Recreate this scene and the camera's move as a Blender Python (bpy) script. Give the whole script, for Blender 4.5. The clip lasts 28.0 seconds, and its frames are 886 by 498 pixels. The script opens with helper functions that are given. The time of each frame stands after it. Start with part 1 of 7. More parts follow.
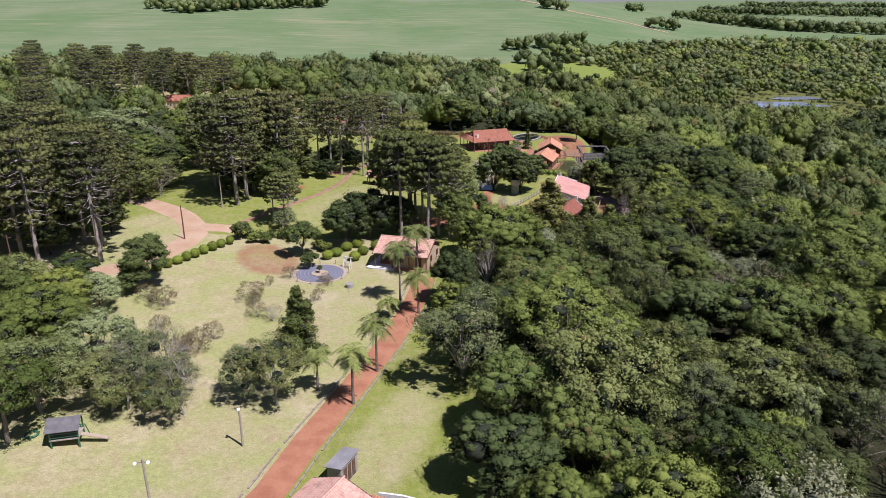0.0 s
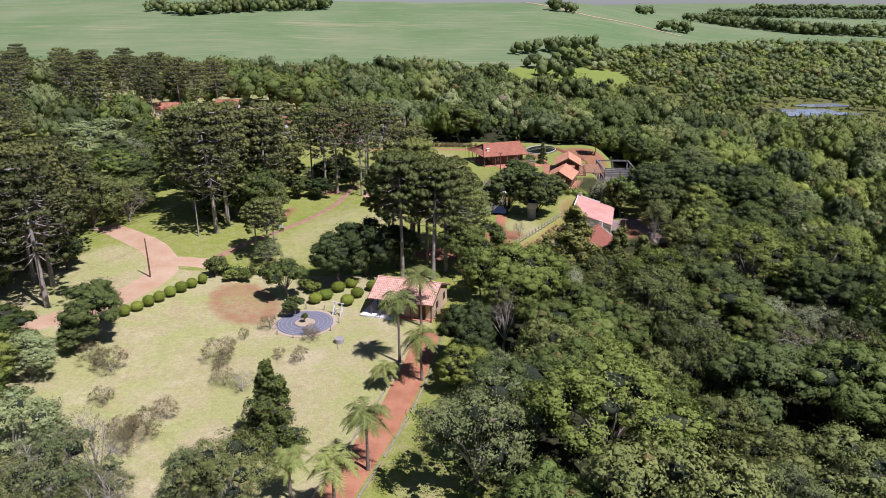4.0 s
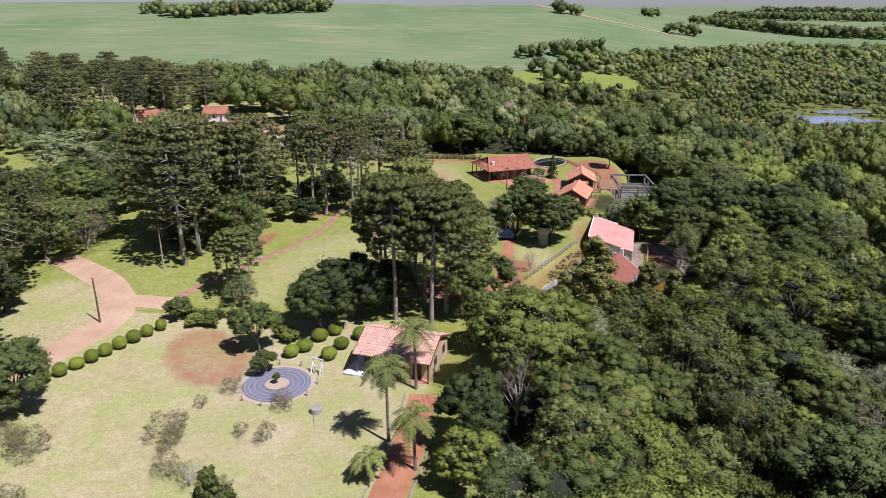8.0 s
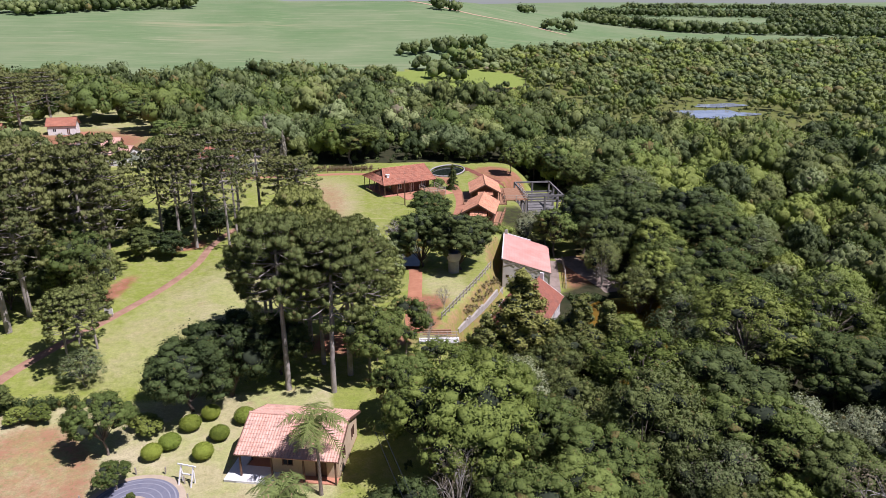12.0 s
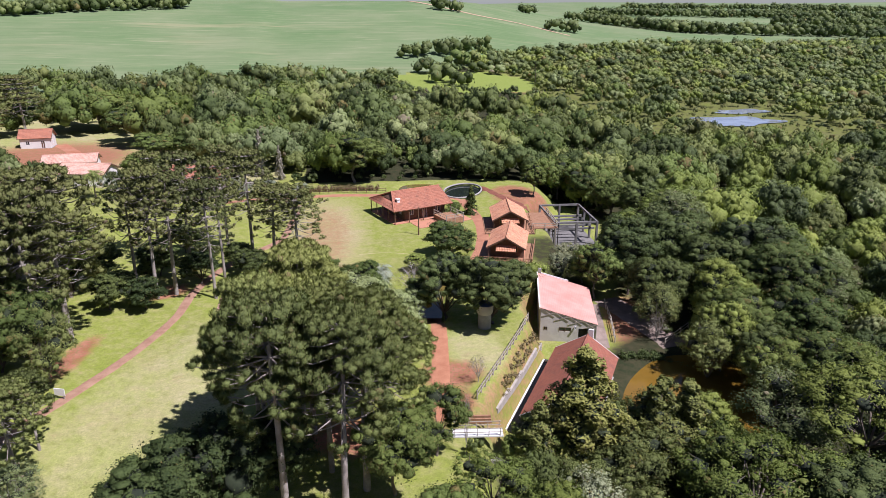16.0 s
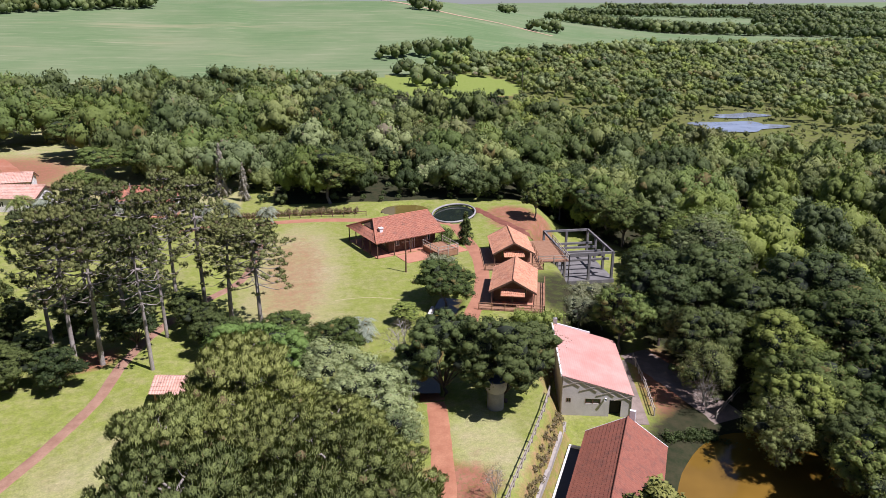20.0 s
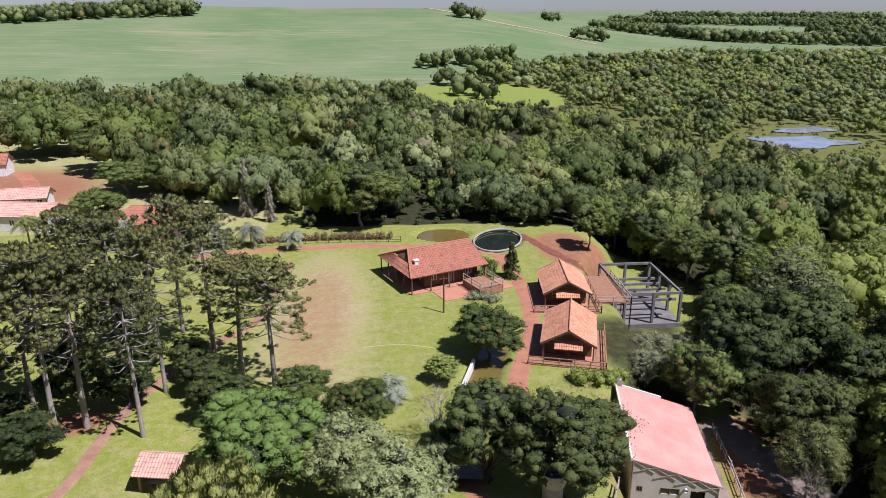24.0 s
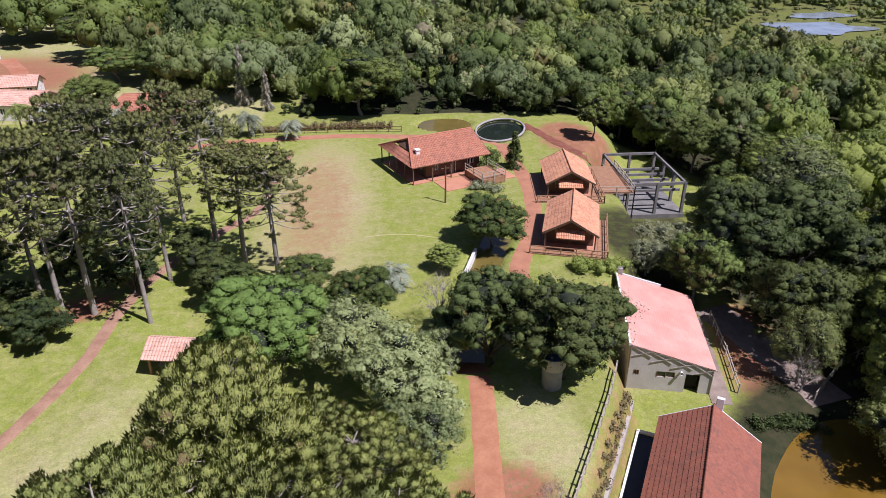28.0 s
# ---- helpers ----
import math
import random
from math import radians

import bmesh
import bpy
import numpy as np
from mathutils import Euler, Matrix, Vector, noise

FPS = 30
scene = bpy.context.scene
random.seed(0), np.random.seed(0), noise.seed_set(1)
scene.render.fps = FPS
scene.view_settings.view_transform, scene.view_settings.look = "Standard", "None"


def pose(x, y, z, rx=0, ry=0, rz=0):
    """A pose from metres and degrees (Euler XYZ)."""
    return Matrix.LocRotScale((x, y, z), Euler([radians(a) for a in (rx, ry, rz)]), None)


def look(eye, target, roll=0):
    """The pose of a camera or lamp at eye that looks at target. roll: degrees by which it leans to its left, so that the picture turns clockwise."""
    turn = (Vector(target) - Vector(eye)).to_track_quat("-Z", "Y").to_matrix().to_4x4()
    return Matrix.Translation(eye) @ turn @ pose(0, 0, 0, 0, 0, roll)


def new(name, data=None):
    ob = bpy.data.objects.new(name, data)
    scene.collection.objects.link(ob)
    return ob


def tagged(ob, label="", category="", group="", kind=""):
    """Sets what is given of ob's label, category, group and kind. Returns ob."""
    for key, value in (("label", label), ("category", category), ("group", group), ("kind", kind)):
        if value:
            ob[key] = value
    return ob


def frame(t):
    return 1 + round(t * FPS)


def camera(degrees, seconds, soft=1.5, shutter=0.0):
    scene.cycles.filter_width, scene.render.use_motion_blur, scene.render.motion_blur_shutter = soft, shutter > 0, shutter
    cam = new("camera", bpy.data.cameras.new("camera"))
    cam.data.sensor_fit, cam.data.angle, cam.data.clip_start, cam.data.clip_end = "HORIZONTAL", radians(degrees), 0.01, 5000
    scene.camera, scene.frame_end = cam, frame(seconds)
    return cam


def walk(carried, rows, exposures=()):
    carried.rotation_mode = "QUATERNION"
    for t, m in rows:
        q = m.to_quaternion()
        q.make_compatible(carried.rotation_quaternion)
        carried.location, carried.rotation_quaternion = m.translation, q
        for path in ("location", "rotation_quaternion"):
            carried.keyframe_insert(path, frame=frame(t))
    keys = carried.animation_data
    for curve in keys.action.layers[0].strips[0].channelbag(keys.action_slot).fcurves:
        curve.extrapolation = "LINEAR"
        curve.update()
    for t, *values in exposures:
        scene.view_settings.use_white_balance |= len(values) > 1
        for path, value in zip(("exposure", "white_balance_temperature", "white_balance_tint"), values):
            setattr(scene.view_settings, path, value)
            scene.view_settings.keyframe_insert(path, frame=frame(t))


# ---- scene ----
cam = camera(65.4, 28.0, 0.8)
PATH = [
    (0, 0.00, 0.00, 40.00, 70.41, 0, -0.82),
    (0.5, -0.14, 2.48, 39.96, 70.43, 0, -0.74),
    (1, -0.23, 4.89, 39.91, 70.45, 0, -0.67),
    (1.5, -0.31, 7.20, 39.84, 70.50, 0, -0.60),
    (2, -0.37, 9.39, 39.74, 70.55, 0, -0.56),
    (2.5, -0.36, 11.52, 39.66, 70.56, 0, -0.51),
    (3, -0.31, 13.65, 39.59, 70.53, 0, -0.49),
    (3.5, -0.23, 15.85, 39.58, 70.57, 0, -0.42),
    (5.5, 0.10, 24.75, 39.58, 70.69, 0, -0.29),
    (6, 0.18, 26.83, 39.51, 70.69, 0, -0.29),
    (6.5, 0.22, 28.84, 39.42, 70.73, 0, -0.26),
    (7, 0.26, 30.73, 39.32, 70.76, 0, -0.25),
    (7.5, 0.28, 32.46, 39.24, 70.81, 0, -0.19),
    (8, 0.25, 34.05, 39.17, 70.82, 0, -0.16),
    (8.5, 0.24, 35.71, 39.13, 70.79, 0, -0.12),
    (9, 0.11, 37.42, 39.14, 70.75, 0, -0.11),
    (9.5, -0.10, 39.40, 39.19, 70.70, 0, -0.08),
    (10, -0.30, 41.62, 39.20, 70.71, 0, -0.00),
    (10.5, -0.45, 43.90, 39.15, 70.71, 0, 0.07),
    (11, -0.46, 46.22, 39.08, 70.65, 0, -1.02),
    (11.5, -0.48, 48.62, 39.05, 70.63, 0, -5.35),
    (12, -0.62, 50.97, 39.04, 70.56, 0, -9.89),
    (12.5, -0.88, 53.40, 39.08, 70.55, 0, -10.88),
    (14.5, -1.27, 63.12, 39.25, 70.51, 0, -10.33),
    (15, -1.31, 65.56, 39.27, 70.58, 0, -10.24),
    (15.5, -1.35, 68.04, 39.27, 70.56, 0, -10.22),
    (16, -1.38, 70.59, 39.24, 70.55, 0, -10.20),
    (16.5, -1.34, 73.15, 39.20, 70.53, 0, -10.15),
    (17, -1.26, 75.77, 39.14, 70.50, 0, -10.13),
    (17.5, -1.10, 78.23, 39.05, 70.56, 0, -10.08),
    (18, -0.91, 80.73, 38.93, 70.57, 0, -10.00),
    (18.5, -0.67, 83.32, 38.80, 70.60, 0, -10.77),
    (19, -0.41, 85.92, 38.65, 70.60, 0, -11.44),
    (19.5, -0.07, 88.45, 38.52, 70.63, 0, -12.07),
    (20, 0.34, 90.90, 38.41, 70.59, 0, -12.03),
    (20.5, 0.75, 93.45, 38.37, 70.62, 0, -11.31),
    (21, 1.13, 95.96, 38.34, 70.60, 0, -10.22),
    (21.5, 1.54, 98.29, 38.34, 70.58, 0, -9.03),
    (22, 1.84, 100.35, 38.36, 70.62, 0, -8.96),
    (22.5, 2.02, 101.98, 38.34, 70.80, 0, -8.90),
    (24.5, 2.32, 104.52, 37.74, 71.28, 0, -8.75),
    (25, 2.37, 104.54, 37.48, 71.34, 0, -8.72),
    (25.5, 2.30, 104.53, 37.21, 69.80, 0, -8.78),
    (26, 2.25, 104.48, 37.05, 67.77, 0, -8.76),
    (26.5, 2.20, 104.50, 37.00, 66.28, 0, -8.75),
    (27, 2.18, 104.59, 37.02, 65.05, 0, -8.72),
    (27.5, 2.16, 104.70, 37.08, 63.72, 0, -8.68),
    (28, 2.16, 104.86, 37.15, 62.42, 0, -8.74),
]
walk(cam, [(r[0], pose(*r[1:])) for r in PATH], [(t, e, 5860, 27) for t, e in ((0.0, 0.33), (6.0, 0.40), (10.0, 0.43), (12.0, 0.49), (15.0, 0.57), (18.0, 0.58), (20.0, 0.51), (22.0, 0.46), (28.0, 0.46))])

# ---- light ----
SUN_EL, SUN_AZ = radians(58), radians(131)
world = bpy.data.worlds.new("sky")
scene.world = world
world.use_nodes = True
wn = world.node_tree.nodes
sky = wn.new("ShaderNodeTexSky")
sky.sky_type, sky.sun_disc = "NISHITA", False
sky.sun_elevation, sky.sun_rotation = SUN_EL, SUN_AZ
sky.altitude, sky.air_density, sky.dust_density, sky.ozone_density = 600, 0.8, 0.6, 2.0
wn["Background"].inputs["Strength"].default_value = 0.05
world.node_tree.links.new(sky.outputs[0], wn["Background"].inputs["Color"])
sun = new("sun", bpy.data.lights.new("sun", "SUN"))
sun.data.energy, sun.data.angle, sun.data.color = 5.0, radians(0.5), (1.0, 0.97, 0.92)
to_sun = Vector((math.sin(SUN_AZ) * math.cos(SUN_EL), math.cos(SUN_AZ) * math.cos(SUN_EL), math.sin(SUN_EL)))
sun.matrix_world = look(to_sun * 200, (0, 0, 0))


# ---- materials ----
class Nodes:
    """A small wrapper round a node tree."""

    def __init__(self, name):
        self.mat = bpy.data.materials.new(name)
        self.mat.use_nodes = True
        self.tree = self.mat.node_tree
        self.bsdf = self.tree.nodes["Principled BSDF"]
        self.coord = self.tree.nodes.new("ShaderNodeTexCoord").outputs["Object"]
        self.world_pos = self.tree.nodes.new("ShaderNodeNewGeometry")

    def set(self, socket, value):
        if hasattr(value, "is_linked"):
            self.tree.links.new(value, socket)
        elif isinstance(value, tuple) and len(value) == 3 and socket.type == "RGBA":
            socket.default_value = (*value, 1)
        else:
            socket.default_value = value

    def noise(self, scale, detail=4, rough=0.6, vec=None, stretch=None):
        vec = vec or self.world_pos.outputs["Position"]
        if stretch:
            m = self.tree.nodes.new("ShaderNodeMapping")
            m.inputs["Scale"].default_value = stretch
            self.tree.links.new(vec, m.inputs[0])
            vec = m.outputs[0]
        n = self.tree.nodes.new("ShaderNodeTexNoise")
        self.tree.links.new(vec, n.inputs["Vector"])
        n.inputs["Scale"].default_value, n.inputs["Detail"].default_value, n.inputs["Roughness"].default_value = scale, detail, rough
        return n.outputs["Fac"]

    def ramp(self, fac, lo, hi):
        m = self.tree.nodes.new("ShaderNodeMapRange")
        self.set(m.inputs["Value"], fac)
        m.inputs["From Min"].default_value, m.inputs["From Max"].default_value = lo, hi
        return m.outputs[0]

    def math(self, op, a, b):
        m = self.tree.nodes.new("ShaderNodeMath")
        m.operation = op
        self.set(m.inputs[0], a)
        self.set(m.inputs[1], b)
        return m.outputs[0]

    def mix(self, fac, a, b, mode="MIX"):
        m = self.tree.nodes.new("ShaderNodeMix")
        m.data_type, m.blend_type = "RGBA", mode
        self.set(m.inputs[0], fac)
        self.set(m.inputs[6], a)
        self.set(m.inputs[7], b)
        return m.outputs[2]

    def attr(self, name):
        a = self.tree.nodes.new("ShaderNodeAttribute")
        a.attribute_name = name
        return a.outputs["Fac"]

    def bump(self, height, strength, distance):
        b = self.tree.nodes.new("ShaderNodeBump")
        b.inputs["Strength"].default_value, b.inputs["Distance"].default_value = strength, distance
        self.set(b.inputs["Height"], height)
        self.tree.links.new(b.outputs[0], self.bsdf.inputs["Normal"])

    def done(self, colour, rough=0.8, metal=0.0, spec=None):
        self.set(self.bsdf.inputs["Base Color"], colour)
        self.set(self.bsdf.inputs["Roughness"], rough)
        self.bsdf.inputs["Metallic"].default_value = metal
        if spec is not None:
            self.bsdf.inputs["Specular IOR Level"].default_value = spec
        return self.mat


def surface(name, a, b, scale=2.0, rough=0.8, fine=25.0, bump=0.3, metal=0.0, spec=None):
    """Two tones in patches, with a fine grain and a small relief."""
    n = Nodes(name)
    patch = n.ramp(n.noise(scale), 0.35, 0.65)
    grain = n.ramp(n.noise(fine, 3, 0.7), 0.3, 0.7)
    colour = n.mix(patch, a, b)
    colour = n.mix(n.math("MULTIPLY", grain, 0.35), colour, tuple(0.55 * c for c in a))
    n.bump(grain, bump, 0.02)
    return n.done(colour, rough, metal, spec)


def foliage(name, dark, light, dry=(0.16, 0.13, 0.04), dry_share=0.06, hue=0.5, through_share=0.13, grain=3.2):
    """Leaves: a tone for each tree, a tone for each leaf, some dry ones, and light that shines through."""
    n = Nodes(name)
    info = n.tree.nodes.new("ShaderNodeObjectInfo")
    leaf = n.world_pos.outputs["Random Per Island"]
    clump = n.ramp(n.noise(0.4, 3, 0.6), 0.3, 0.7)
    sprig = n.ramp(n.noise(grain, 3, 0.75), 0.32, 0.68)
    own = n.math("FRACT", n.math("ADD", info.outputs["Random"], n.attr("tree_tone")), 0.0)
    tone = n.math("ADD", n.math("MULTIPLY", leaf, 0.22), n.math("MULTIPLY", clump, 0.14))
    tone = n.math("ADD", tone, n.math("MULTIPLY", sprig, 0.24))
    tone = n.math("ADD", tone, n.math("MULTIPLY", n.math("SUBTRACT", n.math("MULTIPLY", own, 1.3), 0.2), 0.45))
    n.bump(n.noise(grain * 1.7, 3, 0.75), 0.7, 0.22)
    colour = n.mix(tone, dark, light)
    warm = n.mix(n.math("FRACT", n.math("MULTIPLY", own, 7.0), 0.0), (1.0, 1.0, 1.0), (1.22, 1.02, 0.84))
    colour = n.mix(hue, colour, warm, "MULTIPLY")
    odd = n.ramp(leaf, 1.0 - dry_share, 1.0 - dry_share + 0.01)
    colour = n.mix(odd, colour, dry)
    mat = n.done(colour, 0.6, 0.0, 0.22)
    tr = n.tree.nodes.new("ShaderNodeBsdfTranslucent")
    n.set(tr.inputs["Color"], n.mix(1.0, colour, (1.3, 1.5, 0.6), "MULTIPLY"))
    add = n.tree.nodes.new("ShaderNodeMixShader")
    add.inputs[0].default_value = through_share
    out = n.tree.nodes["Material Output"]
    n.tree.links.new(n.bsdf.outputs[0], add.inputs[1])
    n.tree.links.new(tr.outputs[0], add.inputs[2])
    n.tree.links.new(add.outputs[0], out.inputs["Surface"])
    return mat


def roof_tiles(name, a, b, c, course=0.38, column=0.24):
    """Clay tiles: a tone for each patch and each few tiles, with dark lichen."""
    n = Nodes(name)
    patch = n.ramp(n.noise(0.5, 4), 0.35, 0.68)
    fleck = n.ramp(n.noise(3.2, 3, 0.8), 0.35, 0.7)
    colour = n.mix(patch, a, b)
    colour = n.mix(n.math("MULTIPLY", fleck, 0.7), colour, c)
    stain = n.ramp(n.noise(1.1, 5, 0.8, stretch=(1, 1, 0.5)), 0.5, 0.7)
    colour = n.mix(n.math("MULTIPLY", stain, 0.55), colour, (0.07, 0.05, 0.04))
    n.bump(n.noise(30, 3), 0.3, 0.01)
    return n.done(colour, 0.85)


LEAF = foliage("leaf_green", (0.024, 0.046, 0.009), (0.180, 0.242, 0.056))
LEAF_DARK = foliage("leaf_dark", (0.018, 0.034, 0.009), (0.128, 0.172, 0.048), dry_share=0.02)
LEAF_BRIGHT = foliage("leaf_bright", (0.044, 0.075, 0.010), (0.262, 0.325, 0.070), dry_share=0.02)
LEAF_PALE = foliage("leaf_pale", (0.085, 0.112, 0.050), (0.36, 0.40, 0.24), dry_share=0.05)
LEAF_AIRY = foliage("leaf_grey", (0.068, 0.098, 0.032), (0.265, 0.32, 0.128), dry_share=0.05, dry=(0.2, 0.17, 0.1), hue=0.3)
LEAF_SHRUB = foliage("leaf_shrub", (0.077, 0.075, 0.025), (0.291, 0.247, 0.124), dry_share=0.25, dry=(0.22, 0.17, 0.1))
LEAF_ARAU = foliage("needle_olive", (0.052, 0.076, 0.020), (0.275, 0.315, 0.088), dry_share=0.03, dry=(0.16, 0.12, 0.05), hue=0.3)
LEAF_CEDAR = foliage("needle_cedar", (0.060, 0.080, 0.017), (0.29, 0.315, 0.085), dry_share=0.04)
LEAF_PALM = foliage("palm_leaf", (0.075, 0.105, 0.024), (0.32, 0.38, 0.11), dry_share=0.08, dry=(0.25, 0.19, 0.09))
LEAF_SILVER = foliage("silver_palm_leaf", (0.12, 0.15, 0.10), (0.34, 0.38, 0.28), dry_share=0.06)
LEAF_GREY = foliage("grey_cypress", (0.30, 0.28, 0.22), (0.58, 0.54, 0.45), dry_share=0.1, hue=0.1)
LEAF_TOPI = foliage("clipped_leaf", (0.060, 0.095, 0.010), (0.245, 0.315, 0.045), dry_share=0.02)
LEAF_WOOD = foliage("far_leaf", (0.022, 0.038, 0.011), (0.195, 0.245, 0.080), grain=1.6, dry_share=0.01, hue=0.3)
LEAF_MARSH = foliage("marsh_leaf", (0.061, 0.085, 0.022), (0.249, 0.276, 0.111), dry_share=0.1, hue=0.6)
GRASS = foliage("grass_blade", (0.090, 0.110, 0.020), (0.312, 0.338, 0.124), dry_share=0.2, dry=(0.33, 0.27, 0.13))
# Near-black filling of the crowns: shade between the leaves is put into its colour.
SHADE_CORE = surface("crown_shade", (0.012, 0.019, 0.007), (0.030, 0.042, 0.015), 1.0, 0.95, 5, 0.8)
LEAF_OLIVE = foliage("leaf_olive", (0.046, 0.064, 0.014), (0.245, 0.285, 0.085), dry_share=0.03, hue=0.2)
LEAF_THIN = foliage("leaf_thin", (0.060, 0.086, 0.022), (0.30, 0.345, 0.115), dry_share=0.05, hue=0.3)
LEAF_ROUND = foliage("leaf_round", (0.030, 0.062, 0.012), (0.185, 0.285, 0.062), dry_share=0.01, hue=0.1)
LEAF_LIGHT = foliage("leaf_light", (0.105, 0.145, 0.05), (0.43, 0.50, 0.22), dry_share=0.03, hue=0.2)
LEAF_FAR_PINE = foliage("needle_dark", (0.042, 0.058, 0.017), (0.195, 0.215, 0.066), dry_share=0.04, dry=(0.12, 0.09, 0.05), hue=0.3)
LEAF_BROWN = foliage("leaf_brownish", (0.075, 0.066, 0.034), (0.27, 0.235, 0.14), dry_share=0.2, dry=(0.3, 0.24, 0.17), hue=0.2)
BARK = surface("bark_grey", (0.13, 0.10, 0.075), (0.25, 0.21, 0.17), 1.2, 0.9, 12, 0.6)
BARK_DARK = surface("bark_dark", (0.06, 0.042, 0.03), (0.13, 0.10, 0.08), 1.2, 0.95, 10, 0.7)
SHEET_DARK = surface("dark_sheet", (0.10, 0.095, 0.095), (0.17, 0.16, 0.155), 1.5, 0.7, 6, 0.2)
BARK_PINE = surface("bark_pine", (0.22, 0.19, 0.155), (0.38, 0.34, 0.29), 0.8, 0.9, 9, 0.7)
BARK_PALE = surface("bark_pale", (0.22, 0.20, 0.17), (0.34, 0.31, 0.27), 1.2, 0.9, 12, 0.4)
BARK_WHITE = surface("bark_bleached", (0.36, 0.33, 0.28), (0.52, 0.48, 0.42), 1.2, 0.9, 12, 0.4)
TILE_RED = roof_tiles("clay_tile_red", (0.36, 0.125, 0.065), (0.26, 0.085, 0.05), (0.47, 0.235, 0.145))
TILE_ORANGE = roof_tiles("clay_tile_orange", (0.49, 0.205, 0.095), (0.36, 0.125, 0.062), (0.62, 0.38, 0.235))
TILE_PINK = roof_tiles("clay_tile_faded", (0.56, 0.32, 0.23), (0.64, 0.44, 0.34), (0.46, 0.23, 0.16))
TILE_DARK = roof_tiles("clay_tile_dark", (0.235, 0.075, 0.042), (0.19, 0.062, 0.038), (0.31, 0.12, 0.07))
SHEET_PINK = surface("painted_sheet", (0.63, 0.345, 0.275), (0.50, 0.245, 0.19), 0.35, 0.6, 5, 0.15)
SHEET_GREY = surface("grey_sheet", (0.24, 0.23, 0.22), (0.33, 0.32, 0.31), 0.8, 0.5, 8, 0.2)
PLASTER = surface("white_plaster", (0.74, 0.72, 0.67), (0.66, 0.63, 0.57), 0.7, 0.85, 9, 0.15)
PLASTER_GREY = surface("grey_plaster", (0.50, 0.47, 0.43), (0.42, 0.39, 0.35), 0.7, 0.9, 9, 0.2)
PLASTER_WARM = surface("ochre_plaster", (0.55, 0.42, 0.27), (0.48, 0.36, 0.22), 0.7, 0.9, 9, 0.2)
# Darker copy of concrete: the shade within the open frame is put into its colour.
CONCRETE_SHADED = surface("shaded_concrete", (0.20, 0.19, 0.175), (0.125, 0.12, 0.11), 0.8, 0.95, 7, 0.4)
CONCRETE = surface("concrete", (0.36, 0.34, 0.31), (0.26, 0.245, 0.225), 0.9, 0.9, 7, 0.3)
WOOD_DARK = surface("dark_timber", (0.10, 0.05, 0.028), (0.16, 0.085, 0.048), 2, 0.75, 14, 0.3)
WOOD_WARM = surface("warm_timber", (0.28, 0.14, 0.07), (0.36, 0.2, 0.11), 2, 0.7, 14, 0.3)
WOOD_GREY = surface("weathered_timber", (0.30, 0.26, 0.20), (0.40, 0.35, 0.28), 2, 0.85, 14, 0.4)
BRICK_PAVING = surface("red_earth_paving", (0.33, 0.132, 0.066), (0.43, 0.20, 0.105), 0.5, 0.95, 5, 0.5)
RED_SOIL = surface("red_soil", (0.33, 0.125, 0.06), (0.41, 0.19, 0.11), 0.35, 0.95, 4, 0.5)
DIRT = surface("pale_dirt", (0.42, 0.265, 0.155), (0.49, 0.35, 0.225), 0.25, 0.95, 3, 0.4)
RED_FLOOR = surface("worn_red_walk", (0.40, 0.185, 0.10), (0.31, 0.135, 0.072), 0.6, 0.9, 5, 0.3)
TERRACOTTA = surface("terracotta_floor", (0.50, 0.23, 0.135), (0.42, 0.185, 0.105), 0.6, 0.8, 6, 0.2)
ASPHALT_BLUE = surface("blue_grey_track", (0.145, 0.15, 0.19), (0.19, 0.19, 0.225), 1.1, 0.8, 14, 0.3)
ASPHALT_LIGHT = surface("worn_track", (0.28, 0.28, 0.31), (0.22, 0.22, 0.255), 1.1, 0.8, 14, 0.3)
SAND = surface("sandy_border", (0.45, 0.36, 0.25), (0.38, 0.30, 0.21), 0.9, 0.95, 9, 0.4)
STONE = surface("pale_stone", (0.42, 0.38, 0.32), (0.30, 0.27, 0.23), 1.4, 0.9, 9, 0.4)
STEEL = surface("galvanised_steel", (0.45, 0.45, 0.44), (0.36, 0.36, 0.36), 2, 0.4, 20, 0.1, 0.7)
GREEN_PAINT = surface("green_paint", (0.03, 0.12, 0.06), (0.04, 0.15, 0.075), 2, 0.5, 20, 0.1)
WHITE_PAINT = surface("white_paint", (0.78, 0.77, 0.74), (0.70, 0.69, 0.66), 2, 0.6, 20, 0.1)
BLUE_PLASTIC = surface("blue_plastic", (0.02, 0.045, 0.12), (0.03, 0.06, 0.15), 2, 0.4, 20, 0.05)
DARK_INSIDE = surface("dark_opening", (0.02, 0.017, 0.014), (0.03, 0.026, 0.022), 2, 0.9, 20, 0.1)
BLACK_LINER = surface("black_liner", (0.012, 0.014, 0.02), (0.02, 0.022, 0.03), 1, 0.35, 8, 0.1)


def water(name, colour, rough=0.06):
    n = Nodes(name)
    n.bump(n.noise(1.6, 3, 0.5), 0.08, 0.03)
    cloud = n.ramp(n.noise(0.15, 3), 0.35, 0.65)
    return n.done(n.mix(cloud, colour, tuple(0.75 * c for c in colour)), rough, 0.0, 0.5)


WATER_BROWN = water("muddy_water", (0.20, 0.115, 0.018))
WATER_DARK = water("dark_water", (0.018, 0.026, 0.02))
WATER_CANAL = water("canal_water", (0.15, 0.115, 0.03))
WATER_LAKE = water("lake_water", (0.30, 0.34, 0.38))


def window_glass():
    n = Nodes("window_glass")
    return n.done((0.02, 0.024, 0.03), 0.08, 0.0, 0.6)


GLASS = window_glass()


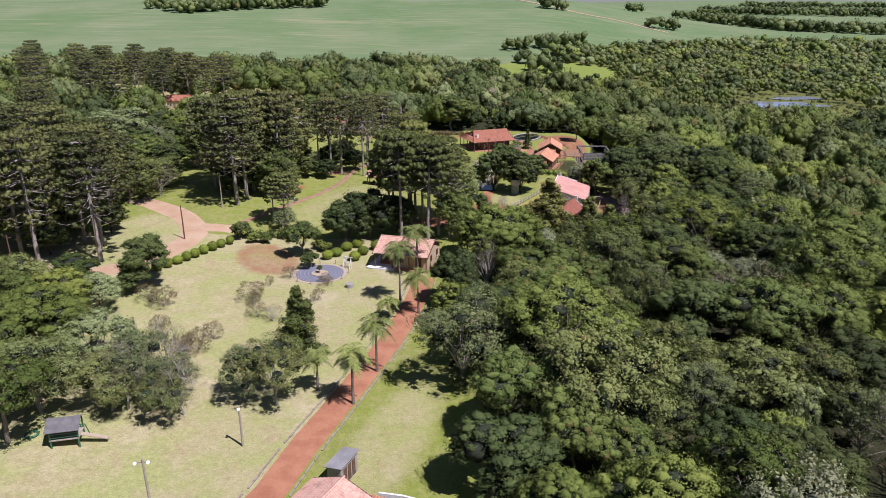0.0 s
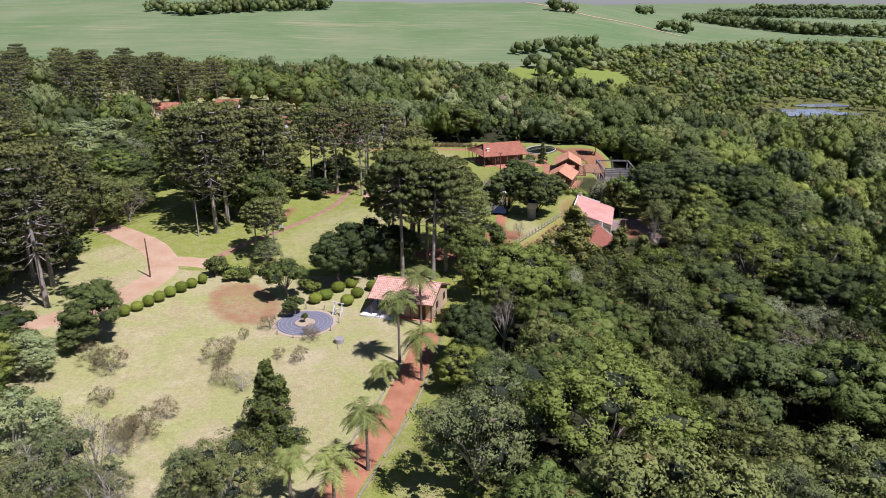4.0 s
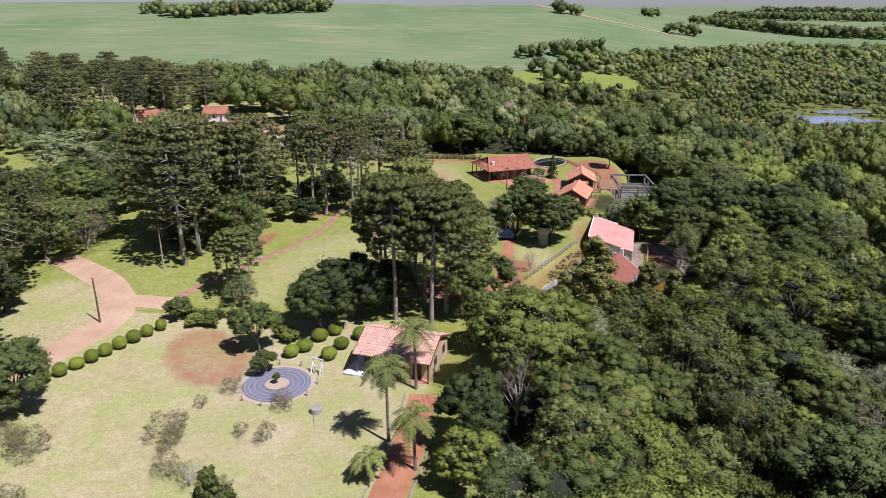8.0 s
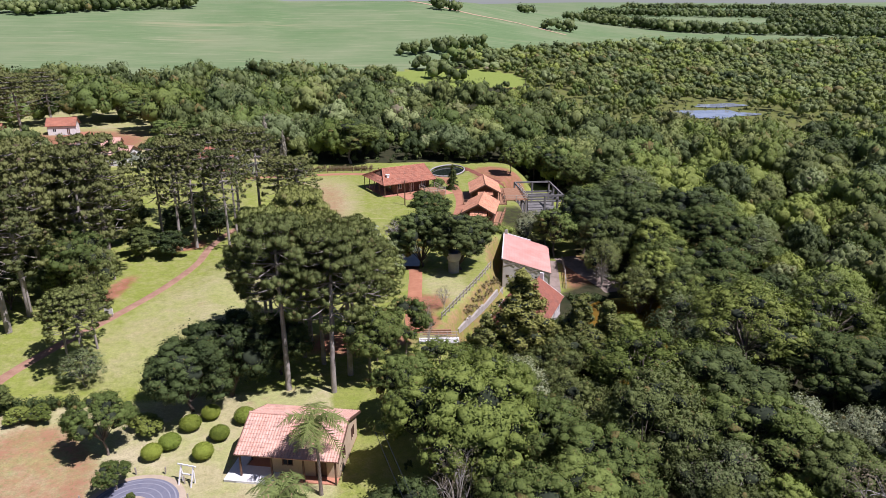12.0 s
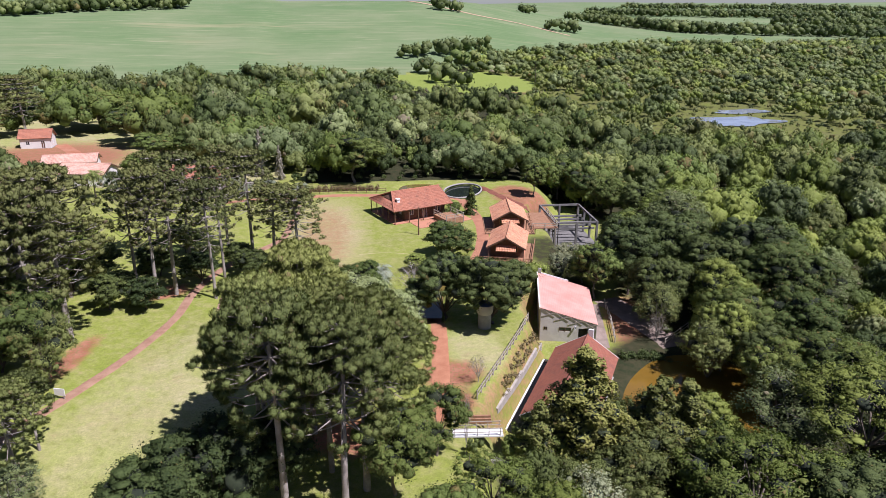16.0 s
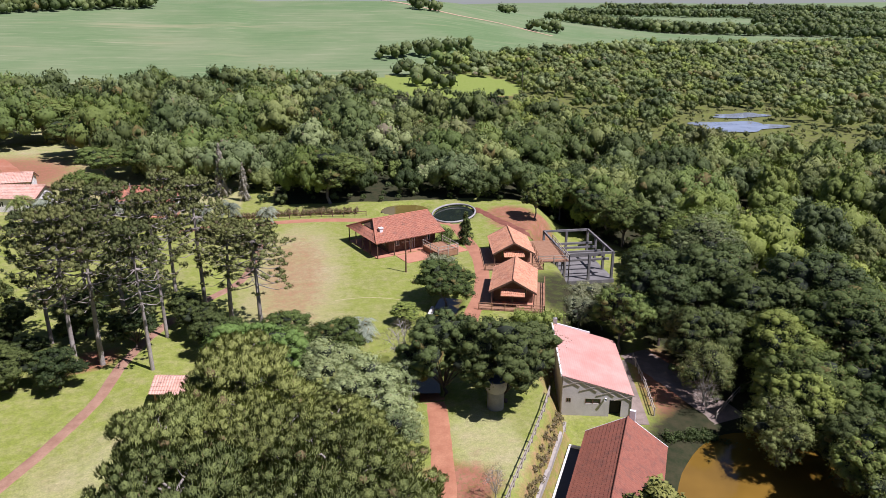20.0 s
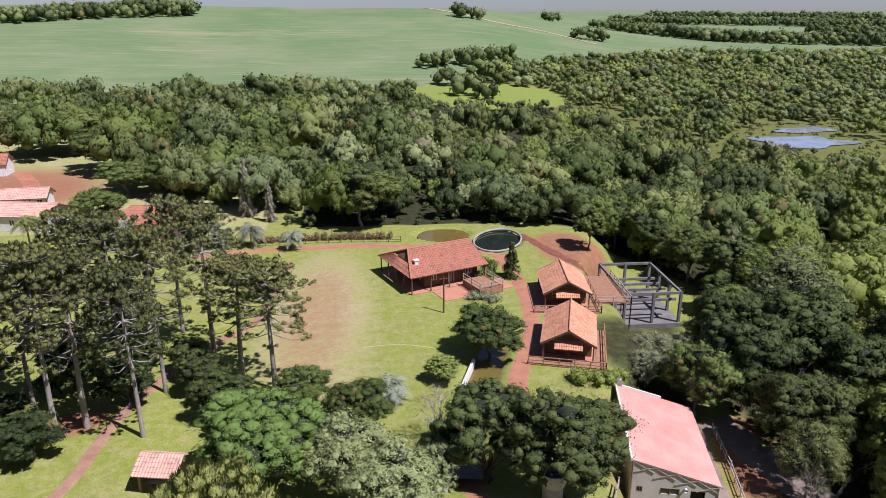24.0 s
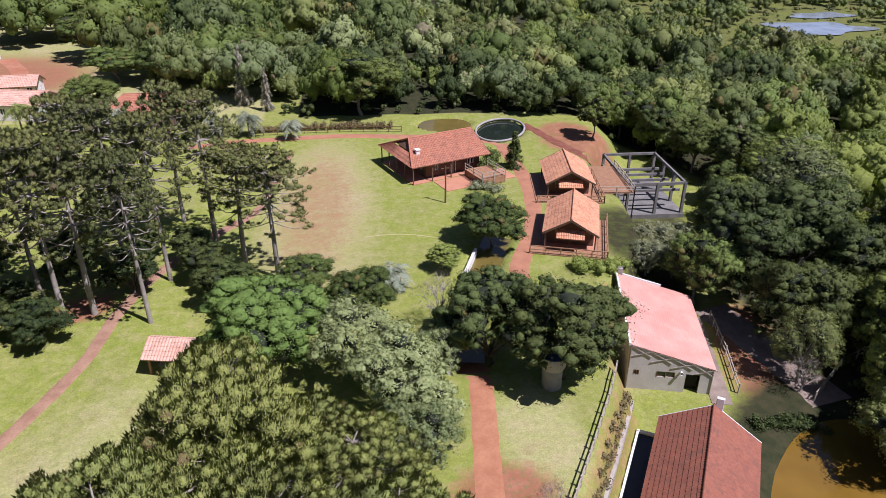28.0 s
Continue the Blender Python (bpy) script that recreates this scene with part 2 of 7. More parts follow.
def ground_material():
    """Grass that is green or dry, bare soil, forest floor that also paints shade, crops: by the zones of the land, with
    ragged edges.
    """
    n = Nodes("ground")
    big, mid, fine = n.noise(0.09, 5, 0.65), n.noise(0.7, 5, 0.7), n.noise(7, 3, 0.7)
    tuft = n.noise(2.6, 4, 0.75)

    def zone(name, soft=0.25, wild=0.7):
        ragged = n.math("ADD", n.attr(name), n.math("MULTIPLY", n.math("SUBTRACT", mid, 0.5), wild))
        return n.ramp(ragged, 0.5 - soft, 0.5 + soft)

    green = n.mix(n.ramp(mid, 0.3, 0.7), (0.24, 0.288, 0.044), (0.32, 0.338, 0.080))
    green = n.mix(n.math("MULTIPLY", n.ramp(big, 0.48, 0.62), 0.45), green, (0.29, 0.28, 0.10))
    green = n.mix(n.math("MULTIPLY", n.ramp(tuft, 0.45, 0.75), 0.42), green, (0.12, 0.165, 0.03))
    dry = n.mix(n.ramp(mid, 0.3, 0.7), (0.52, 0.45, 0.248), (0.435, 0.395, 0.195))
    dry = n.mix(n.math("MULTIPLY", n.ramp(big, 0.50, 0.64), 0.75), dry, (0.585, 0.50, 0.315))
    dry = n.mix(n.math("MULTIPLY", n.ramp(n.noise(0.16, 5, 0.7), 0.44, 0.58), 0.8), dry, (0.40, 0.42, 0.15))
    dry = n.mix(n.math("MULTIPLY", n.ramp(n.noise(0.23, 5, 0.75), 0.57, 0.68), 0.6), dry, (0.43, 0.30, 0.185))
    dry = n.mix(n.math("MULTIPLY", n.ramp(tuft, 0.5, 0.78), 0.4), dry, (0.22, 0.21, 0.08))
    colour = n.mix(zone("dry", 0.4, 1.2), green, dry)
    tan = n.mix(n.ramp(mid, 0.35, 0.65), (0.43, 0.32, 0.165), (0.36, 0.305, 0.14))
    colour = n.mix(n.math("MULTIPLY", zone("tan", 0.5, 1.3), 0.75), colour, tan)
    colour = n.mix(n.ramp(n.noise(1.7, 5, 0.8), 0.35, 0.62), n.mix(0.3, colour, (0.09, 0.10, 0.03)), colour)
    colour = n.mix(n.ramp(fine, 0.35, 0.7), n.mix(0.35, colour, (0.05, 0.06, 0.02)), colour)
    soil = n.mix(n.ramp(mid, 0.35, 0.65), (0.245, 0.096, 0.054), (0.33, 0.155, 0.093))
    soil = n.mix(n.ramp(tuft, 0.5, 0.66), soil, (0.17, 0.145, 0.055))
    colour = n.mix(zone("soil", 0.35, 1.3), colour, soil)
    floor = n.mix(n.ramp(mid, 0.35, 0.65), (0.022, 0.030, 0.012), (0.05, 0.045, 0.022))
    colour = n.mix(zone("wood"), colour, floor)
    rows = n.noise(0.9, 3, 0.7, stretch=(0.02, 1.0, 0.3))
    patch = n.noise(0.012, 5, 0.6)
    crop = n.mix(n.ramp(rows, 0.3, 0.7), (0.100, 0.162, 0.063), (0.139, 0.203, 0.087))
    crop = n.mix(n.ramp(patch, 0.38, 0.7), crop, (0.185, 0.220, 0.112))
    streak = n.noise(0.05, 4, 0.7, stretch=(0.15, 1.0, 0.3))
    crop = n.mix(n.math("MULTIPLY", n.ramp(streak, 0.58, 0.72), 0.5), crop, (0.30, 0.27, 0.15))
    dash = n.noise(0.22, 4, 0.75, stretch=(0.1, 1.0, 0.3))
    crop = n.mix(n.math("MULTIPLY", n.ramp(dash, 0.56, 0.68), 0.45), crop, (0.31, 0.30, 0.18))
    crop = n.mix(n.math("MULTIPLY", n.ramp(dash, 0.46, 0.34), 0.35), crop, (0.085, 0.13, 0.05))
    colour = n.mix(zone("crop", 0.3, 0.25), colour, crop)
    lime = n.mix(n.ramp(mid, 0.35, 0.65), (0.17, 0.225, 0.04), (0.21, 0.25, 0.06))
    colour = n.mix(zone("lime", 0.2, 0.3), colour, lime)
    n.bump(n.math("ADD", n.math("MULTIPLY", tuft, 0.6), fine), 0.5, 0.06)
    return n.done(colour, 0.95, 0.0, 0.1)


WORN = surface("worn_grass", (0.34, 0.32, 0.13), (0.45, 0.39, 0.2), 2.0, 0.95)
EARTH = surface("trodden_earth", (0.19, 0.145, 0.11), (0.29, 0.225, 0.18), 0.7, 0.95, 9, 0.4)
PATH_BRICK = surface("worn_brick_path", (0.27, 0.145, 0.088), (0.36, 0.215, 0.135), 0.8, 0.95, 7, 0.5)
KERB = surface("weathered_kerb", (0.24, 0.19, 0.145), (0.36, 0.30, 0.24), 1.5, 0.95, 9, 0.4)
DARK_SOIL = surface("dug_red_soil", (0.15, 0.048, 0.026), (0.25, 0.088, 0.05), 0.8, 0.95, 5, 0.8)
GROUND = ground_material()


# ---- building blocks ----
rng = np.random.RandomState(7)


def smooth(v):
    v = np.clip(v, 0, 1)
    return v * v * (3 - 2 * v)


class Build:
    """Gathers vertices and faces, and makes one mesh of them."""

    def __init__(self):
        self.v, self.f, self.k, self.s, self.n = [], [], [], [], 0
        self.w, self.bent = [], False

    def add(self, verts, faces, slot=0, soft=False, normals=None):
        """normals: one for each vertex, for leaves that shade as the mass they belong to."""
        verts, faces = np.asarray(verts, float), np.asarray(faces, int)
        self.w.append(np.zeros((len(verts), 3)) if normals is None else normals)
        self.bent = self.bent or normals is not None
        soft = soft or normals is not None
        self.v.append(verts)
        self.f.append(faces + self.n)
        self.k.append(np.full(len(faces), slot))
        self.s.append(np.full(len(faces), soft))
        self.n += len(verts)
        return self

    def mesh(self, name, *mats, shade=False):
        me = bpy.data.meshes.new(name)
        v = np.concatenate(self.v)
        size = np.concatenate([np.full(len(f), f.shape[1]) for f in self.f])
        loops = np.concatenate([f.ravel() for f in self.f])
        me.vertices.add(len(v))
        me.vertices.foreach_set("co", v.ravel().astype(np.float32))
        me.loops.add(len(loops))
        me.loops.foreach_set("vertex_index", loops.astype(np.int32))
        me.polygons.add(len(size))
        me.polygons.foreach_set("loop_start", np.concatenate([[0], np.cumsum(size)[:-1]]).astype(np.int32))
        me.polygons.foreach_set("material_index", np.concatenate(self.k).astype(np.int32))
        me.polygons.foreach_set("use_smooth", np.full(len(size), True) if shade else np.concatenate(self.s))
        for m in mats:
            me.materials.append(m)
        me.update(calc_edges=True)
        me.validate()
        if self.bent:
            me.normals_split_custom_set_from_vertices(np.concatenate(self.w).astype(np.float32))
        return me


BOX_F = np.array([[0, 3, 2, 1], [4, 5, 6, 7], [0, 1, 5, 4], [1, 2, 6, 5], [2, 3, 7, 6], [3, 0, 4, 7]])


def box(b, x0, y0, z0, x1, y1, z1, slot=0, bevel=0.0):
    """A block with chamfered upright edges where bevel is given."""
    if bevel:
        e = bevel
        ring = [(x0 + e, y0), (x1 - e, y0), (x1, y0 + e), (x1, y1 - e), (x1 - e, y1), (x0 + e, y1), (x0, y1 - e), (x0, y0 + e)]
        v = [(x, y, z0) for x, y in ring] + [(x, y, z1) for x, y in ring]
        f = np.array([[i, (i + 1) % 8, 8 + (i + 1) % 8, 8 + i] for i in range(8)])
        b.add(v, f, slot)
        b.add([(x, y, z1) for x, y in ring], [list(range(8))], slot)
        return b
    return b.add([(x0, y0, z0), (x1, y0, z0), (x1, y1, z0), (x0, y1, z0), (x0, y0, z1), (x1, y0, z1), (x1, y1, z1), (x0, y1, z1)], BOX_F, slot)


def beam(b, p, q, w, h=None, slot=0):
    """A square bar from p to q."""
    p, q = Vector(p), Vector(q)
    d = (q - p).normalized()
    side = d.cross(Vector((0, 0, 1)))
    side = side.normalized() if side.length > 1e-4 else Vector((1, 0, 0))
    up = side.cross(d)
    h = h or w
    v = [e + s * side * w / 2 + t * up * h / 2 for e in (p, q) for s, t in ((-1, -1), (1, -1), (1, 1), (-1, 1))]
    return b.add([tuple(c) for c in v], BOX_F, slot)


def tube(b, points, radii, sides=7, slot=0, cap=True):
    """A round, tapering, bending bar along points."""
    pts, rings = [Vector(p) for p in points], []
    for i, p in enumerate(pts):
        d = (pts[min(i + 1, len(pts) - 1)] - pts[max(i - 1, 0)]).normalized()
        side = d.cross(Vector((0.3, 0.95, 0.1))).normalized()
        up = side.cross(d)
        rings.append([tuple(p + float(radii[i]) * (math.cos(a) * side + math.sin(a) * up)) for a in (2 * math.pi * k / sides for k in range(sides))])
    f = [[i * sides + k, i * sides + (k + 1) % sides, (i + 1) * sides + (k + 1) % sides, (i + 1) * sides + k] for i in range(len(pts) - 1) for k in range(sides)]
    b.add(sum(rings, []), f, slot)
    if cap:
        b.add(rings[-1], [list(range(sides))[::-1]], slot)
    return b


def ico(level):
    bm = bmesh.new()
    bmesh.ops.create_icosphere(bm, subdivisions=level, radius=1)
    v = np.array([tuple(x.co) for x in bm.verts])
    f = np.array([[x.index for x in p.verts] for p in bm.faces])
    bm.free()
    return v, f


ICO0, ICO1, ICO2, ICO3 = ico(0), ico(1), ico(2), ico(3)


def lump(b, centre, radii, base=ICO2, rough=0.2, r=rng, slot=0):
    """A rounded mass with an uneven surface."""
    v, f = base
    k = r.normal(size=(5, 3)) * 2.2
    wave = sum(np.sin(v @ k[i] + i * 1.7) for i in range(5)) / 5
    b.add(v * (1 + rough * wave)[:, None] * radii + centre, f, slot, True)


def cards(b, centre, normal, size, aspect=0.55, r=rng, slot=0, shade=None):
    """Small pointed leaves or sprays of leaves, one blade each; shade: the way their mass faces."""
    n = len(centre)
    t = r.normal(size=(n, 3))
    t -= (t * normal).sum(1)[:, None] * normal
    t /= np.linalg.norm(t, axis=1)[:, None] + 1e-9
    u = np.cross(normal, t)
    size = np.broadcast_to(size, n)[:, None]
    bend = normal * size * r.uniform(-0.3, 0.15, (n, 1))
    v = np.stack([centre - t * size * 0.5, centre + t * size * 0.35 - u * size * aspect * 0.6 - bend, centre + t * size * 0.35 + u * size * aspect * 0.6 + bend], 1)
    b.add(v.reshape(-1, 3), np.arange(3 * n).reshape(-1, 3), slot, normals=None if shade is None else np.repeat(shade, 3, 0))


def unit(v):
    return v / (np.linalg.norm(v, axis=-1, keepdims=True) + 1e-9)


def part(name, me, parent, label="", at=None):
    ob = new(name, me)
    ob.parent = parent
    if at is not None:
        ob.matrix_basis = at
    if label:
        tagged(ob, label)
    return ob


def thing(name, m, label, category, group="", kind=""):
    ob = new(name)
    ob.matrix_basis = m
    ob.empty_display_size = 0.3
    return tagged(ob, label, category, group, kind)


def plane_piece(name, me, label, category):
    return tagged(new(name, me), label, category, kind="structure")


# ---- land ----
EDGE_Y = (-60, 100, 118, 128, 133, 149, 154, 160, 167, 173, 186, 203, 212, 270)
EDGE_X = (16, 13, 10, 11.5, 14.4, 24.0, 24.5, 25.7, 30.0, 36.5, 38.6, 39.4, 45, 46)
POND = (40.5, 134.5, 7.5, 13.0, radians(-32))


def oval(x, y, cx, cy, rx, ry, turn=0.0):
    """Below 1 inside the oval."""
    c, s = math.cos(turn), math.sin(turn)
    dx, dy = x - cx, y - cy
    return np.sqrt(((dx * c + dy * s) / rx) ** 2 + ((-dx * s + dy * c) / ry) ** 2)


def land(x, y):
    """The height of the ground."""
    x, y = np.asarray(x, float), np.asarray(y, float)
    z = -5.2 * smooth((x - np.interp(y, EDGE_Y, EDGE_X)) / np.interp(y, (126, 133, 160, 205, 225, 250, 330, 420), (5.5, 2.7, 2.7, 3.0, 11, 14, 60, 240)))
    z = z + 1.6 * smooth((-x - 22) / 28) + 4.0 * smooth((-x - 60) / 120) * smooth((y - 120) / 150)
    z = z + 0.9 * smooth((-x - 8) / 10) * smooth((y - 118) / 16) * smooth((230 - y) / 30)
    z = z - 1.3 * smooth((1.25 - oval(x, y, *POND)) / 0.35)
    z = z - 1.2 * smooth((2.2 - np.abs(x - np.interp(y, (150, 162, 175, 180), (11.5, 13.6, 18.6, 21.0)))) / 0.7) * smooth((y - 151) / 3) * smooth((180 - y) / 3)
    z = z - 1.2 * smooth((1.12 - oval(x, y, 29.6, 218.0, 3.9, 6.2, radians(-25))) / 0.2)
    z = z - 0.8 * smooth((1.12 - oval(x, y, 20.6, 223.0, 4.8, 3.9, 0.0)) / 0.2)
    hill = smooth((y - 405) / (430 + 900 * smooth((x - 85) / 400))) * (43.5 - 3.0 * smooth((-x + 30) / 280) - 12 * smooth((x - 130) / 300))
    ridge = 34 * smooth((y - 900) / 900) * smooth((x - 350) / 500)
    z = z + np.maximum(hill, ridge)
    z = z + 7.0 * smooth((x - 60) / 240) * smooth((y - 520) / 300)
    z = z - 22 * smooth((y - 1250) / 900) * smooth((700 - x) / 500)
    far = np.hypot(x, y)
    return z + 19 * smooth((far - 2300) / 900) * smooth((x - 300) / 900) * (0.6 + 0.4 * np.sin(x / 310.0) * np.sin(y / 410.0 + x / 900.0))


def land_z(x, y):
    return float(land(x, y))


ROAD = ((-36, 2), (-29, 18), (-23.4, 30), (-19.5, 38), (-16.6, 44), (-14.4, 49.5), (-12.6, 56), (-10.1, 63.6), (-7.2, 72.7), (-5.0, 80), (-3.2, 88), (-2.2, 94), (-1.6, 99))
TRACK = ((-37.5, 119.6), (-35.6, 125), (-30.6, 134.2), (-26.8, 142), (-24.0, 148.4), (-21.2, 157), (-20.2, 165), (-18.2, 172), (-14, 181), (-9, 190), (-7.5, 200), (-6, 212))
DIRT_ROAD = ((-60, 136), (-52, 130), (-46, 124.5), (-42.6, 117), (-43.6, 109), (-47, 102), (-56, 95), (-70, 92))
DRIVE = ((9.4, 129), (9.7, 133.5), (10.6, 138.5), (11.4, 143.6), (12.3, 150), (12.6, 158))
RED_WALK = ((19.5, 164), (20.8, 170), (24.0, 177), (26.7, 186), (28.0, 195), (28.0, 206), (27.2, 211.5), (20, 215), (11, 217), (2, 218.6), (-12, 218), (-22, 215))


def near_line(x, y, line):
    """The distance to a line of points."""
    best = np.full(np.shape(x), 1e9)
    for (ax, ay), (bx, by) in zip(line[:-1], line[1:]):
        t = np.clip(((x - ax) * (bx - ax) + (y - ay) * (by - ay)) / ((bx - ax) ** 2 + (by - ay) ** 2), 0, 1)
        best = np.minimum(best, np.hypot(x - ax - t * (bx - ax), y - ay - t * (by - ay)))
    return best


WOOD_Y = (-80, 20, 50, 63, 75, 96, 110, 124, 128, 148, 152, 170, 176, 184, 188, 205, 210, 220, 228, 231, 240)
WOOD_X = (6.5, 6.5, 6.5, 3.0, 1.0, 2.6, 7, 11, 49, 50, 45, 43.5, 46, 50, 55, 57, 55, 51, 34, -8, -8)


def wooded(x, y):
    """1 where trees stand close together."""
    x, y = np.asarray(x, float), np.asarray(y, float)
    east = (x > np.interp(y, WOOD_Y, WOOD_X)) & (y < 240)
    north = (y >= 240) & (x > np.interp(y, (240, 252, 300), (-6, -30, -75))) & (y < np.interp(x, (-200, -60, 0, 60, 120, 192, 300, 700), (300, 410, 448, 468, 530, 590, 650, 700)))
    north_west = (x < -62) & (y > 285) & (y < 400) & (x > -420)
    west = (x < np.interp(y, (-50, 50, 80, 100, 130, 170, 215), (-50, -48, -52, -62, -62, -55, -62))) & (y < 262) & (x > -300)
    open_ground = (oval(x, y, 75, 437, 40, 40, radians(28)) < 1) | (oval(x, y, 163, 304, 33, 44, 0) < 1) | (oval(x, y, 183, 350, 26, 12, 0) < 1)
    open_ground |= (oval(x, y, *POND) < 1.25) | (near_line(x, y, DIRT_ROAD) < 5) | (oval(x, y, -75, 265, 30, 34, 0) < 1) | (oval(x, y, -130, 300, 22, 16, 0) < 1)
    return (east | north | north_west | west) & ~open_ground


def strip(name, line, width, mat, label, category, lift=0.03, step=1.2, ragged=0.15, level=None):
    """A road or path that lies on the ground along a line, with slightly uneven edges and a rounded section."""
    pts = [Vector((*p, 0)) for p in line]
    dense = []
    for i in range(len(pts) - 1):
        p0, p1, p2, p3 = pts[max(i - 1, 0)], pts[i], pts[i + 1], pts[min(i + 2, len(pts) - 1)]
        count = max(2, int((p2 - p1).length / step))
        for k in range(count):
            t = k / count
            dense.append(0.5 * ((2 * p1) + (p2 - p0) * t + (2 * p0 - 5 * p1 + 4 * p2 - p3) * t * t + (3 * p1 - p0 - 3 * p2 + p3) * t ** 3))
    dense.append(pts[-1])
    across, b, rows = 7, Build(), []
    for i, p in enumerate(dense):
        d = (dense[min(i + 1, len(dense) - 1)] - dense[max(i - 1, 0)]).normalized()
        side = Vector((d.y, -d.x, 0))
        for k in range(across):
            s = (k / (across - 1) - 0.5) * 2
            w = width / 2 + (ragged * noise.noise((p.x * 0.6 + 9 * (s > 0), p.y * 0.6, 3)) if abs(s) > 0.9 else 0)
            q = p + side * s * w
            rows.append((q.x, q.y, level) if level is not None else (q.x, q.y, land_z(q.x, q.y) + lift - (0.07 if abs(s) > 0.99 else 0) + 0.01 * noise.noise((q.x, q.y, 0))))
    f = [[i * across + k, i * across + k + 1, (i + 1) * across + k + 1, (i + 1) * across + k] for i in range(len(dense) - 1) for k in range(across - 1)]
    b.add(rows, f)
    ob = plane_piece(name, b.mesh(name, mat, shade=True), label, category)
    return ob, dense


def make_ground():
    def axis(marks):
        out = []
        for (a, b_, s) in marks:
            out += list(np.arange(a, b_, s))
        return np.array(out + [marks[-1][1]])

    xs = axis([(-4600, -1200, 200), (-1200, -400, 50), (-400, -110, 12), (-110, -60, 3), (-60, 60, 0.8), (60, 120, 3), (120, 400, 12), (400, 1200, 40), (1200, 4600, 200)])
    ys = axis([(-3000, -300, 300), (-300, -20, 20), (-20, 36, 4), (36, 232, 0.8), (232, 270, 2.5), (270, 480, 8), (480, 1500, 25), (1500, 4700, 160)])
    gx, gy = np.meshgrid(xs, ys)
    z = land(gx, gy)
    nx, ny = len(xs), len(ys)
    idx = np.arange(nx * ny).reshape(ny, nx)
    f = np.stack([idx[:-1, :-1], idx[:-1, 1:], idx[1:, 1:], idx[1:, :-1]], -1).reshape(-1, 4)
    b = Build().add(np.stack([gx, gy, z], -1).reshape(-1, 3), f)
    me = b.mesh("ground", GROUND, shade=True)
    x, y = gx.ravel(), gy.ravel()

    def put(name, values):
        a = me.attributes.new(name, "FLOAT", "POINT")
        a.data.foreach_set("value", np.clip(values, 0, 1).astype(np.float32))

    road_x = np.interp(y, [p[1] for p in ROAD], [p[0] for p in ROAD])
    dry = 0.95 * ((x < road_x) & (y < 122))
    dry = np.where((x >= road_x) & (y < 105), 0.12 + 0.62 * smooth(1.8 - oval(x, y, -4, 58, 2.6, 8, -0.3)), dry)
    dry = np.where(y >= 118, 0.16, dry)
    dry = np.maximum(dry, 0.9 * smooth((1.95 - oval(x, y, -1.0, 191, 5.6, 20, -0.06)) / 1.5))
    dry = np.maximum(dry, 0.75 * smooth((1.3 - oval(x, y, 15.8, 143.5, 3.6, 7, 0)) / 0.7))
    dry = np.maximum(dry, 0.6 * smooth((1.4 - oval(x, y, -18, 138, 9, 18, -0.4)) / 0.8))
    dry = np.maximum(dry, 0.9 * smooth((1.3 - oval(x, y, -51, 114, 7, 12, 0.2)) / 0.4))
    dry = np.maximum(dry, 0.7 * ((y > 228) & (x < -12)))
    put("dry", dry)
    put("tan", 0.95 * smooth((1.9 - oval(x, y, -1.5, 190, 5.2, 19, -0.06)) / 1.6) * (y > 150))
    bed = oval(x, y, -27.5, 107.5, 4.0, 6.4, 0.5)
    soil = 0.70 * smooth((1.5 - bed) / 0.6) - 0.20 * smooth((1.0 - bed) / 0.5)
    soil = np.maximum(soil, 0.42 * smooth((1.5 - oval(x, y, -1.5, 190, 4.6, 19, -0.06)) / 1.0))
    for cx, cy, rx, ry, turn in ((-70, 262, 17, 20, 0.3), (-33, 244, 7, 3, 0.1), (41.5, 210, 5.5, 6, 0.4), (40.5, 216, 4, 4, 0), (11.7, 138.2, 3.3, 2.6, 0), (11.0, 132.5, 2.0, 2.6, 0), 
                                 (-24, 166, 3, 2, 0.5), (-30.6, 147, 1.2, 5, -0.2), (-130, 300, 14, 9, 0), (2, 128, 6, 3, 0), (42.5, 157.5, 3.2, 8.5, -0.28), (92, 402, 10, 4, 0), (140, 738, 16, 12, 0), (8, 46, 6, 3, 0)):
        soil = np.maximum(soil, 0.9 * smooth((1.6 - oval(x, y, cx, cy, rx, ry, turn)) / 0.9))
    bank = np.abs(x - np.interp(y, EDGE_Y, EDGE_X) - 1.3)
    soil = np.maximum(soil, 0.46 * smooth((2.0 - bank) / 1.0) * ((y > 128) & (y < 165)))
    put("soil", soil)
    crop = ((y > 380) & ~wooded(x, y)).astype(float) * (oval(x, y, 75, 437, 42, 42, radians(28)) > 1)
    put("crop", crop)
    put("lime", (oval(x, y, 75, 437, 40, 40, radians(28)) < 1).astype(float))
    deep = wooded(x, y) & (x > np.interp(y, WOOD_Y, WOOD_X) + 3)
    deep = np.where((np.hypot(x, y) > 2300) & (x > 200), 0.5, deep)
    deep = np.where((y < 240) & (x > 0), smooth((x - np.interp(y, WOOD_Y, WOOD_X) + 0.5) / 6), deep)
    # Cabin bank, frame and pond side: tree shade and dark earth painted as floor colour.
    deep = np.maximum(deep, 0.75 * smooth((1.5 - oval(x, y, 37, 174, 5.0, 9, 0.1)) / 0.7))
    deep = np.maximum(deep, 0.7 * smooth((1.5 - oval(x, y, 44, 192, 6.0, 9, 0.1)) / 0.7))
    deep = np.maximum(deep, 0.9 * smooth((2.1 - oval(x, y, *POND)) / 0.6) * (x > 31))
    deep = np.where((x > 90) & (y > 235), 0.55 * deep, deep)
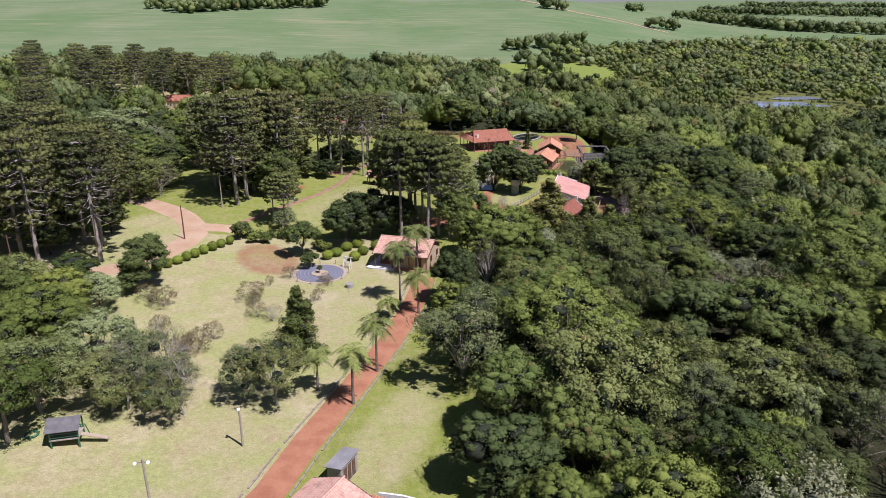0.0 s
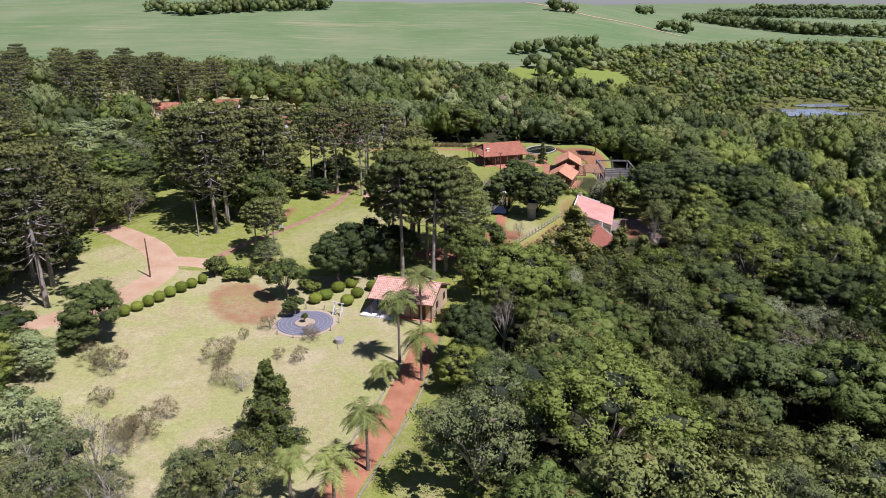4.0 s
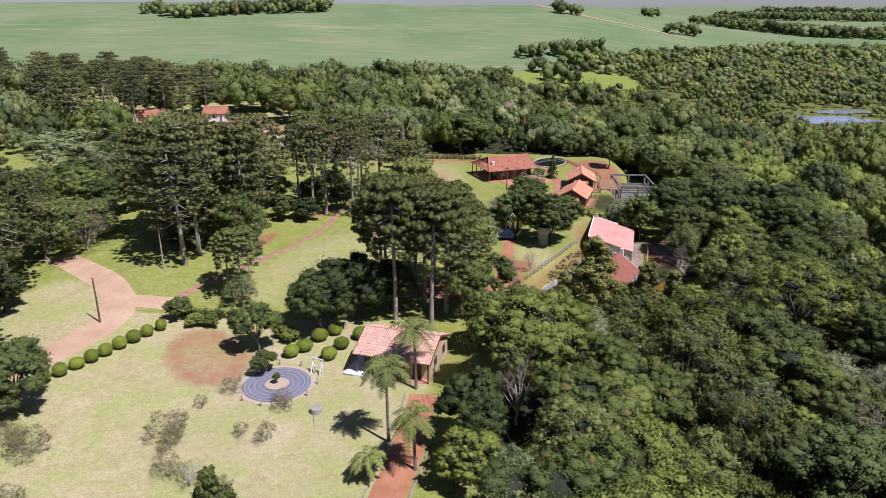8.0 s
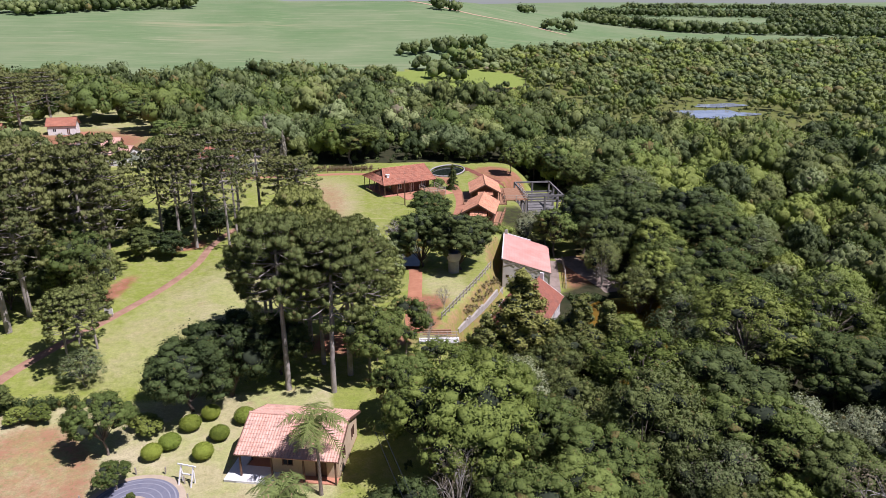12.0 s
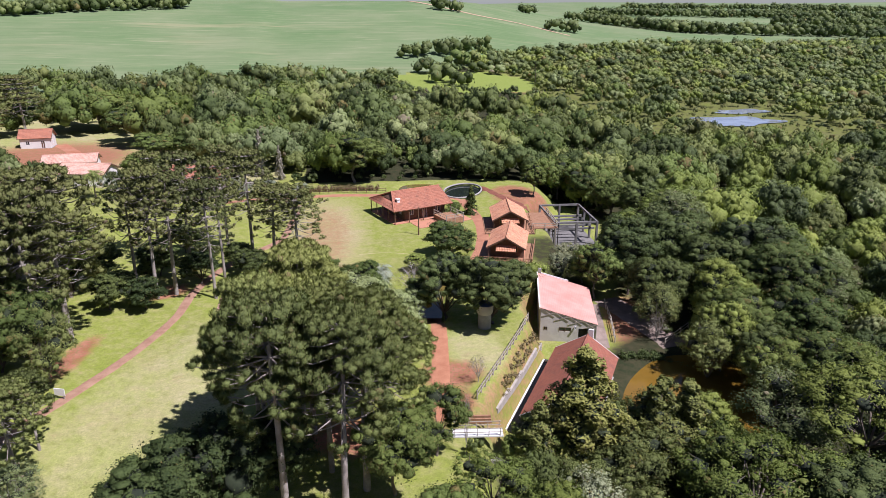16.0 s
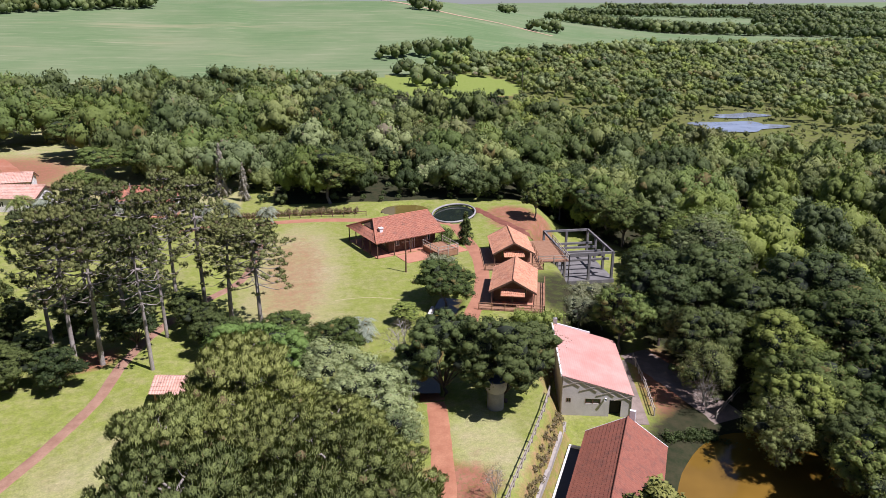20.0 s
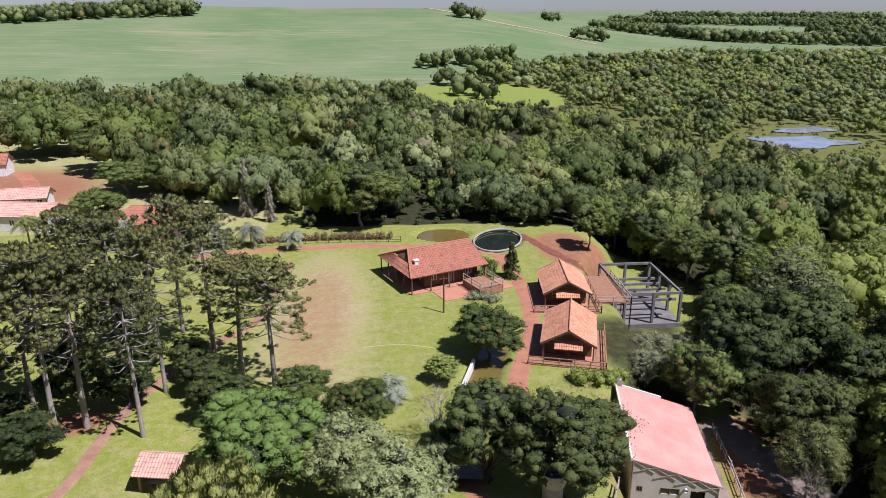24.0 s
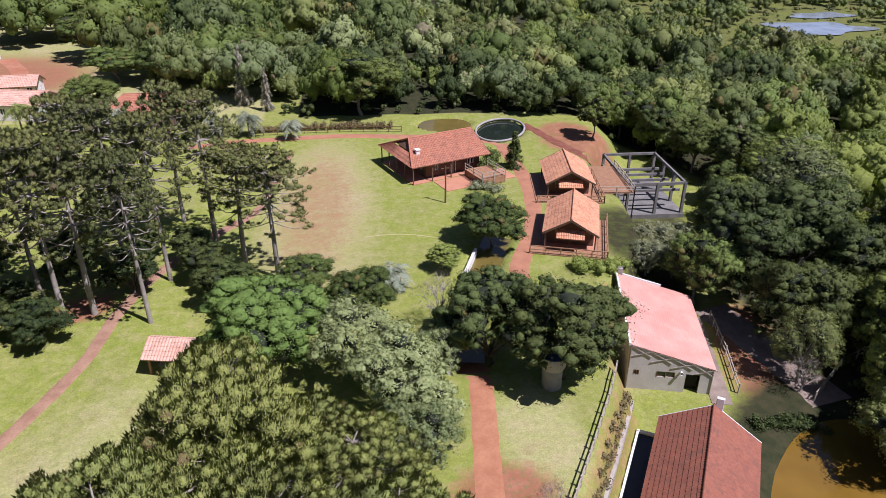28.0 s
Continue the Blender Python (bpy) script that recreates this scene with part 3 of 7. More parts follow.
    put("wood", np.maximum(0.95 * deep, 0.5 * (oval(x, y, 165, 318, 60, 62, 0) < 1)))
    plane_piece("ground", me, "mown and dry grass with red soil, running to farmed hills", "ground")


make_ground()
strip("road", ROAD, 3.9, BRICK_PAVING, "red earth and brick lane between mown lawns", "road")
strip("path_brick", TRACK, 1.5, PATH_BRICK, "narrow red brick path across the lawn", "path", 0.035)
strip("road_dirt", DIRT_ROAD, 5.4, DIRT, "pale dirt road curving between the trees", "road", 0.03, 2.0, 0.5)
strip("road_spur", ((-44, 120.5), (-40.5, 121.3), (-36.6, 121)), 4.2, DIRT, "pale dirt spur joining the brick path", "road", 0.045, 1.0, 0.4)
strip("drive", DRIVE, 2.5, BRICK_PAVING, "red earth driveway in the shade of a large tree", "road", 0.03)
strip("path_red", RED_WALK, 2.7, RED_FLOOR, "red walkway beside the cabins", "path", 0.03, 1.2, 0.1)
strip("path_worn", ((4, 179.6), (7, 179.9), (10, 179.4), (13, 178)), 0.24, WORN, "faint footpath worn into the lawn", "path", 0.006, 1.0, 0.12)
strip("path_yard", ((42.2, 166), (43.6, 160), (44.8, 154), (45.6, 149)), 5.0, EARTH, "brown trodden yard beside the pink-roofed hall", "yard", 0.04, 1.0, 0.6)
strip("path_dug", ((34.2, 220.5), (35.6, 216), (37.2, 210), (39.2, 204.5), (40.4, 200.5)), 2.2, DARK_SOIL, "dug strip of dark red soil behind the cabins", "bare soil", 0.04, 0.9, 0.7)
strip("road_far", ((-66, 238), (-61, 252), (-66, 268), (-74, 282)), 4.0, RED_SOIL, "red dirt lane between farm buildings", "road", 0.04, 2.0, 0.6)
strip("track_field", ((100, 900), (98, 822), (115, 762), (146, 722), (186, 717), (224, 684)), 5.0, DIRT, "pale farm track along the edge of the crop", "road", 0.25, 12.0, 1.5)


def kerb(line, offset, name, label, mat=KERB, width=0.16, height=0.14):
    """A row of kerb stones beside a lane, each a stone of its own."""
    pts, d = [Vector((*p, 0)) for p in line], 0.0
    owner = thing(name, pose(*line[0], 0), label, "kerb", kind="structure")
    b = Build()
    box(b, -0.48, -width / 2, -0.1, 0.48, width / 2, height, 0, 0.03)
    me = b.mesh("kerb_stone", mat)
    for p, q in zip(pts[:-1], pts[1:]):
        way = (q - p).normalized()
        side = Vector((way.y, -way.x, 0))
        for k in range(int((q - p).length)):
            c = p + way * (k + 0.5) + side * (offset + rng.uniform(-0.03, 0.03))
            m = pose(c.x, c.y, land_z(c.x, c.y) + rng.uniform(-0.02, 0.02), 0, 0, math.degrees(math.atan2(way.y, way.x)) + rng.uniform(-2, 2))
            part("kerb_stone", me, owner, at=pose(*line[0], 0).inverted() @ m)


kerb(ROAD, 2.0, "kerb_east", "low pale kerb stones along the red lane")
kerb(ROAD, -2.0, "kerb_west", "low pale kerb stones on the dry lawn side")


def sheet_of_water(name, cx, cy, rx, ry, turn, z, mat, label, wobble=0.12):
    n, b = 48, Build()
    ring = []
    for k in range(n):
        a = 2 * math.pi * k / n
        s = 1 + wobble * noise.noise((math.cos(a) * 1.3 + cx, math.sin(a) * 1.3, 5))
        dx, dy = rx * s * math.cos(a), ry * s * math.sin(a)
        ring.append((cx + dx * math.cos(turn) - dy * math.sin(turn), cy + dx * math.sin(turn) + dy * math.cos(turn), z))
    b.add([(cx, cy, z)] + ring, [[0, 1 + k, 1 + (k + 1) % n] for k in range(n)])
    return plane_piece(name, b.mesh(name, mat), label, "water")


sheet_of_water("water_pond", POND[0], POND[1], 8.6, 14.6, POND[4], -5.55, WATER_BROWN, "still ochre-brown pond water beside the tiled barn")
sheet_of_water("water_lake", 164, 326, 19, 12.5, 0.1, -4.9, WATER_LAKE, "pale lake reflecting the sky between low bushes", 0.7)
sheet_of_water("water_lake_far", 183, 350, 14, 6, 0.05, -4.9, WATER_LAKE, "far strip of lake behind a grassy dyke", 0.7)
sheet_of_water("water_pool", 29.6, 218.0, 3.9, 6.2, radians(-25), -0.35, WATER_DARK, "dark green pool inside a white rim", 0.02)
sheet_of_water("water_basin", 20.6, 223.0, 4.8, 3.9, 0.0, -0.3, WATER_CANAL, "small muddy basin beside the lawn", 0.05)
strip("water_canal", ((11.8, 154), (13.0, 160), (15.9, 167.5), (18.6, 174.5), (20.2, 178)), 3.4, WATER_CANAL, "narrow canal of green-brown water", "water", 0, 1.0, 0.05, -0.45)


def wall_strip(name, line, width, top, bottom, mat, label, category="wall"):
    """A low wall along a line."""
    b = Build()
    for p, q in zip(line[:-1], line[1:]):
        z = (land_z(*p) + land_z(*q)) / 2
        beam(b, (p[0], p[1], z + (top + bottom) / 2), (q[0], q[1], z + (top + bottom) / 2), width, top - bottom)
    return plane_piece(name, b.mesh(name, mat), label, category)


wall_strip("wall_canal", ((9.9, 152), (11.3, 160), (14.1, 168), (16.6, 174)), 0.3, 1.35, -0.6, PLASTER, "pale plastered canal wall at the lawn's edge")
pool_rim = [(29.6 + 4.1 * math.cos(a) * math.cos(radians(-25)) - 6.45 * math.sin(a) * math.sin(radians(-25)), 218 + 4.1 * math.cos(a) * math.sin(radians(-25)) + 6.45 * math.sin(a) * math.cos(radians(-25))) for a in np.linspace(0, 2 * math.pi, 37)]
rim = Build()
tube(rim, [(x, y, 0.02) for x, y in pool_rim], [0.2] * 37, 8)
plane_piece("trim_pool", rim.mesh("trim_pool", CONCRETE, shade=True), "white concrete rim round the dark pool", "pool rim")


# ---- trees ----
def broad_crown(seed, mat_slot, lobes, leaves, leaf_size, spread=1.0, open_share=0.0, height=8.0, radius=4.0, base=0.35):
    """A crown of uneven lobes, each a mass of small leaves; and its trunk with limbs that reach the lobes."""
    r = np.random.RandomState(seed)
    crown, trunk = Build(), Build()
    fork = Vector((r.uniform(-0.3, 0.3), r.uniform(-0.3, 0.3), height * (base - 0.08)))
    tube(trunk, [(0, 0, -0.6), (0.05, 0, 0.2), tuple(fork * 0.55 + Vector((0.15, -0.1, 0))), tuple(fork)], [0.034 * height, 0.024 * height, 0.019 * height, 0.016 * height], 8)
    mid = Vector((0, 0, height * (base + (1 - base) * 0.45)))
    heart = np.array([0, 0, height * (base + (1 - base) * 0.3)])
    tall = height * (1 - base) * 0.5
    masses = max(8, lobes // 3)
    each = max(16, int(1.75 * leaves / (masses * 19)))
    for i in range(masses):
        a = i * 2.399 + r.uniform(-0.5, 0.5)
        up = 0.98 - 1.5 * (i + 0.5) / masses + r.uniform(-0.15, 0.15)
        shell = r.uniform(0.5, 0.74)
        reach = math.sqrt(max(0.05, 1 - up * up)) * shell
        c = mid + Vector((radius * reach * math.cos(a), radius * reach * math.sin(a), up * (shell + 0.12) * tall))
        size = radius * r.uniform(0.31, 0.46) * spread
        lobe = np.array([size, size * r.uniform(0.85, 1.15), size * r.uniform(0.6, 0.85)])
        c_ = np.array(c)
        # dark core in each lobe, painting the shade of the gaps
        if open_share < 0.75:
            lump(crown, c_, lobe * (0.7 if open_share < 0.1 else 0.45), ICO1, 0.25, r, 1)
        clumps = int(19 * (size / (0.38 * radius)) ** 2)
        face = unit(r.normal(size=(clumps, 3)) + 0.55 * unit(c_ - heart) + np.array([0, 0, 0.35]))
        for q in range(clumps):
            puff = size * r.uniform(0.17, 0.46) * r.uniform(0.75, 1.35, 3) * np.array([1.1, 1.1, 0.72])
            spot = c_ + face[q] * lobe * r.uniform(0.76, 1.06)
            if open_share < 0.75:
                lump(crown, spot, puff * (0.66 if open_share < 0.1 else 0.42 if open_share < 0.45 else 0.28), ICO1, 0.6, r, mat_slot)
            d = unit(r.normal(size=(each, 3)) + 0.5 * face[q])
            place = spot + d * puff * r.uniform(0.5 if open_share < 0.75 else 0.3, 1.35, (each, 1))
            nor = unit(d * 0.7 + face[q] * 0.6 + r.normal(size=(each, 3)) * 0.4 + np.array([0, 0, 0.2]))
            shade = unit(d * 0.6 + face[q] * 0.5 + nor * 0.5 + 0.3 * unit(c_ - heart))
            cards(crown, place, nor, 0.8 * leaf_size * r.uniform(0.5, 1.3, each), 0.5, r, mat_slot, shade)
        knee = fork.lerp(c, 0.5) + Vector((r.uniform(-0.1, 0.1) * radius, r.uniform(-0.1, 0.1) * radius, 0.05 * height))
        tube(trunk, [tuple(fork), tuple(knee), tuple(c)], [0.010 * height, 0.006 * height, 0.003 * height], 5)
        for j in range(9 if open_share >= 0.75 else 4):
            tip = c_ + unit(r.normal(size=3) + np.array([0, 0, 0.5])) * lobe * r.uniform(0.7, 1.1)
            bend = knee.lerp(c, r.uniform(0.5, 1.0))
            tube(trunk, [tuple(bend), tuple(Vector(tip).lerp(bend, 0.45) + Vector((0, 0, 0.06 * radius))), tuple(tip)], [0.0045 * height, 0.003 * height, 0.001 * height], 3)
    return crown, trunk


def tree_kind(key, leaf, bark, seeds, label, category="tree", **shape):
    KINDS[key] = dict(label=label, category=category, nominal=(shape.get("height", 8.0), shape.get("radius", 4.0)), meshes=[])
    for s in seeds:
        crown, trunk = broad_crown(s, 0, **shape)
        KINDS[key]["meshes"].append((crown.mesh("crown", leaf, SHADE_CORE), trunk.mesh("trunk", bark, shade=True)))


KINDS = {}
tree_kind("leaf", LEAF, BARK, (11, 12, 13, 14), "green broadleaf tree with an uneven leafy crown", lobes=40, leaves=9600, leaf_size=0.225)
tree_kind("dark", LEAF_DARK, BARK_DARK, (21, 22, 23), "dark green broadleaf tree with a dense crown", lobes=40, leaves=9600, leaf_size=0.225, base=0.2)
tree_kind("bright", LEAF_BRIGHT, BARK, (31, 32), "bright green broadleaf tree in full leaf", lobes=42, leaves=9600, leaf_size=0.225, base=0.25)
tree_kind("pale", LEAF_PALE, BARK_PALE, (41, 42), "pale grey-green tree with feathery leaves and bare twigs", lobes=36, leaves=6200, leaf_size=0.22, open_share=0.6, base=0.2)
tree_kind("airy", LEAF_AIRY, BARK_PALE, (51, 52, 53), "thin grey-green tree with pale bare limbs", lobes=36, leaves=6000, leaf_size=0.19, open_share=0.6, base=0.25)
tree_kind("mango", LEAF_DARK, BARK_DARK, (61, 62), "large dense dark green shade tree", lobes=54, leaves=12500, leaf_size=0.22, base=0.16, height=9.5, radius=5.0)
tree_kind("light", LEAF_LIGHT, BARK_PALE, (67, 68), "pale yellow-green tree with bunched feathery leaves", lobes=44, leaves=8800, leaf_size=0.23, open_share=0.4, base=0.15)
tree_kind("thin", LEAF_THIN, BARK_PALE, (94, 95), "thin olive-green tree with a pale trunk showing through", lobes=39, leaves=7600, leaf_size=0.19, open_share=0.5, base=0.3)
tree_kind("round", LEAF_ROUND, BARK, (65,), "round dense green tree on the lawn", lobes=54, leaves=12500, leaf_size=0.22, base=0.2, height=9.5, radius=5.0)
tree_kind("umbrella", LEAF_BRIGHT, BARK, (81, 82), "spreading flat-topped tree with fine feathery leaves", lobes=42, leaves=9000, leaf_size=0.2, open_share=0.3, base=0.5, spread=0.85)
tree_kind("olive", LEAF_OLIVE, BARK, (85, 86), "olive-yellow leafy tree with bunched sprays", lobes=40, leaves=7000, leaf_size=0.22, open_share=0.2, base=0.15)
tree_kind("brown", LEAF_BROWN, BARK_PALE, (88, 89), "half-bare brownish tree with dry leaves and pale twigs", lobes=34, leaves=2600, leaf_size=0.19, open_share=1.0, base=0.2)
tree_kind("bare", LEAF_BROWN, BARK_WHITE, (91, 92), "leafless tree with pale spreading branches", lobes=40, leaves=260, leaf_size=0.16, open_share=1.0, base=0.25)
tree_kind("shrub", LEAF_SHRUB, BARK_PALE, (71, 72, 73), "half-bare shrub with thin twigs on the dry lawn", "shrub", lobes=20, leaves=1300, leaf_size=0.15, open_share=1.0, base=0.1, height=2.8, radius=2.0)


def plant(key, x, y, height, radius, label="", group="", sink=0.0):
    kind = KINDS[key]
    h0, r0 = kind["nominal"]
    crown, trunk = kind["meshes"][rng.randint(len(kind["meshes"]))]
    top = thing(kind["category"].replace(" ", "_"), pose(x, y, land_z(x, y) - sink, 0, 0, rng.uniform(0, 360)), label or kind["label"], kind["category"], group)
    top.scale = (radius / r0, radius / r0 * rng.uniform(0.92, 1.08), height / h0)
    part("crown", crown, top)
    part("trunk", trunk, top)
    return top


def araucaria(seed, height=17.0, levels=8, low=0.56, blades=46, per_arm=5, bark=BARK, puff=0.54, leaf=None):
    """A straight trunk with whorls of bare arms that turn up at the ends, brushes of needles on their outer part: a domed umbrella."""
    r = np.random.RandomState(seed)
    crown, trunk = Build(), Build()
    lean = r.uniform(-0.5, 0.5, 2)
    tube(trunk, [(lean[0] * t * t, lean[1] * t * t, -0.6 + (height - 0.9) * t) for t in np.linspace(0, 1, 8)], np.linspace(0.30, 0.11, 8), 8)
    heart = np.array([lean[0] * 0.6, lean[1] * 0.6, height * (low * 0.55 + 0.36)])
    for level in range(levels):
        t = level / (levels - 1)
        z = height * (low + (0.93 - low) * t)
        reach = 4.6 * math.sqrt(max(0.1, 1 - (max(0.0, t - 0.35) / 0.80) ** 2)) * (1.0 if t > 0.25 else r.uniform(0.7, 1.0))
        arms = 8 if t > 0.3 else 5
        for k in range(arms):
            a = k * 2 * math.pi / arms + level * 0.83 + r.uniform(-0.3, 0.3)
            ln = reach * r.uniform(0.72, 1.08)
            d = np.array([math.cos(a), math.sin(a), 0])
            side = np.array([-d[1], d[0], 0])
            root = np.array([lean[0] * (z / height) ** 2, lean[1] * (z / height) ** 2, z])
            sag = -0.20 * ln * (1 - t) + 0.05 * ln * t
            knee = root + d * ln * 0.6 + np.array([0, 0, sag])
            tip = root + d * ln + np.array([0, 0, sag + 0.16 * ln])
            tube(trunk, [root, root + d * ln * 0.3 + np.array([0, 0, sag * 0.65]), knee, tip], [0.075, 0.06, 0.045, 0.025], 4)
            spots = [tip]
            for j in range(per_arm - 1 if t > 0.35 else per_arm // 2):
                u = 1.0 - 0.5 * (j + 1) / per_arm * r.uniform(0.8, 1.2) * (0.6 + 0.6 * t)
                spot = root + (tip - root) * u + side * r.uniform(0.25, 0.9) * u * (1 if j % 2 else -1) + np.array([0, 0, sag * (1 - u) * 1.4 + r.uniform(0.05, 0.4)])
                spots.append(spot)
                tube(trunk, [tuple(root + (tip - root) * (u - 0.12) + np.array([0, 0, sag * 0.3])), tuple(spot)], [0.02, 0.012], 3)
            if t > 0.62:
                spots += [root + d * r.uniform(0.2, 1.6) + side * r.uniform(-0.7, 0.7) + np.array([0, 0, r.uniform(0.3, 0.8)]) for _ in range(2)]
            for spot in spots:
                size = puff * r.uniform(0.6, 1.35)
                out = unit(spot - heart)
                lump(crown, spot + np.array([0, 0, 0.15 * size]), (size * 0.46, size * 0.46, size * 0.42), ICO1, 0.4, r)
                n = blades
                dd = unit(r.normal(size=(n, 3)) + np.array([0, 0, 0.35]) + 0.4 * out)
                up = unit(dd * 0.55 + np.array([0, 0, 1.0]) + 0.25 * out + r.normal(size=(n, 3)) * 0.15)
                foot = spot + dd * size * np.array([0.7, 0.7, 0.6]) * r.uniform(0.45, 1.05, (n, 1))
                w = unit(np.cross(up, r.normal(size=(n, 3)))) * size * (0.05 if blades > 60 else 0.085)
                shade = unit(dd * 0.9 + out * 0.5 + np.array([0, 0, 0.1]))
                w = w * np.sign((np.cross(w, up) * shade).sum(1))[:, None]
                v = np.stack([foot - w, foot + w, foot + up * size * r.uniform(0.16, 0.42, (n, 1))], 1)
                crown.add(v.reshape(-1, 3), np.arange(3 * n).reshape(-1, 3), normals=np.repeat(shade, 3, 0))
    return crown.mesh("crown", leaf or LEAF_ARAU, SHADE_CORE), trunk.mesh("trunk", bark, shade=True)


KINDS["arau"] = dict(label="tall umbrella-crowned pine with tufted branch ends", category="pine tree", nominal=(17.0, 4.4), meshes=[araucaria(s, low=0.5, levels=8, blades=200, per_arm=7, puff=0.56, bark=BARK_PINE) for s in (1, 2, 3)])
KINDS["arau_far"] = dict(label="tall umbrella-crowned pine with dark tufts", category="pine tree", nominal=(17.0, 4.4), meshes=[araucaria(s, low=0.38, levels=9, blades=56, per_arm=6, bark=BARK_PINE, puff=0.52, leaf=LEAF_FAR_PINE) for s in (11, 12, 13)])
KINDS["arau_open"] = dict(label="open umbrella pine with a grey trunk and bare drooping arms", category="pine tree", nominal=(17.0, 4.4), meshes=[araucaria(s, levels=7, low=0.47, blades=60, per_arm=5, puff=0.52, bark=BARK_PINE, leaf=LEAF_FAR_PINE) for s in (21, 22, 23, 24)])


def cedar(seed, height=14.0, radius=3.2):
    """A cone of drooping sprays on a straight trunk."""
    r = np.random.RandomState(seed)
    crown, trunk = Build(), Build()
    tube(trunk, [(0, 0, -0.6), (0, 0, height * 0.5), (0.1, 0, height * 0.96)], [0.28, 0.18, 0.05], 8)
    for level in range(17):
        t = level / 16
        for k in range(8 if t < 0.8 else 5):
            z = height * min(0.985, 0.10 + 0.87 * t + r.uniform(-0.04, 0.05))
            a = r.uniform(0, 2 * math.pi)
            ln = radius * (1 - 0.88 * t ** 1.25) * r.uniform(0.4, 1.2)
            d = np.array([math.cos(a), math.sin(a), 0])
            tip = np.array([0, 0, z]) + d * ln + np.array([0, 0, -0.45 * ln])
            tube(trunk, [(0, 0, z), np.array([0, 0, z]) + d * ln * 0.5 - np.array([0, 0, 0.1 * ln]), tip], [0.05, 0.035, 0.015], 4)
            for q in range(3):
                u = (0.42, 0.7, 0.95)[q]
                c = np.array([0, 0, z]) + d * ln * u + np.array([r.uniform(-0.3, 0.3), r.uniform(-0.3, 0.3), -0.42 * ln * u * u - 0.1])
                w = (0.2 + 0.2 * ln) * (1.1, 1.0, 0.7)[q]
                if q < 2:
                    # near-black lump: shade within the spray, as colour
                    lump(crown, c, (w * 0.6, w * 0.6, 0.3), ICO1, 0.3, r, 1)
                n = 75
                off = unit(r.normal(size=(n, 3))) * np.array([w, w, 0.55 + 0.1 * ln]) * r.uniform(0.45, 1.1, (n, 1)) - np.array([0, 0, 0.1])
                face = unit(unit(off) * 0.7 + d * 0.5 + np.array([0, 0, 0.3]))
                cards(crown, c + off, unit(face + r.normal(size=(n, 3)) * 0.5), 0.24 * r.uniform(0.6, 1.5, n), 0.4, r, 0, face)
    return crown, trunk


KINDS["cedar"] = dict(label="conical cedar with drooping yellow-green sprays", category="conifer", nominal=(14.0, 3.2), meshes=[])
KINDS["conifer"] = dict(label="narrow dark conifer on the dry lawn", category="conifer", nominal=(14.0, 3.2), meshes=[])
KINDS["cypress"] = dict(label="slim pale grey columnar cypress", category="cypress", nominal=(14.0, 3.2), meshes=[])
for s in (5, 6):
    c_, t_ = cedar(s)
    KINDS["cedar"]["meshes"].append((c_.mesh("crown", LEAF_CEDAR, SHADE_CORE), t_.mesh("trunk", BARK_DARK)))
c_, t_ = cedar(8)
KINDS["conifer"]["meshes"].append((c_.mesh("crown", LEAF, SHADE_CORE), t_.mesh("trunk", BARK_DARK)))
c_, t_ = cedar(9)
KINDS["cypress"]["meshes"].append((c_.mesh("crown", LEAF_GREY, LEAF_GREY), t_.mesh("trunk", BARK_PALE)))


def palm(seed, height, frond=2.6, count=19, leaf=None):
    """A slim ringed trunk and a crown of arching fronds, each with its leaflets."""
    r = np.random.RandomState(seed)
    crown, trunk = Build(), Build()
    top = np.array([r.uniform(-0.3, 0.3), r.uniform(-0.3, 0.3), height])
    tube(trunk, [tuple(top * np.array([t * t, t * t, 1]) * np.array([1, 1, t]) - np.array([0, 0, 0.4 * (1 - t)])) for t in np.linspace(0, 1, 7)], [0.24, 0.17, 0.15, 0.14, 0.14, 0.15, 0.2], 8)
    for i in range(count):
        a = i * 2.399 + r.uniform(-0.2, 0.2)
        rise = r.uniform(0.1, 1.15) if i < count * 0.7 else r.uniform(-0.5, 0.1)
        d = np.array([math.cos(a), math.sin(a), 0])
        ln, pts = frond * r.uniform(0.85, 1.1), []
        for t in np.linspace(0, 1, 9):
            pts.append(top + d * ln * (t * 0.95) + np.array([0, 0, ln * (rise * t - (0.75 + 0.35 * rise) * t * t)]))
        tube(crown, pts, np.linspace(0.035, 0.01, 9), 3, 0, False)
        side = np.cross(d, (0, 0, 1))
        for j in range(1, 26):
            t = j / 26
            k = min(7, int(t * 8))
            p = pts[k] + (pts[k + 1] - pts[k]) * (t * 8 - k)
            along = unit(pts[k + 1] - pts[k])
            for s in (-1, 1):
                w = 0.78 * math.sin(math.pi * (0.12 + 0.85 * t)) * r.uniform(0.85, 1.15) * frond / 2.6
                out = unit(side * s + along * 0.45 + np.array([0, 0, r.uniform(-0.75, 0.05)]))
                crown.add([p - along * 0.06, p + along * 0.06, p + out * w + along * 0.018, p + out * w - along * 0.018], [[0, 1, 2, 3]])
    return crown.mesh("crown", leaf), trunk.mesh("trunk", BARK, shade=True)


def plant_palm(x, y, height, seed, frond=2.6, label="slender feather palm beside the red lane", count=19, leaf=None):
    crown, trunk = palm(seed, height, frond, count, leaf or LEAF_PALM)
    top = thing("palm_tree", pose(x, y, land_z(x, y), 0, 0, rng.uniform(0, 360)), label, "palm")
    part("crown", crown, top)
    part("trunk", trunk, top)


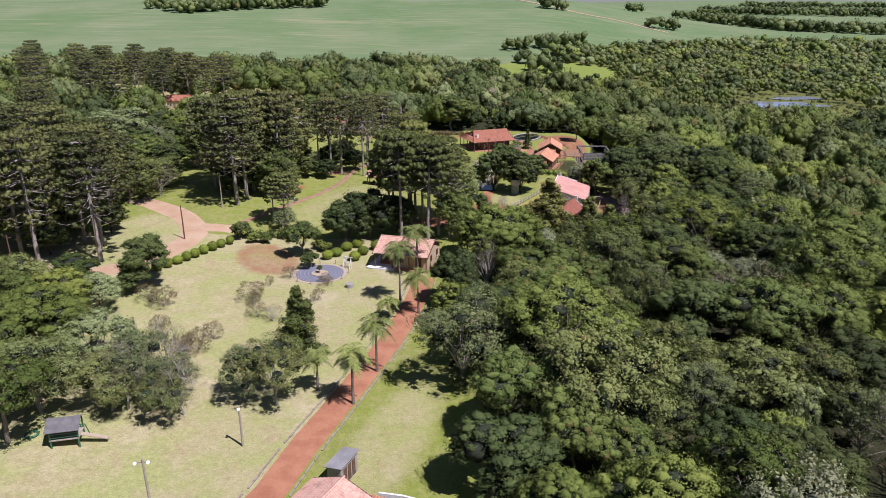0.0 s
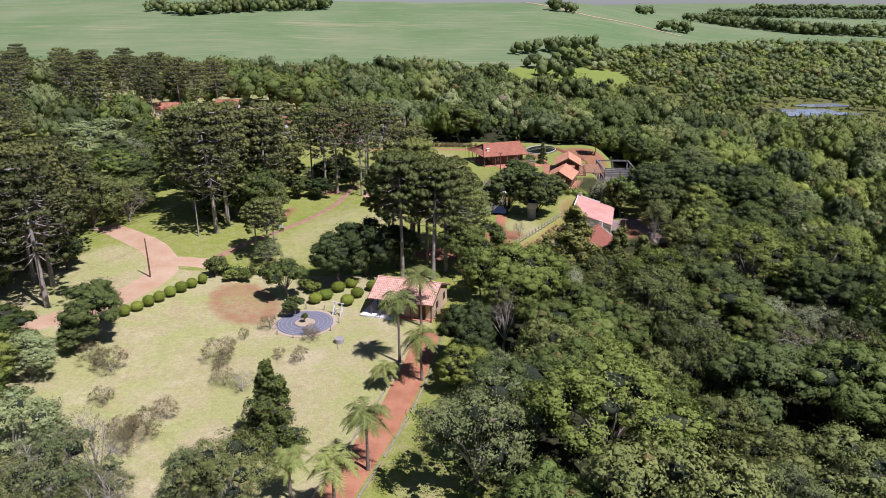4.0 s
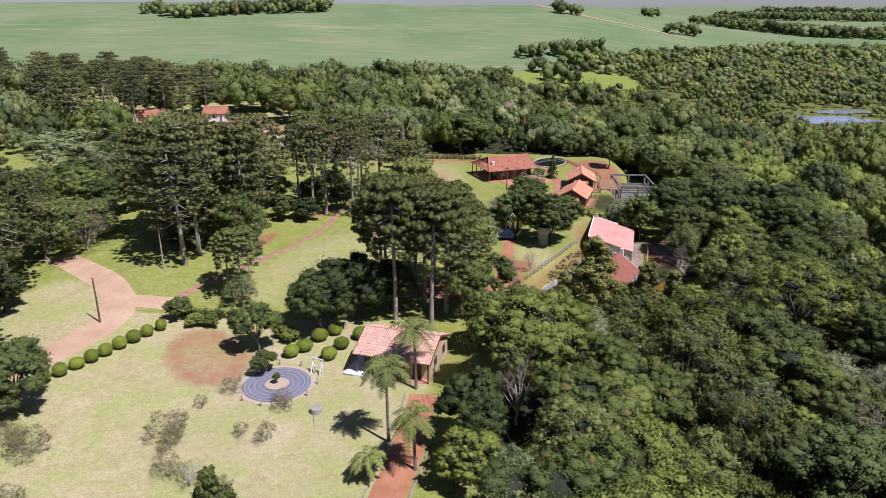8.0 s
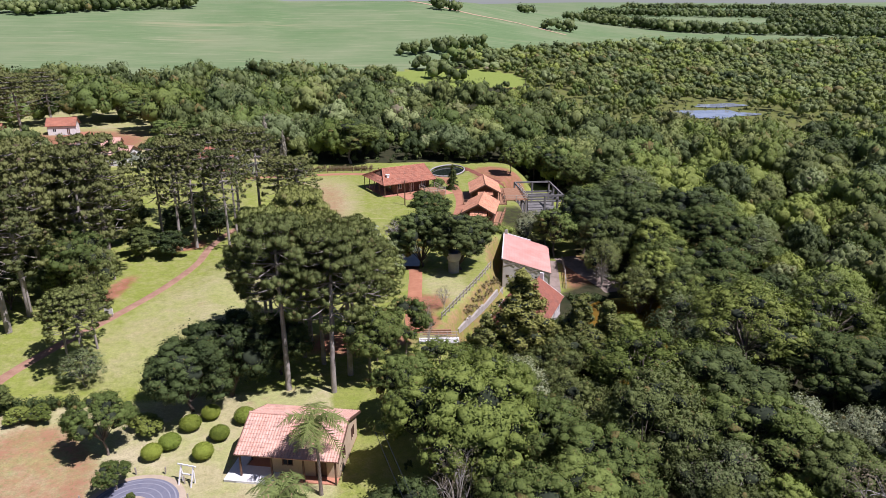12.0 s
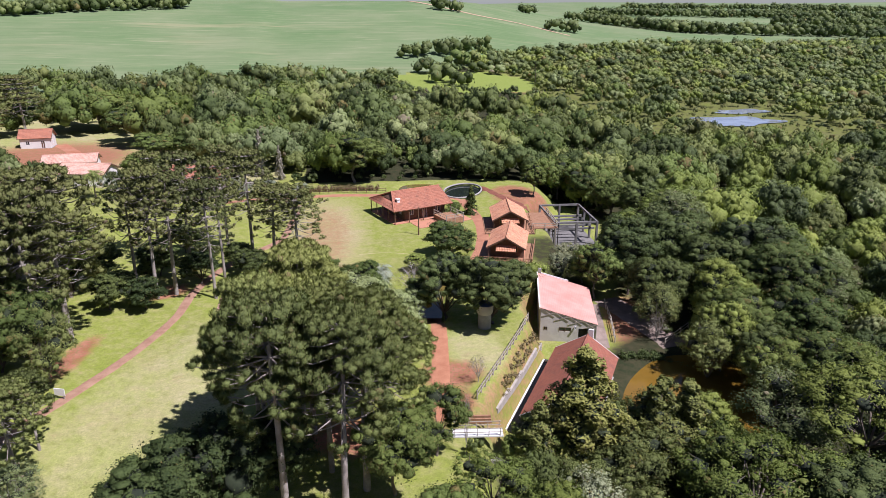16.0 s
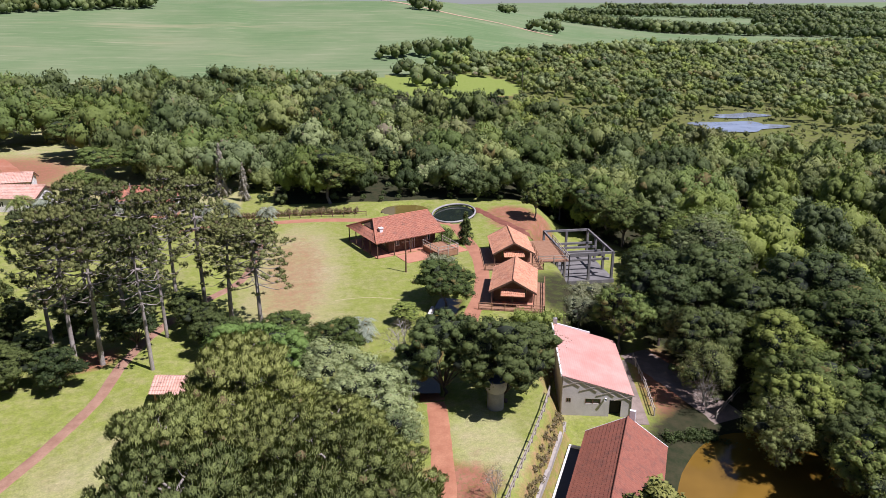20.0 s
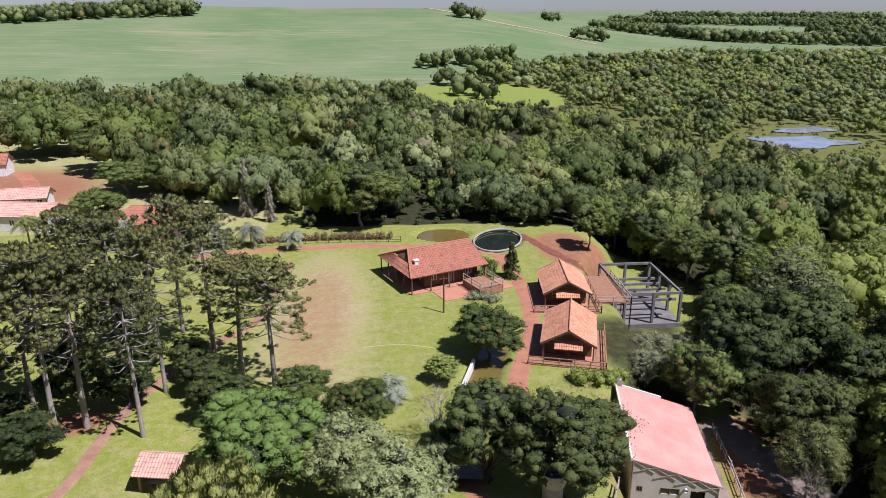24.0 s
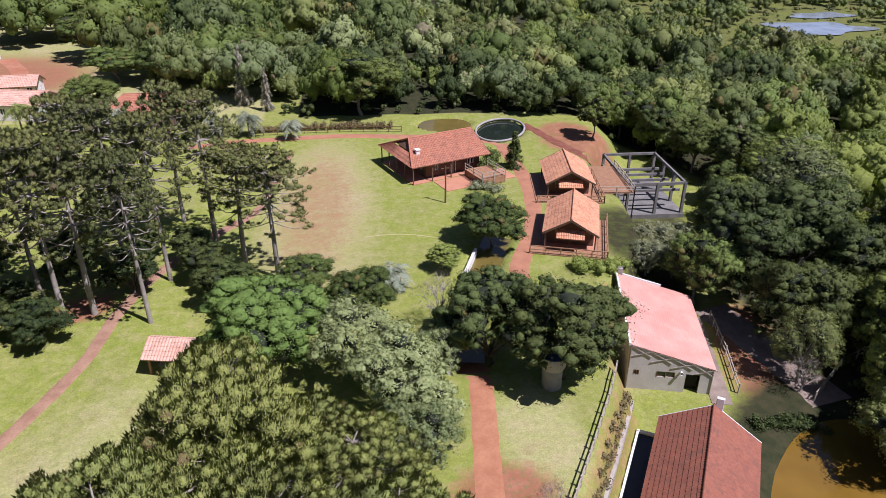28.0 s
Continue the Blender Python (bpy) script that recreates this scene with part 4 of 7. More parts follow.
def clipped_ball(seed, squat=0.85):
    r = np.random.RandomState(seed)
    b, t = Build(), Build()
    lump(b, (0, 0, 0.72), (0.72, 0.72, 0.72 * squat), ICO3, 0.06, r)
    d = unit(r.normal(size=(900, 3)) + np.array([0, 0, 0.3]))
    cards(b, np.array([0, 0, 0.72]) + d * np.array([0.76, 0.76, 0.76 * squat]), unit(d + r.normal(size=(900, 3)) * 0.5), 0.11, 0.6, r)
    tube(t, [(0, 0, -0.2), (0, 0, 0.4)], [0.06, 0.05], 6)
    return b.mesh("crown", LEAF_TOPI), t.mesh("trunk", BARK)


KINDS["topiary"] = dict(label="clipped round green shrub on the lawn", category="topiary", nominal=(1.4, 0.76), meshes=[clipped_ball(s) for s in (1, 2)])

# ---- planting: trees that stand out one by one (x, y, height, crown radius) ----
LEAF_TREES = ((-45.9, 63.5, 8.0, 4.5), (-49, 88, 6, 4), (-21.8, 109.1, 5.9, 2.9),
              (-19.7, 103.7, 2.6, 1.6), (3.2, 118.9, 8.2, 3.7), (-33.2, 142.9, 10.5, 4.6), (-36.0, 164.8, 10.5, 5.0), (5.6, 108.6, 7.7, 3.2),
              (-2.4, 166.7, 4.5, 2.6), (3.0, 162.0, 5.0, 3.2), (18.9, 176.0, 6.6, 4.3))
LEAF_TREES_EAST = ((44.0, 211.4, 6.6, 3.1), (40.6, 166.6, 8.6, 4.0), (48.5, 131.7, 9.3, 3.9), (7.6, 123.6, 6.6, 3.1), (4.1, 122.6, 5.7, 2.5), (-40.3, 229.4, 7.8, 4.4),
                   (6.2, 229.9, 10.5, 7.2), (-31.1, 256.3, 8.8, 7.9), (-42.4, 256.2, 7.0, 5.9), (-54.2, 282.2, 10.5, 7.5), (-69.5, 305.1, 12.2, 9.2), (-17.7, 266.2, 10.1, 4.8), (60, 206, 9, 4.5), (58, 216, 10, 5), (54, 224, 9, 5))
DARK_TREES = ((-41.6, 93.7, 7.8, 3.9), (-42.5, 91.0, 3.5, 2.4), (-9.5, 164.5, 6, 3), (-30, 166, 3.4, 2.2), (-27, 172, 3.2, 2.2), (-20, 176.5, 3.4, 2.2), (-19.5, 168.5, 5.0, 3.0), (-26, 173, 5.5, 3.0), (-12, 169.5, 5.0, 2.8), (-33, 170, 6.0, 3.2), (-14.5, 174.5, 4.5, 2.6), (-30, 160.5, 5.0, 2.8), (-25.5, 160.5, 4.5, 2.4), (-36, 166, 6, 3.2), (-42, 163, 6, 3.0), (-24, 183, 5, 3), (-38, 177, 6, 3.4), (-41.5, 140.5, 5.0, 3.0), (-36.6, 144.0, 5.2, 2.8), (-45.5, 146.5, 6.0, 3.2), (-40.5, 149.5, 6.0, 3.2), (-57, 117, 5.5, 3.2), (-62, 106, 6, 3.6), (-68, 115, 6.5, 4.0), (-34.0, 116.5, 3.4, 1.7), (-15.3, 115.3, 7.9, 4.7), (-11.6, 117.7, 9.6, 4.8), (-6.7, 121.4, 6.9, 3.5), (46.5, 167.3, 11.4, 5.2),
              (56.1, 171.7, 12.1, 6.0), (46.6, 157.4, 10.7, 4.4), (58.1, 162.4, 11.7, 5.5), (51, 178, 11, 5), (50, 136, 9.1, 4.0), (62, 182, 11, 5.5))
SHRUBS = ((-25.8, 91.0, 2.9, 2.2), (-28.6, 75.6, 2.8, 1.9), (-30.5, 75.0, 2.3, 1.4), (-37.0, 86.9, 2.9, 1.9), (-27.7, 78.4, 2.5, 1.2), (-16.5, 90.6, 2.1, 1.2), (-23.9, 85.3, 2.3, 1.4), (-24.6, 96.4, 1.6, 0.7), (-25.2, 89.2, 2.0, 1.3), (-39.5, 88.2, 2.6, 2.0), (-19.2, 91.5, 1.4, 0.8),
          (-22.2, 99.2, 2.1, 1.2), (-16.1, 95.9, 1.8, 1.2), (-35.0, 80.6, 1.8, 1.3), (-29.4, 73.4, 2.8, 1.9), (-18.5, 83, 1.8, 1.0), (-33.5, 70.5, 2.6, 1.6))
for key, rows, group in (("leaf", LEAF_TREES, "trees round the lawns"), ("leaf", LEAF_TREES_EAST, "trees round the lawns"), ("dark", DARK_TREES, "dark trees"), ("shrub", SHRUBS, "shrubs on the dry lawn"),
                         ("light", ((-85.8, 188.3, 11.5, 9.0), (2.2, 152.6, 7.4, 4.2), (5.3, 148.2, 7.4, 4.3), (6.0, 141.4, 6.0, 3.0), (7.4, 145.3, 5.2, 2.6), (8.6, 151.6, 5.0, 2.8)), "pale trees"),
                         ("bright", ((-45.5, 71.8, 8.9, 5.4), (-48, 80, 7, 4.5), (8.9, 98.3, 12.0, 5.9), (12.5, 105.6, 9.5, 4.4), (53.4, 153.0, 9.9, 4.6), (48.3, 142.4, 9.7, 4.3), (49.9, 147.0, 7.8, 3.3)), "bright trees"),
                         ("airy", ((-30.8, 63.6, 8.0, 3.5), (-27.5, 63.6, 5.7, 2.6), (-20.1, 64.4, 6.4, 2.8), (-27.4, 121.9, 4.4, 2.3), (-82.8, 212.8, 7.0, 4.4)), "thin trees"),
                         ("cedar", ((21.8, 124.0, 14.8, 6.0), (28.9, 122.6, 11.6, 5.0), (33.4, 125.4, 10.6, 4.6), (17.3, 123.4, 9.8, 3.6), (24.8, 120.6, 9.0, 3.4)), "cedars by the barn"),
                         ("conifer", ((-16.1, 74.2, 9.0, 3.3), (27.5, 199.8, 5.6, 1.6)), "dark conifers"),
                         ("mango", ((14.0, 153.4, 9.2, 4.6), (19.5, 150.0, 9.6, 4.9)), "shade trees"),
                         ("round", ((-5.2, 155.6, 8.4, 5.2),), "shade trees"),
                         ("bare", ((43.5, 151.0, 4.6, 2.0), (-29.0, 66.5, 8.5, 3.2), (-31.8, 62.4, 8.0, 3.0), (-25.8, 61.6, 6.4, 2.6), (-21.5, 84.0, 2.2, 1.6), (10.2, 159.0, 6.0, 2.6), (14.3, 135.8, 3.3, 1.3), (10.3, 123.3, 6.8, 0.7)), "bare trees"),
                         ("pale", ((39.0, 176.6, 5.2, 2.9), (41.0, 173.2, 5.8, 3.0), (36.6, 171.6, 4.6, 2.6), (43.6, 178.0, 5.2, 2.8)), "pale olive trees by the cabins"),
                         ("thin", ((-39.7, 60.8, 8.0, 4.9), (-33.0, 61.6, 6.4, 3.6), (-27.1, 60.8, 5.0, 2.9), (-16.6, 63.5, 7.4, 3.7)), "thin olive trees"),
                         ("light", ((-38.3, 70.4, 7.1, 4.4), (-44.5, 84.5, 5.5, 3.4)), "pale trees"),
                         ("brown", ((-52.0, 158.6, 5.2, 3.2), (-56.5, 139.0, 6.5, 4.0)), "brownish trees"),
                         ("olive", ((-31.2, 141.6, 9.0, 3.6), (-60.8, 134.6, 10.5, 6.3), (-59.4, 144.2, 7.0, 5.6), (45.5, 141.0, 9.2, 4.0), (52.0, 146.0, 8.0, 3.6)), "olive-green trees"),
                         ("umbrella", ((-40.0, 55.5, 8.5, 5.0),), "spreading trees"),
                         ("cypress", ((-15.7, 240.0, 11.5, 1.5), (-11.0, 235.7, 8.2, 1.2)), "pale cypresses")):
    for x, y, hgt, rad in rows:
        plant(key, x, y, hgt, rad, group=group)
plant("bright", 12.4, 170.5, 2.6, 2.0, "low rounded leafy bush on the green lawn")

PINES_CENTRE = ((-5.8, 118.0), (-1.0, 116.6), (-2.0, 123.0), (-4.2, 125.1), (-7.5, 124.6), (0.9, 120.0), (-3.5, 129.2))
PINES_EDGE = ((-8.6, 129.6), (3.0, 126.0), (-0.8, 132.0), (-4.8, 130.8), (1.8, 131.6))
PINES_WEST = ((-38.5, 138.5), (-38.6, 144.6), (-39.2, 133.8), (-43.5, 141.8), (-34.8, 148.0), (-32.0, 151.4), (-33.0, 145.0), (-35.5, 153.5), (-46.8, 145.3), (-44.3, 149.0), (-59.4, 112.2), (-52.6, 103.0), (-64.0, 110.8), (-65.6, 104.3), (-76.5, 120.4), (-69.8, 125.4),
              (-58.9, 121.9), (-80.6, 135.4), (-55.5, 110.1), (-71, 96), (-60, 99))
PINES_PATH = ((-24.7, 164.1), (-22.4, 165.2), (-16.8, 162.9), (-16.5, 170.9), (-5.5, 171.2), (-9.3, 174.6), (-28.4, 168.9), (-22.0, 175.3), (-13.0, 179.5), (-27.5, 180.5),
              (-17.6, 185.5), (-39.5, 157.5), (-47, 160))
PINES_FAR = ((-143.8, 292.2), (-139.4, 303.3), (-128.2, 281.7), (-125.7, 303.2), (-173.0, 311.6), (-116.6, 291.9), (-96.1, 278.1), (-87.3, 270.7), (-105.4, 285.8), (-86.9, 293.9), (-181.8, 328.4), (-115.2, 274.0), (-100, 262),
             (-160, 285), (-150, 270), (-118, 245), (-104, 232), (-132, 236), (-90, 160), (-98, 175), (-108, 150), (-92, 140), (-120, 170), (-84, 112), (-95, 122))
for rows, low, high, group in ((PINES_CENTRE, 17.6, 20.0, "pines by the tiled pavilion"), (PINES_EDGE, 12.4, 14.0, "pines by the tiled pavilion"), (PINES_WEST, 18.5, 22.0, "pines along the dirt road"), (PINES_PATH, 13.6, 15.6, "pines along the brick path"), (PINES_FAR, 17, 21, "far pines")):
    for x, y in rows:
        hgt = rng.uniform(low, high) + (3.2 if x < -12 and rows is PINES_PATH else 0.0)
        wide = 1.25 if rows in (PINES_FAR, PINES_WEST) else 1.0
        wide = 0.95 if rows is PINES_PATH else wide
        plant("arau_far" if rows in (PINES_FAR, PINES_WEST) else "arau_open" if rows is PINES_PATH else "arau", x, y, hgt, 4.3 * wide * rng.uniform(0.85, 1.2), group=group)
for x, y, hgt, rad in ((-27.8, 124.0, 10.5, 3.3), (-28.2, 129.6, 8.0, 2.3), (-30.6, 127.0, 8.5, 2.4)):
    plant("arau", x, y, hgt, rad, "young umbrella pine with separate tufts", "young pines")

for i, (x, y, hgt, frond) in enumerate(((-8.6, 63.6, 6.2, 2.3), (-6.6, 70.4, 6.2, 2.5), (-12.8, 66.5, 4.5, 1.8), (-4.8, 90.4, 8.0, 2.8), (-2.5, 100.2, 7.2, 2.9), (-2.1, 86.2, 5.6, 2.4), (-5.8, 84.8, 2.4, 1.9),
                                        (-47.5, 219, 5.0, 2.8), (-26.0, 162.5, 2.8, 2.9))):
    plant_palm(x, y, hgt, 100 + i, frond)
for i, (x, y, hgt, frond) in enumerate(((6.4, 167.1, 1.6, 2.2), (13.6, 161.2, 0.9, 1.3), (-41.6, 228.9, 3.4, 2.6), (-44.9, 224.1, 3.4, 2.5), (-34.3, 223.5, 3.4, 2.6), (-20.4, 223.6, 3.4, 2.7), (-13.1, 220.7, 3.2, 2.6), (-6.0, 218.2, 2.6, 2.0), (-18.0, 221.0, 2.6, 2.2))):
    plant_palm(x, y, hgt, 140 + i, frond * 1.15, "short silvery palm with stiff arching fronds", 26, LEAF_SILVER)

HEDGE = ((-43.6, 99.4), (-42.6, 101.0), (-41.7, 102.8), (-40.8, 104.4), (-40.0, 106.1), (-39.2, 108.0), (-38.3, 109.8), (-37.4, 111.6), (-36.4, 113.4))
for x, y in HEDGE:
    plant("topiary", x + 1.2, y, 1.45 * rng.uniform(0.9, 1.1), 0.8 * rng.uniform(0.9, 1.12), "clipped round shrub in a row along the dirt road", "hedge of clipped shrubs")
for x, y in ((-17.6, 107.7), (-16.3, 109.2), (-14.9, 112.0), (-11.9, 109.8), (-13.0, 107.0), (-9.8, 112.4), (-13.2, 113.6)):
    plant("topiary", x, y, 1.55 * rng.uniform(0.92, 1.1), 0.95 * rng.uniform(0.92, 1.1), "clipped round green shrub beside the pavilion", "clipped shrubs by the pavilion")
for x, y in ((-18.6, 111.6), (-19.4, 112.6), (-31.5, 115.2), (-29.6, 115.4)):
    plant("bright", x, y, 1.7, 1.2, "low bright green leafy shrub", "low shrubs")


# ---- the near wood: trees one by one; the far wood: one mass ----
def scatter(x0, x1, y0, y1, gap, seed, want):
    """Places at least gap apart."""
    r, kept, cells = np.random.RandomState(seed), [], {}
    tries = int((x1 - x0) * (y1 - y0) / gap ** 2 * 6)
    px, py = r.uniform(x0, x1, tries), r.uniform(y0, y1, tries)
    ok = want(px, py)
    for x, y in zip(px[ok], py[ok]):
        cx, cy = int(x // gap), int(y // gap)
        if all((x - a) ** 2 + (y - b_) ** 2 > gap * gap for i in (-1, 0, 1) for j in (-1, 0, 1) for a, b_ in cells.get((cx + i, cy + j), ())):
            cells.setdefault((cx, cy), []).append((x, y))
            kept.append((x, y))
    return kept


# trees of the wood that stand out: x, y, height, crown radius
STANDING_DARK = ((6.7, 73.2, 9.0, 5.0), (6.2, 48.6, 7.5, 4.7), (35.4, 83.6, 11.0, 5.8), (28.8, 55.7, 8.5, 4.6), (34.1, 52.4, 9.0, 4.5), (49.0, 68.8, 10.0, 5.0), (3.1, 89.2, 8.0, 3.5), (39.2, 108.3, 11.0, 5.8))
STANDING_LEAF = ((12.4, 51.4, 8.0, 3.6), (16.7, 51.6, 8.0, 3.8), (51.0, 81.2, 11.0, 5.1), (11.1, 76.4, 9.0, 4.2), (22.2, 98.7, 9.0, 4.9), (37.3, 100.2, 10.0, 5.2), (53.6, 109.0, 10.5, 6.0), (18.4, 105.3, 9.0, 4.2), (33.4, 117.5, 7.5, 3.6), (52.4, 130.7, 10.0, 5.5), (58.2, 141.5, 10.0, 4.9))
STANDING_OLIVE = ((21.2, 61.7, 9.5, 6.2), (29.3, 88.0, 11.0, 3.9), (37.4, 68.8, 9.0, 5.8), (43.6, 68.3, 9.5, 4.8), (32.5, 72.6, 8.0, 4.4), (11.3, 82.7, 9.0, 4.1), (22.7, 109.5, 9.0, 4.6))
for x, y, hgt, rad in ((12.6, 89.6, 8.0, 4.2), (17.6, 92.6, 9.0, 4.6)):
    plant("leaf", x, y, hgt, rad, "", "wood beside the lane")
WOOD_PLACED = [(12.6, 89.6, 8.0, 4.2), (17.6, 92.6, 9.0, 4.6), (8.9, 98.3, 12.0, 5.9), (12.5, 105.6, 9.5, 4.4)]
for key, rows, label in (("dark", STANDING_DARK, ""), ("leaf", STANDING_LEAF, ""), ("olive", STANDING_OLIVE, ""),
                         ("umbrella", ((14.0, 66.5, 12.0, 6.8), (48.1, 117.9, 12.0, 7.0), (32.3, 112.0, 11.0, 6.4), (54.0, 127.8, 10.0, 5.4), (66.7, 188.1, 11.0, 7.7)), ""),
                         ("bright", ((36.6, 126.6, 7.0, 3.6), (37.5, 113.0, 8.0, 3.8)), ""),
                         ("airy", ((29.5, 66.3, 8.0, 3.4), (43.6, 122.6, 9.6, 6.2), (70.5, 155.5, 9.0, 6.0), (44.3, 60.6, 8.0, 3.8)), ""),
                         ("light", ((39.6, 63.8, 7.5, 2.0), (5.6, 77.8, 8.5, 2.3)), "pale tree in light leaf among darker trees"),
                         ("thin", ((44.2, 152.6, 7.5, 3.0),), ""),
                         ("bare", ((7.7, 93.2, 9.0, 2.9),), "")):
    for row in rows:
        plant(key, *row, label, "wood beside the lane")
        WOOD_PLACED.append(row)


def near_wood(x, y):
    return wooded(x, y) & (oval(x, y, 12.0, 122.5, 6.0, 5.0) > 1) & (((x < 66) & (y > 38) & (y < 215) & (x > 0)) | ((x > -80) & (x < -45) & (y > 50) & (y < 215)))


for x, y in scatter(-80, 66, 38, 215, 5.6, 3, near_wood):
    if any(math.hypot(x - a, y - b_) < 0.7 * q + 2.2 for a, b_, _, q in WOOD_PLACED):
        continue
    key = rng.choice(["leaf", "dark", "bright", "pale", "umbrella", "olive", "brown", "airy", "bare"], p=[0.26, 0.2, 0.13, 0.04, 0.12, 0.15, 0.03, 0.07, 0.0])
    hgt = rng.choice([rng.uniform(6, 9), rng.uniform(8.5, 12), rng.uniform(11, 14)], p=[0.35, 0.4, 0.25]) if x > 0 else rng.uniform(6, 9)
    hgt = min(hgt, 8.5) if 18 < x < 52 and 106 < y < 129 else hgt
    hgt *= 0.8 if x < np.interp(y, WOOD_Y, WOOD_X) + 4 and x > 0 else 1.0
    plant(key, x, y, hgt, hgt * rng.uniform(0.4, 0.54), group="wood beside the lane" if x > 0 else "wood beside the dirt road")


def template(seed, lobes, leaves, leaf, base):
    """A simple tree of unit size for the mass of the wood."""
    r, b = np.random.RandomState(seed), Build()
    heart = np.array([0, 0, 0.42])
    lobes = max(5, int(lobes * 0.75))
    squat = r.uniform(0.75, 1.1)
    for i in range(lobes):
        a, s = i * 2.4 + r.uniform(-0.4, 0.4), r.uniform(0.27, 0.46) * (1.2 if lobes < 8 else 1.0)
        up = 1.0 - 1.25 * (i + 0.5) / lobes + r.uniform(-0.1, 0.1)
        reach = math.sqrt(max(0.02, 1 - up * up)) * r.uniform(0.52, 0.78)
        c = np.array([reach * math.cos(a), reach * math.sin(a), 0.52 + 0.36 * up * squat * r.uniform(0.8, 1.05)])
        lump(b, c, (s * 0.76, s * 0.76, s * 0.48), base, 0.3, r)
        n = leaves // lobes
        d = unit(r.normal(size=(n, 3)) + 0.4 * unit(c - heart) + np.array([0, 0, 0.35]))
        k = unit(r.normal(size=(5, 3)) + 0.5 * unit(c - heart))
        near = k[np.argmax(d @ k.T, axis=1)]
        for knob in k if leaves > 1000 else k[:2] if leaves > 600 else ():
            lump(b, c + knob * np.array([s, s, s * 0.64]) * 0.66, np.array([s, s, s * 0.7]) * r.uniform(0.22, 0.36) * r.uniform(0.8, 1.25, 3), ICO0, 0.5, r)
        bulge = 0.72 + 0.42 * np.clip((d * near).sum(1), 0, 1)[:, None] ** 3
        place = c + d * np.array([s, s, s * 0.64]) * bulge * r.uniform(0.88, 1.08, (n, 1))
        nor = unit(d * 0.7 + near * 0.4 + r.normal(size=(n, 3)) * 0.4 + np.array([0, 0, 0.2]))
        shade = unit(d + 0.9 * (d - near) + nor * 0.35 + 0.3 * unit(c - heart))
        cards(b, place, nor, leaf * r.uniform(0.55, 1.3, n), 0.8, r, 0, shade)
    v = np.concatenate(b.v)
    return v, list(zip(b.f, b.s, b.k)), np.concatenate(b.w)


def mass(name, spots, templates, mats, label, sizes, sink=0.05, wide=1.0):
    r, b = np.random.RandomState(len(spots)), Build()
    v_all = []
    for x, y in spots:
        v, faces, normals = templates[r.randint(len(templates))]
        lo, hi = sizes(x, y)
        hgt = lo + (hi - lo) * r.uniform() ** 1.6
        rad = wide * hgt * r.uniform(0.46, 0.72)
        a = r.uniform(0, 6.3)
        c, s = math.cos(a), math.sin(a)
        w = np.stack([(v[:, 0] * c - v[:, 1] * s) * rad + x, (v[:, 0] * s + v[:, 1] * c) * rad + y, v[:, 2] * hgt + land_z(x, y) - sink * hgt], 1)
        mix = (MASS_MIX_LOW if x > 95 and y > 225 else MASS_MIX_EAST if x > 62 and y < 235 else MASS_MIX)[:len(mats)]
        slot = r.choice(len(mats), p=mix / mix.sum())
        start, tone = b.n, r.uniform()
        count = sum(len(f) for f, _, _ in faces)
        v_all.append(np.full(count, tone))
        b.v.append(w)
        n_ = normals / np.array([rad, rad, hgt])
        n_ = np.stack([n_[:, 0] * c - n_[:, 1] * s, n_[:, 0] * s + n_[:, 1] * c, n_[:, 2]], 1)
        b.w.append(unit(n_) * (np.abs(normals).sum(1) > 0)[:, None])
        b.bent = True
        for f, soft, inner in faces:
            b.f.append(f + start)
            b.k.append(np.where(inner > 0, len(mats), slot))
            b.s.append(soft)
        b.n += len(w)
    me = b.mesh(name, *mats, SHADE_CORE)
    me.attributes.new("tree_tone", "FLOAT", "FACE").data.foreach_set("value", np.concatenate(v_all).astype(np.float32))
    tagged(new(name, me), label, "woodland", kind="stuff")


MASS_MIX = np.array([0.22, 0.26, 0.22, 0.14, 0.05, 0.07, 0.04])
MASS_MIX_EAST = np.array([0.14, 0.10, 0.2, 0.2, 0.24, 0.06, 0.06])
MASS_MIX_LOW = np.array([0.24, 0.06, 0.16, 0.24, 0.16, 0.08, 0.06])
MASS_MATS = (LEAF_WOOD, LEAF_DARK, LEAF, LEAF_OLIVE, LEAF_BRIGHT, LEAF_AIRY, LEAF_MARSH)
near_t = [template(s, 22, 2200, 0.050, ICO1) for s in range(6)]
mid_t = [template(s + 20, 16, 1000, 0.070, ICO1) for s in range(6)]
back_t = [template(s + 60, 11, 380, 0.102, ICO1) for s in range(6)]
far_t = [template(s + 40, 8, 90, 0.15, ICO0) for s in range(6)]


def band(lo, hi):
    def want(x, y):
        d = np.hypot(x - 10, y - 100)
        return wooded(x, y) & ~near_wood(x, y) & (oval(x, y, -13, 236, 9, 8, 0) > 1) & (d >= lo) & (d < hi) & (y > np.where(np.abs(x) < 70, 38, 20))
    return want


mass("woodland", scatter(-80, 200, 20, 260, 6.2, 5, band(0, 165)), near_t, MASS_MATS, "dense mixed green wood seen from above", lambda x, y: (5.5, 13))
HIGH = lambda x, y: (2.5, 5) if oval(x, y, 76, 374, 40, 48) < 1 else (5, 9) if 10 < x < 150 and y > 330 else ((4, 8) if y > 285 else (6, 10)) if x > 90 and y > 240 else (6, 14.5)
mass("woodland_south", scatter(-150, 200, -80, 40, 8.5, 15, lambda x, y: wooded(x, y) & ~near_wood(x, y) & (y < np.where(x > -80, 18, 20)) & (np.abs(x) > 14)), back_t, MASS_MATS, "wood that goes on behind the lawns", lambda x, y: (6, 12))
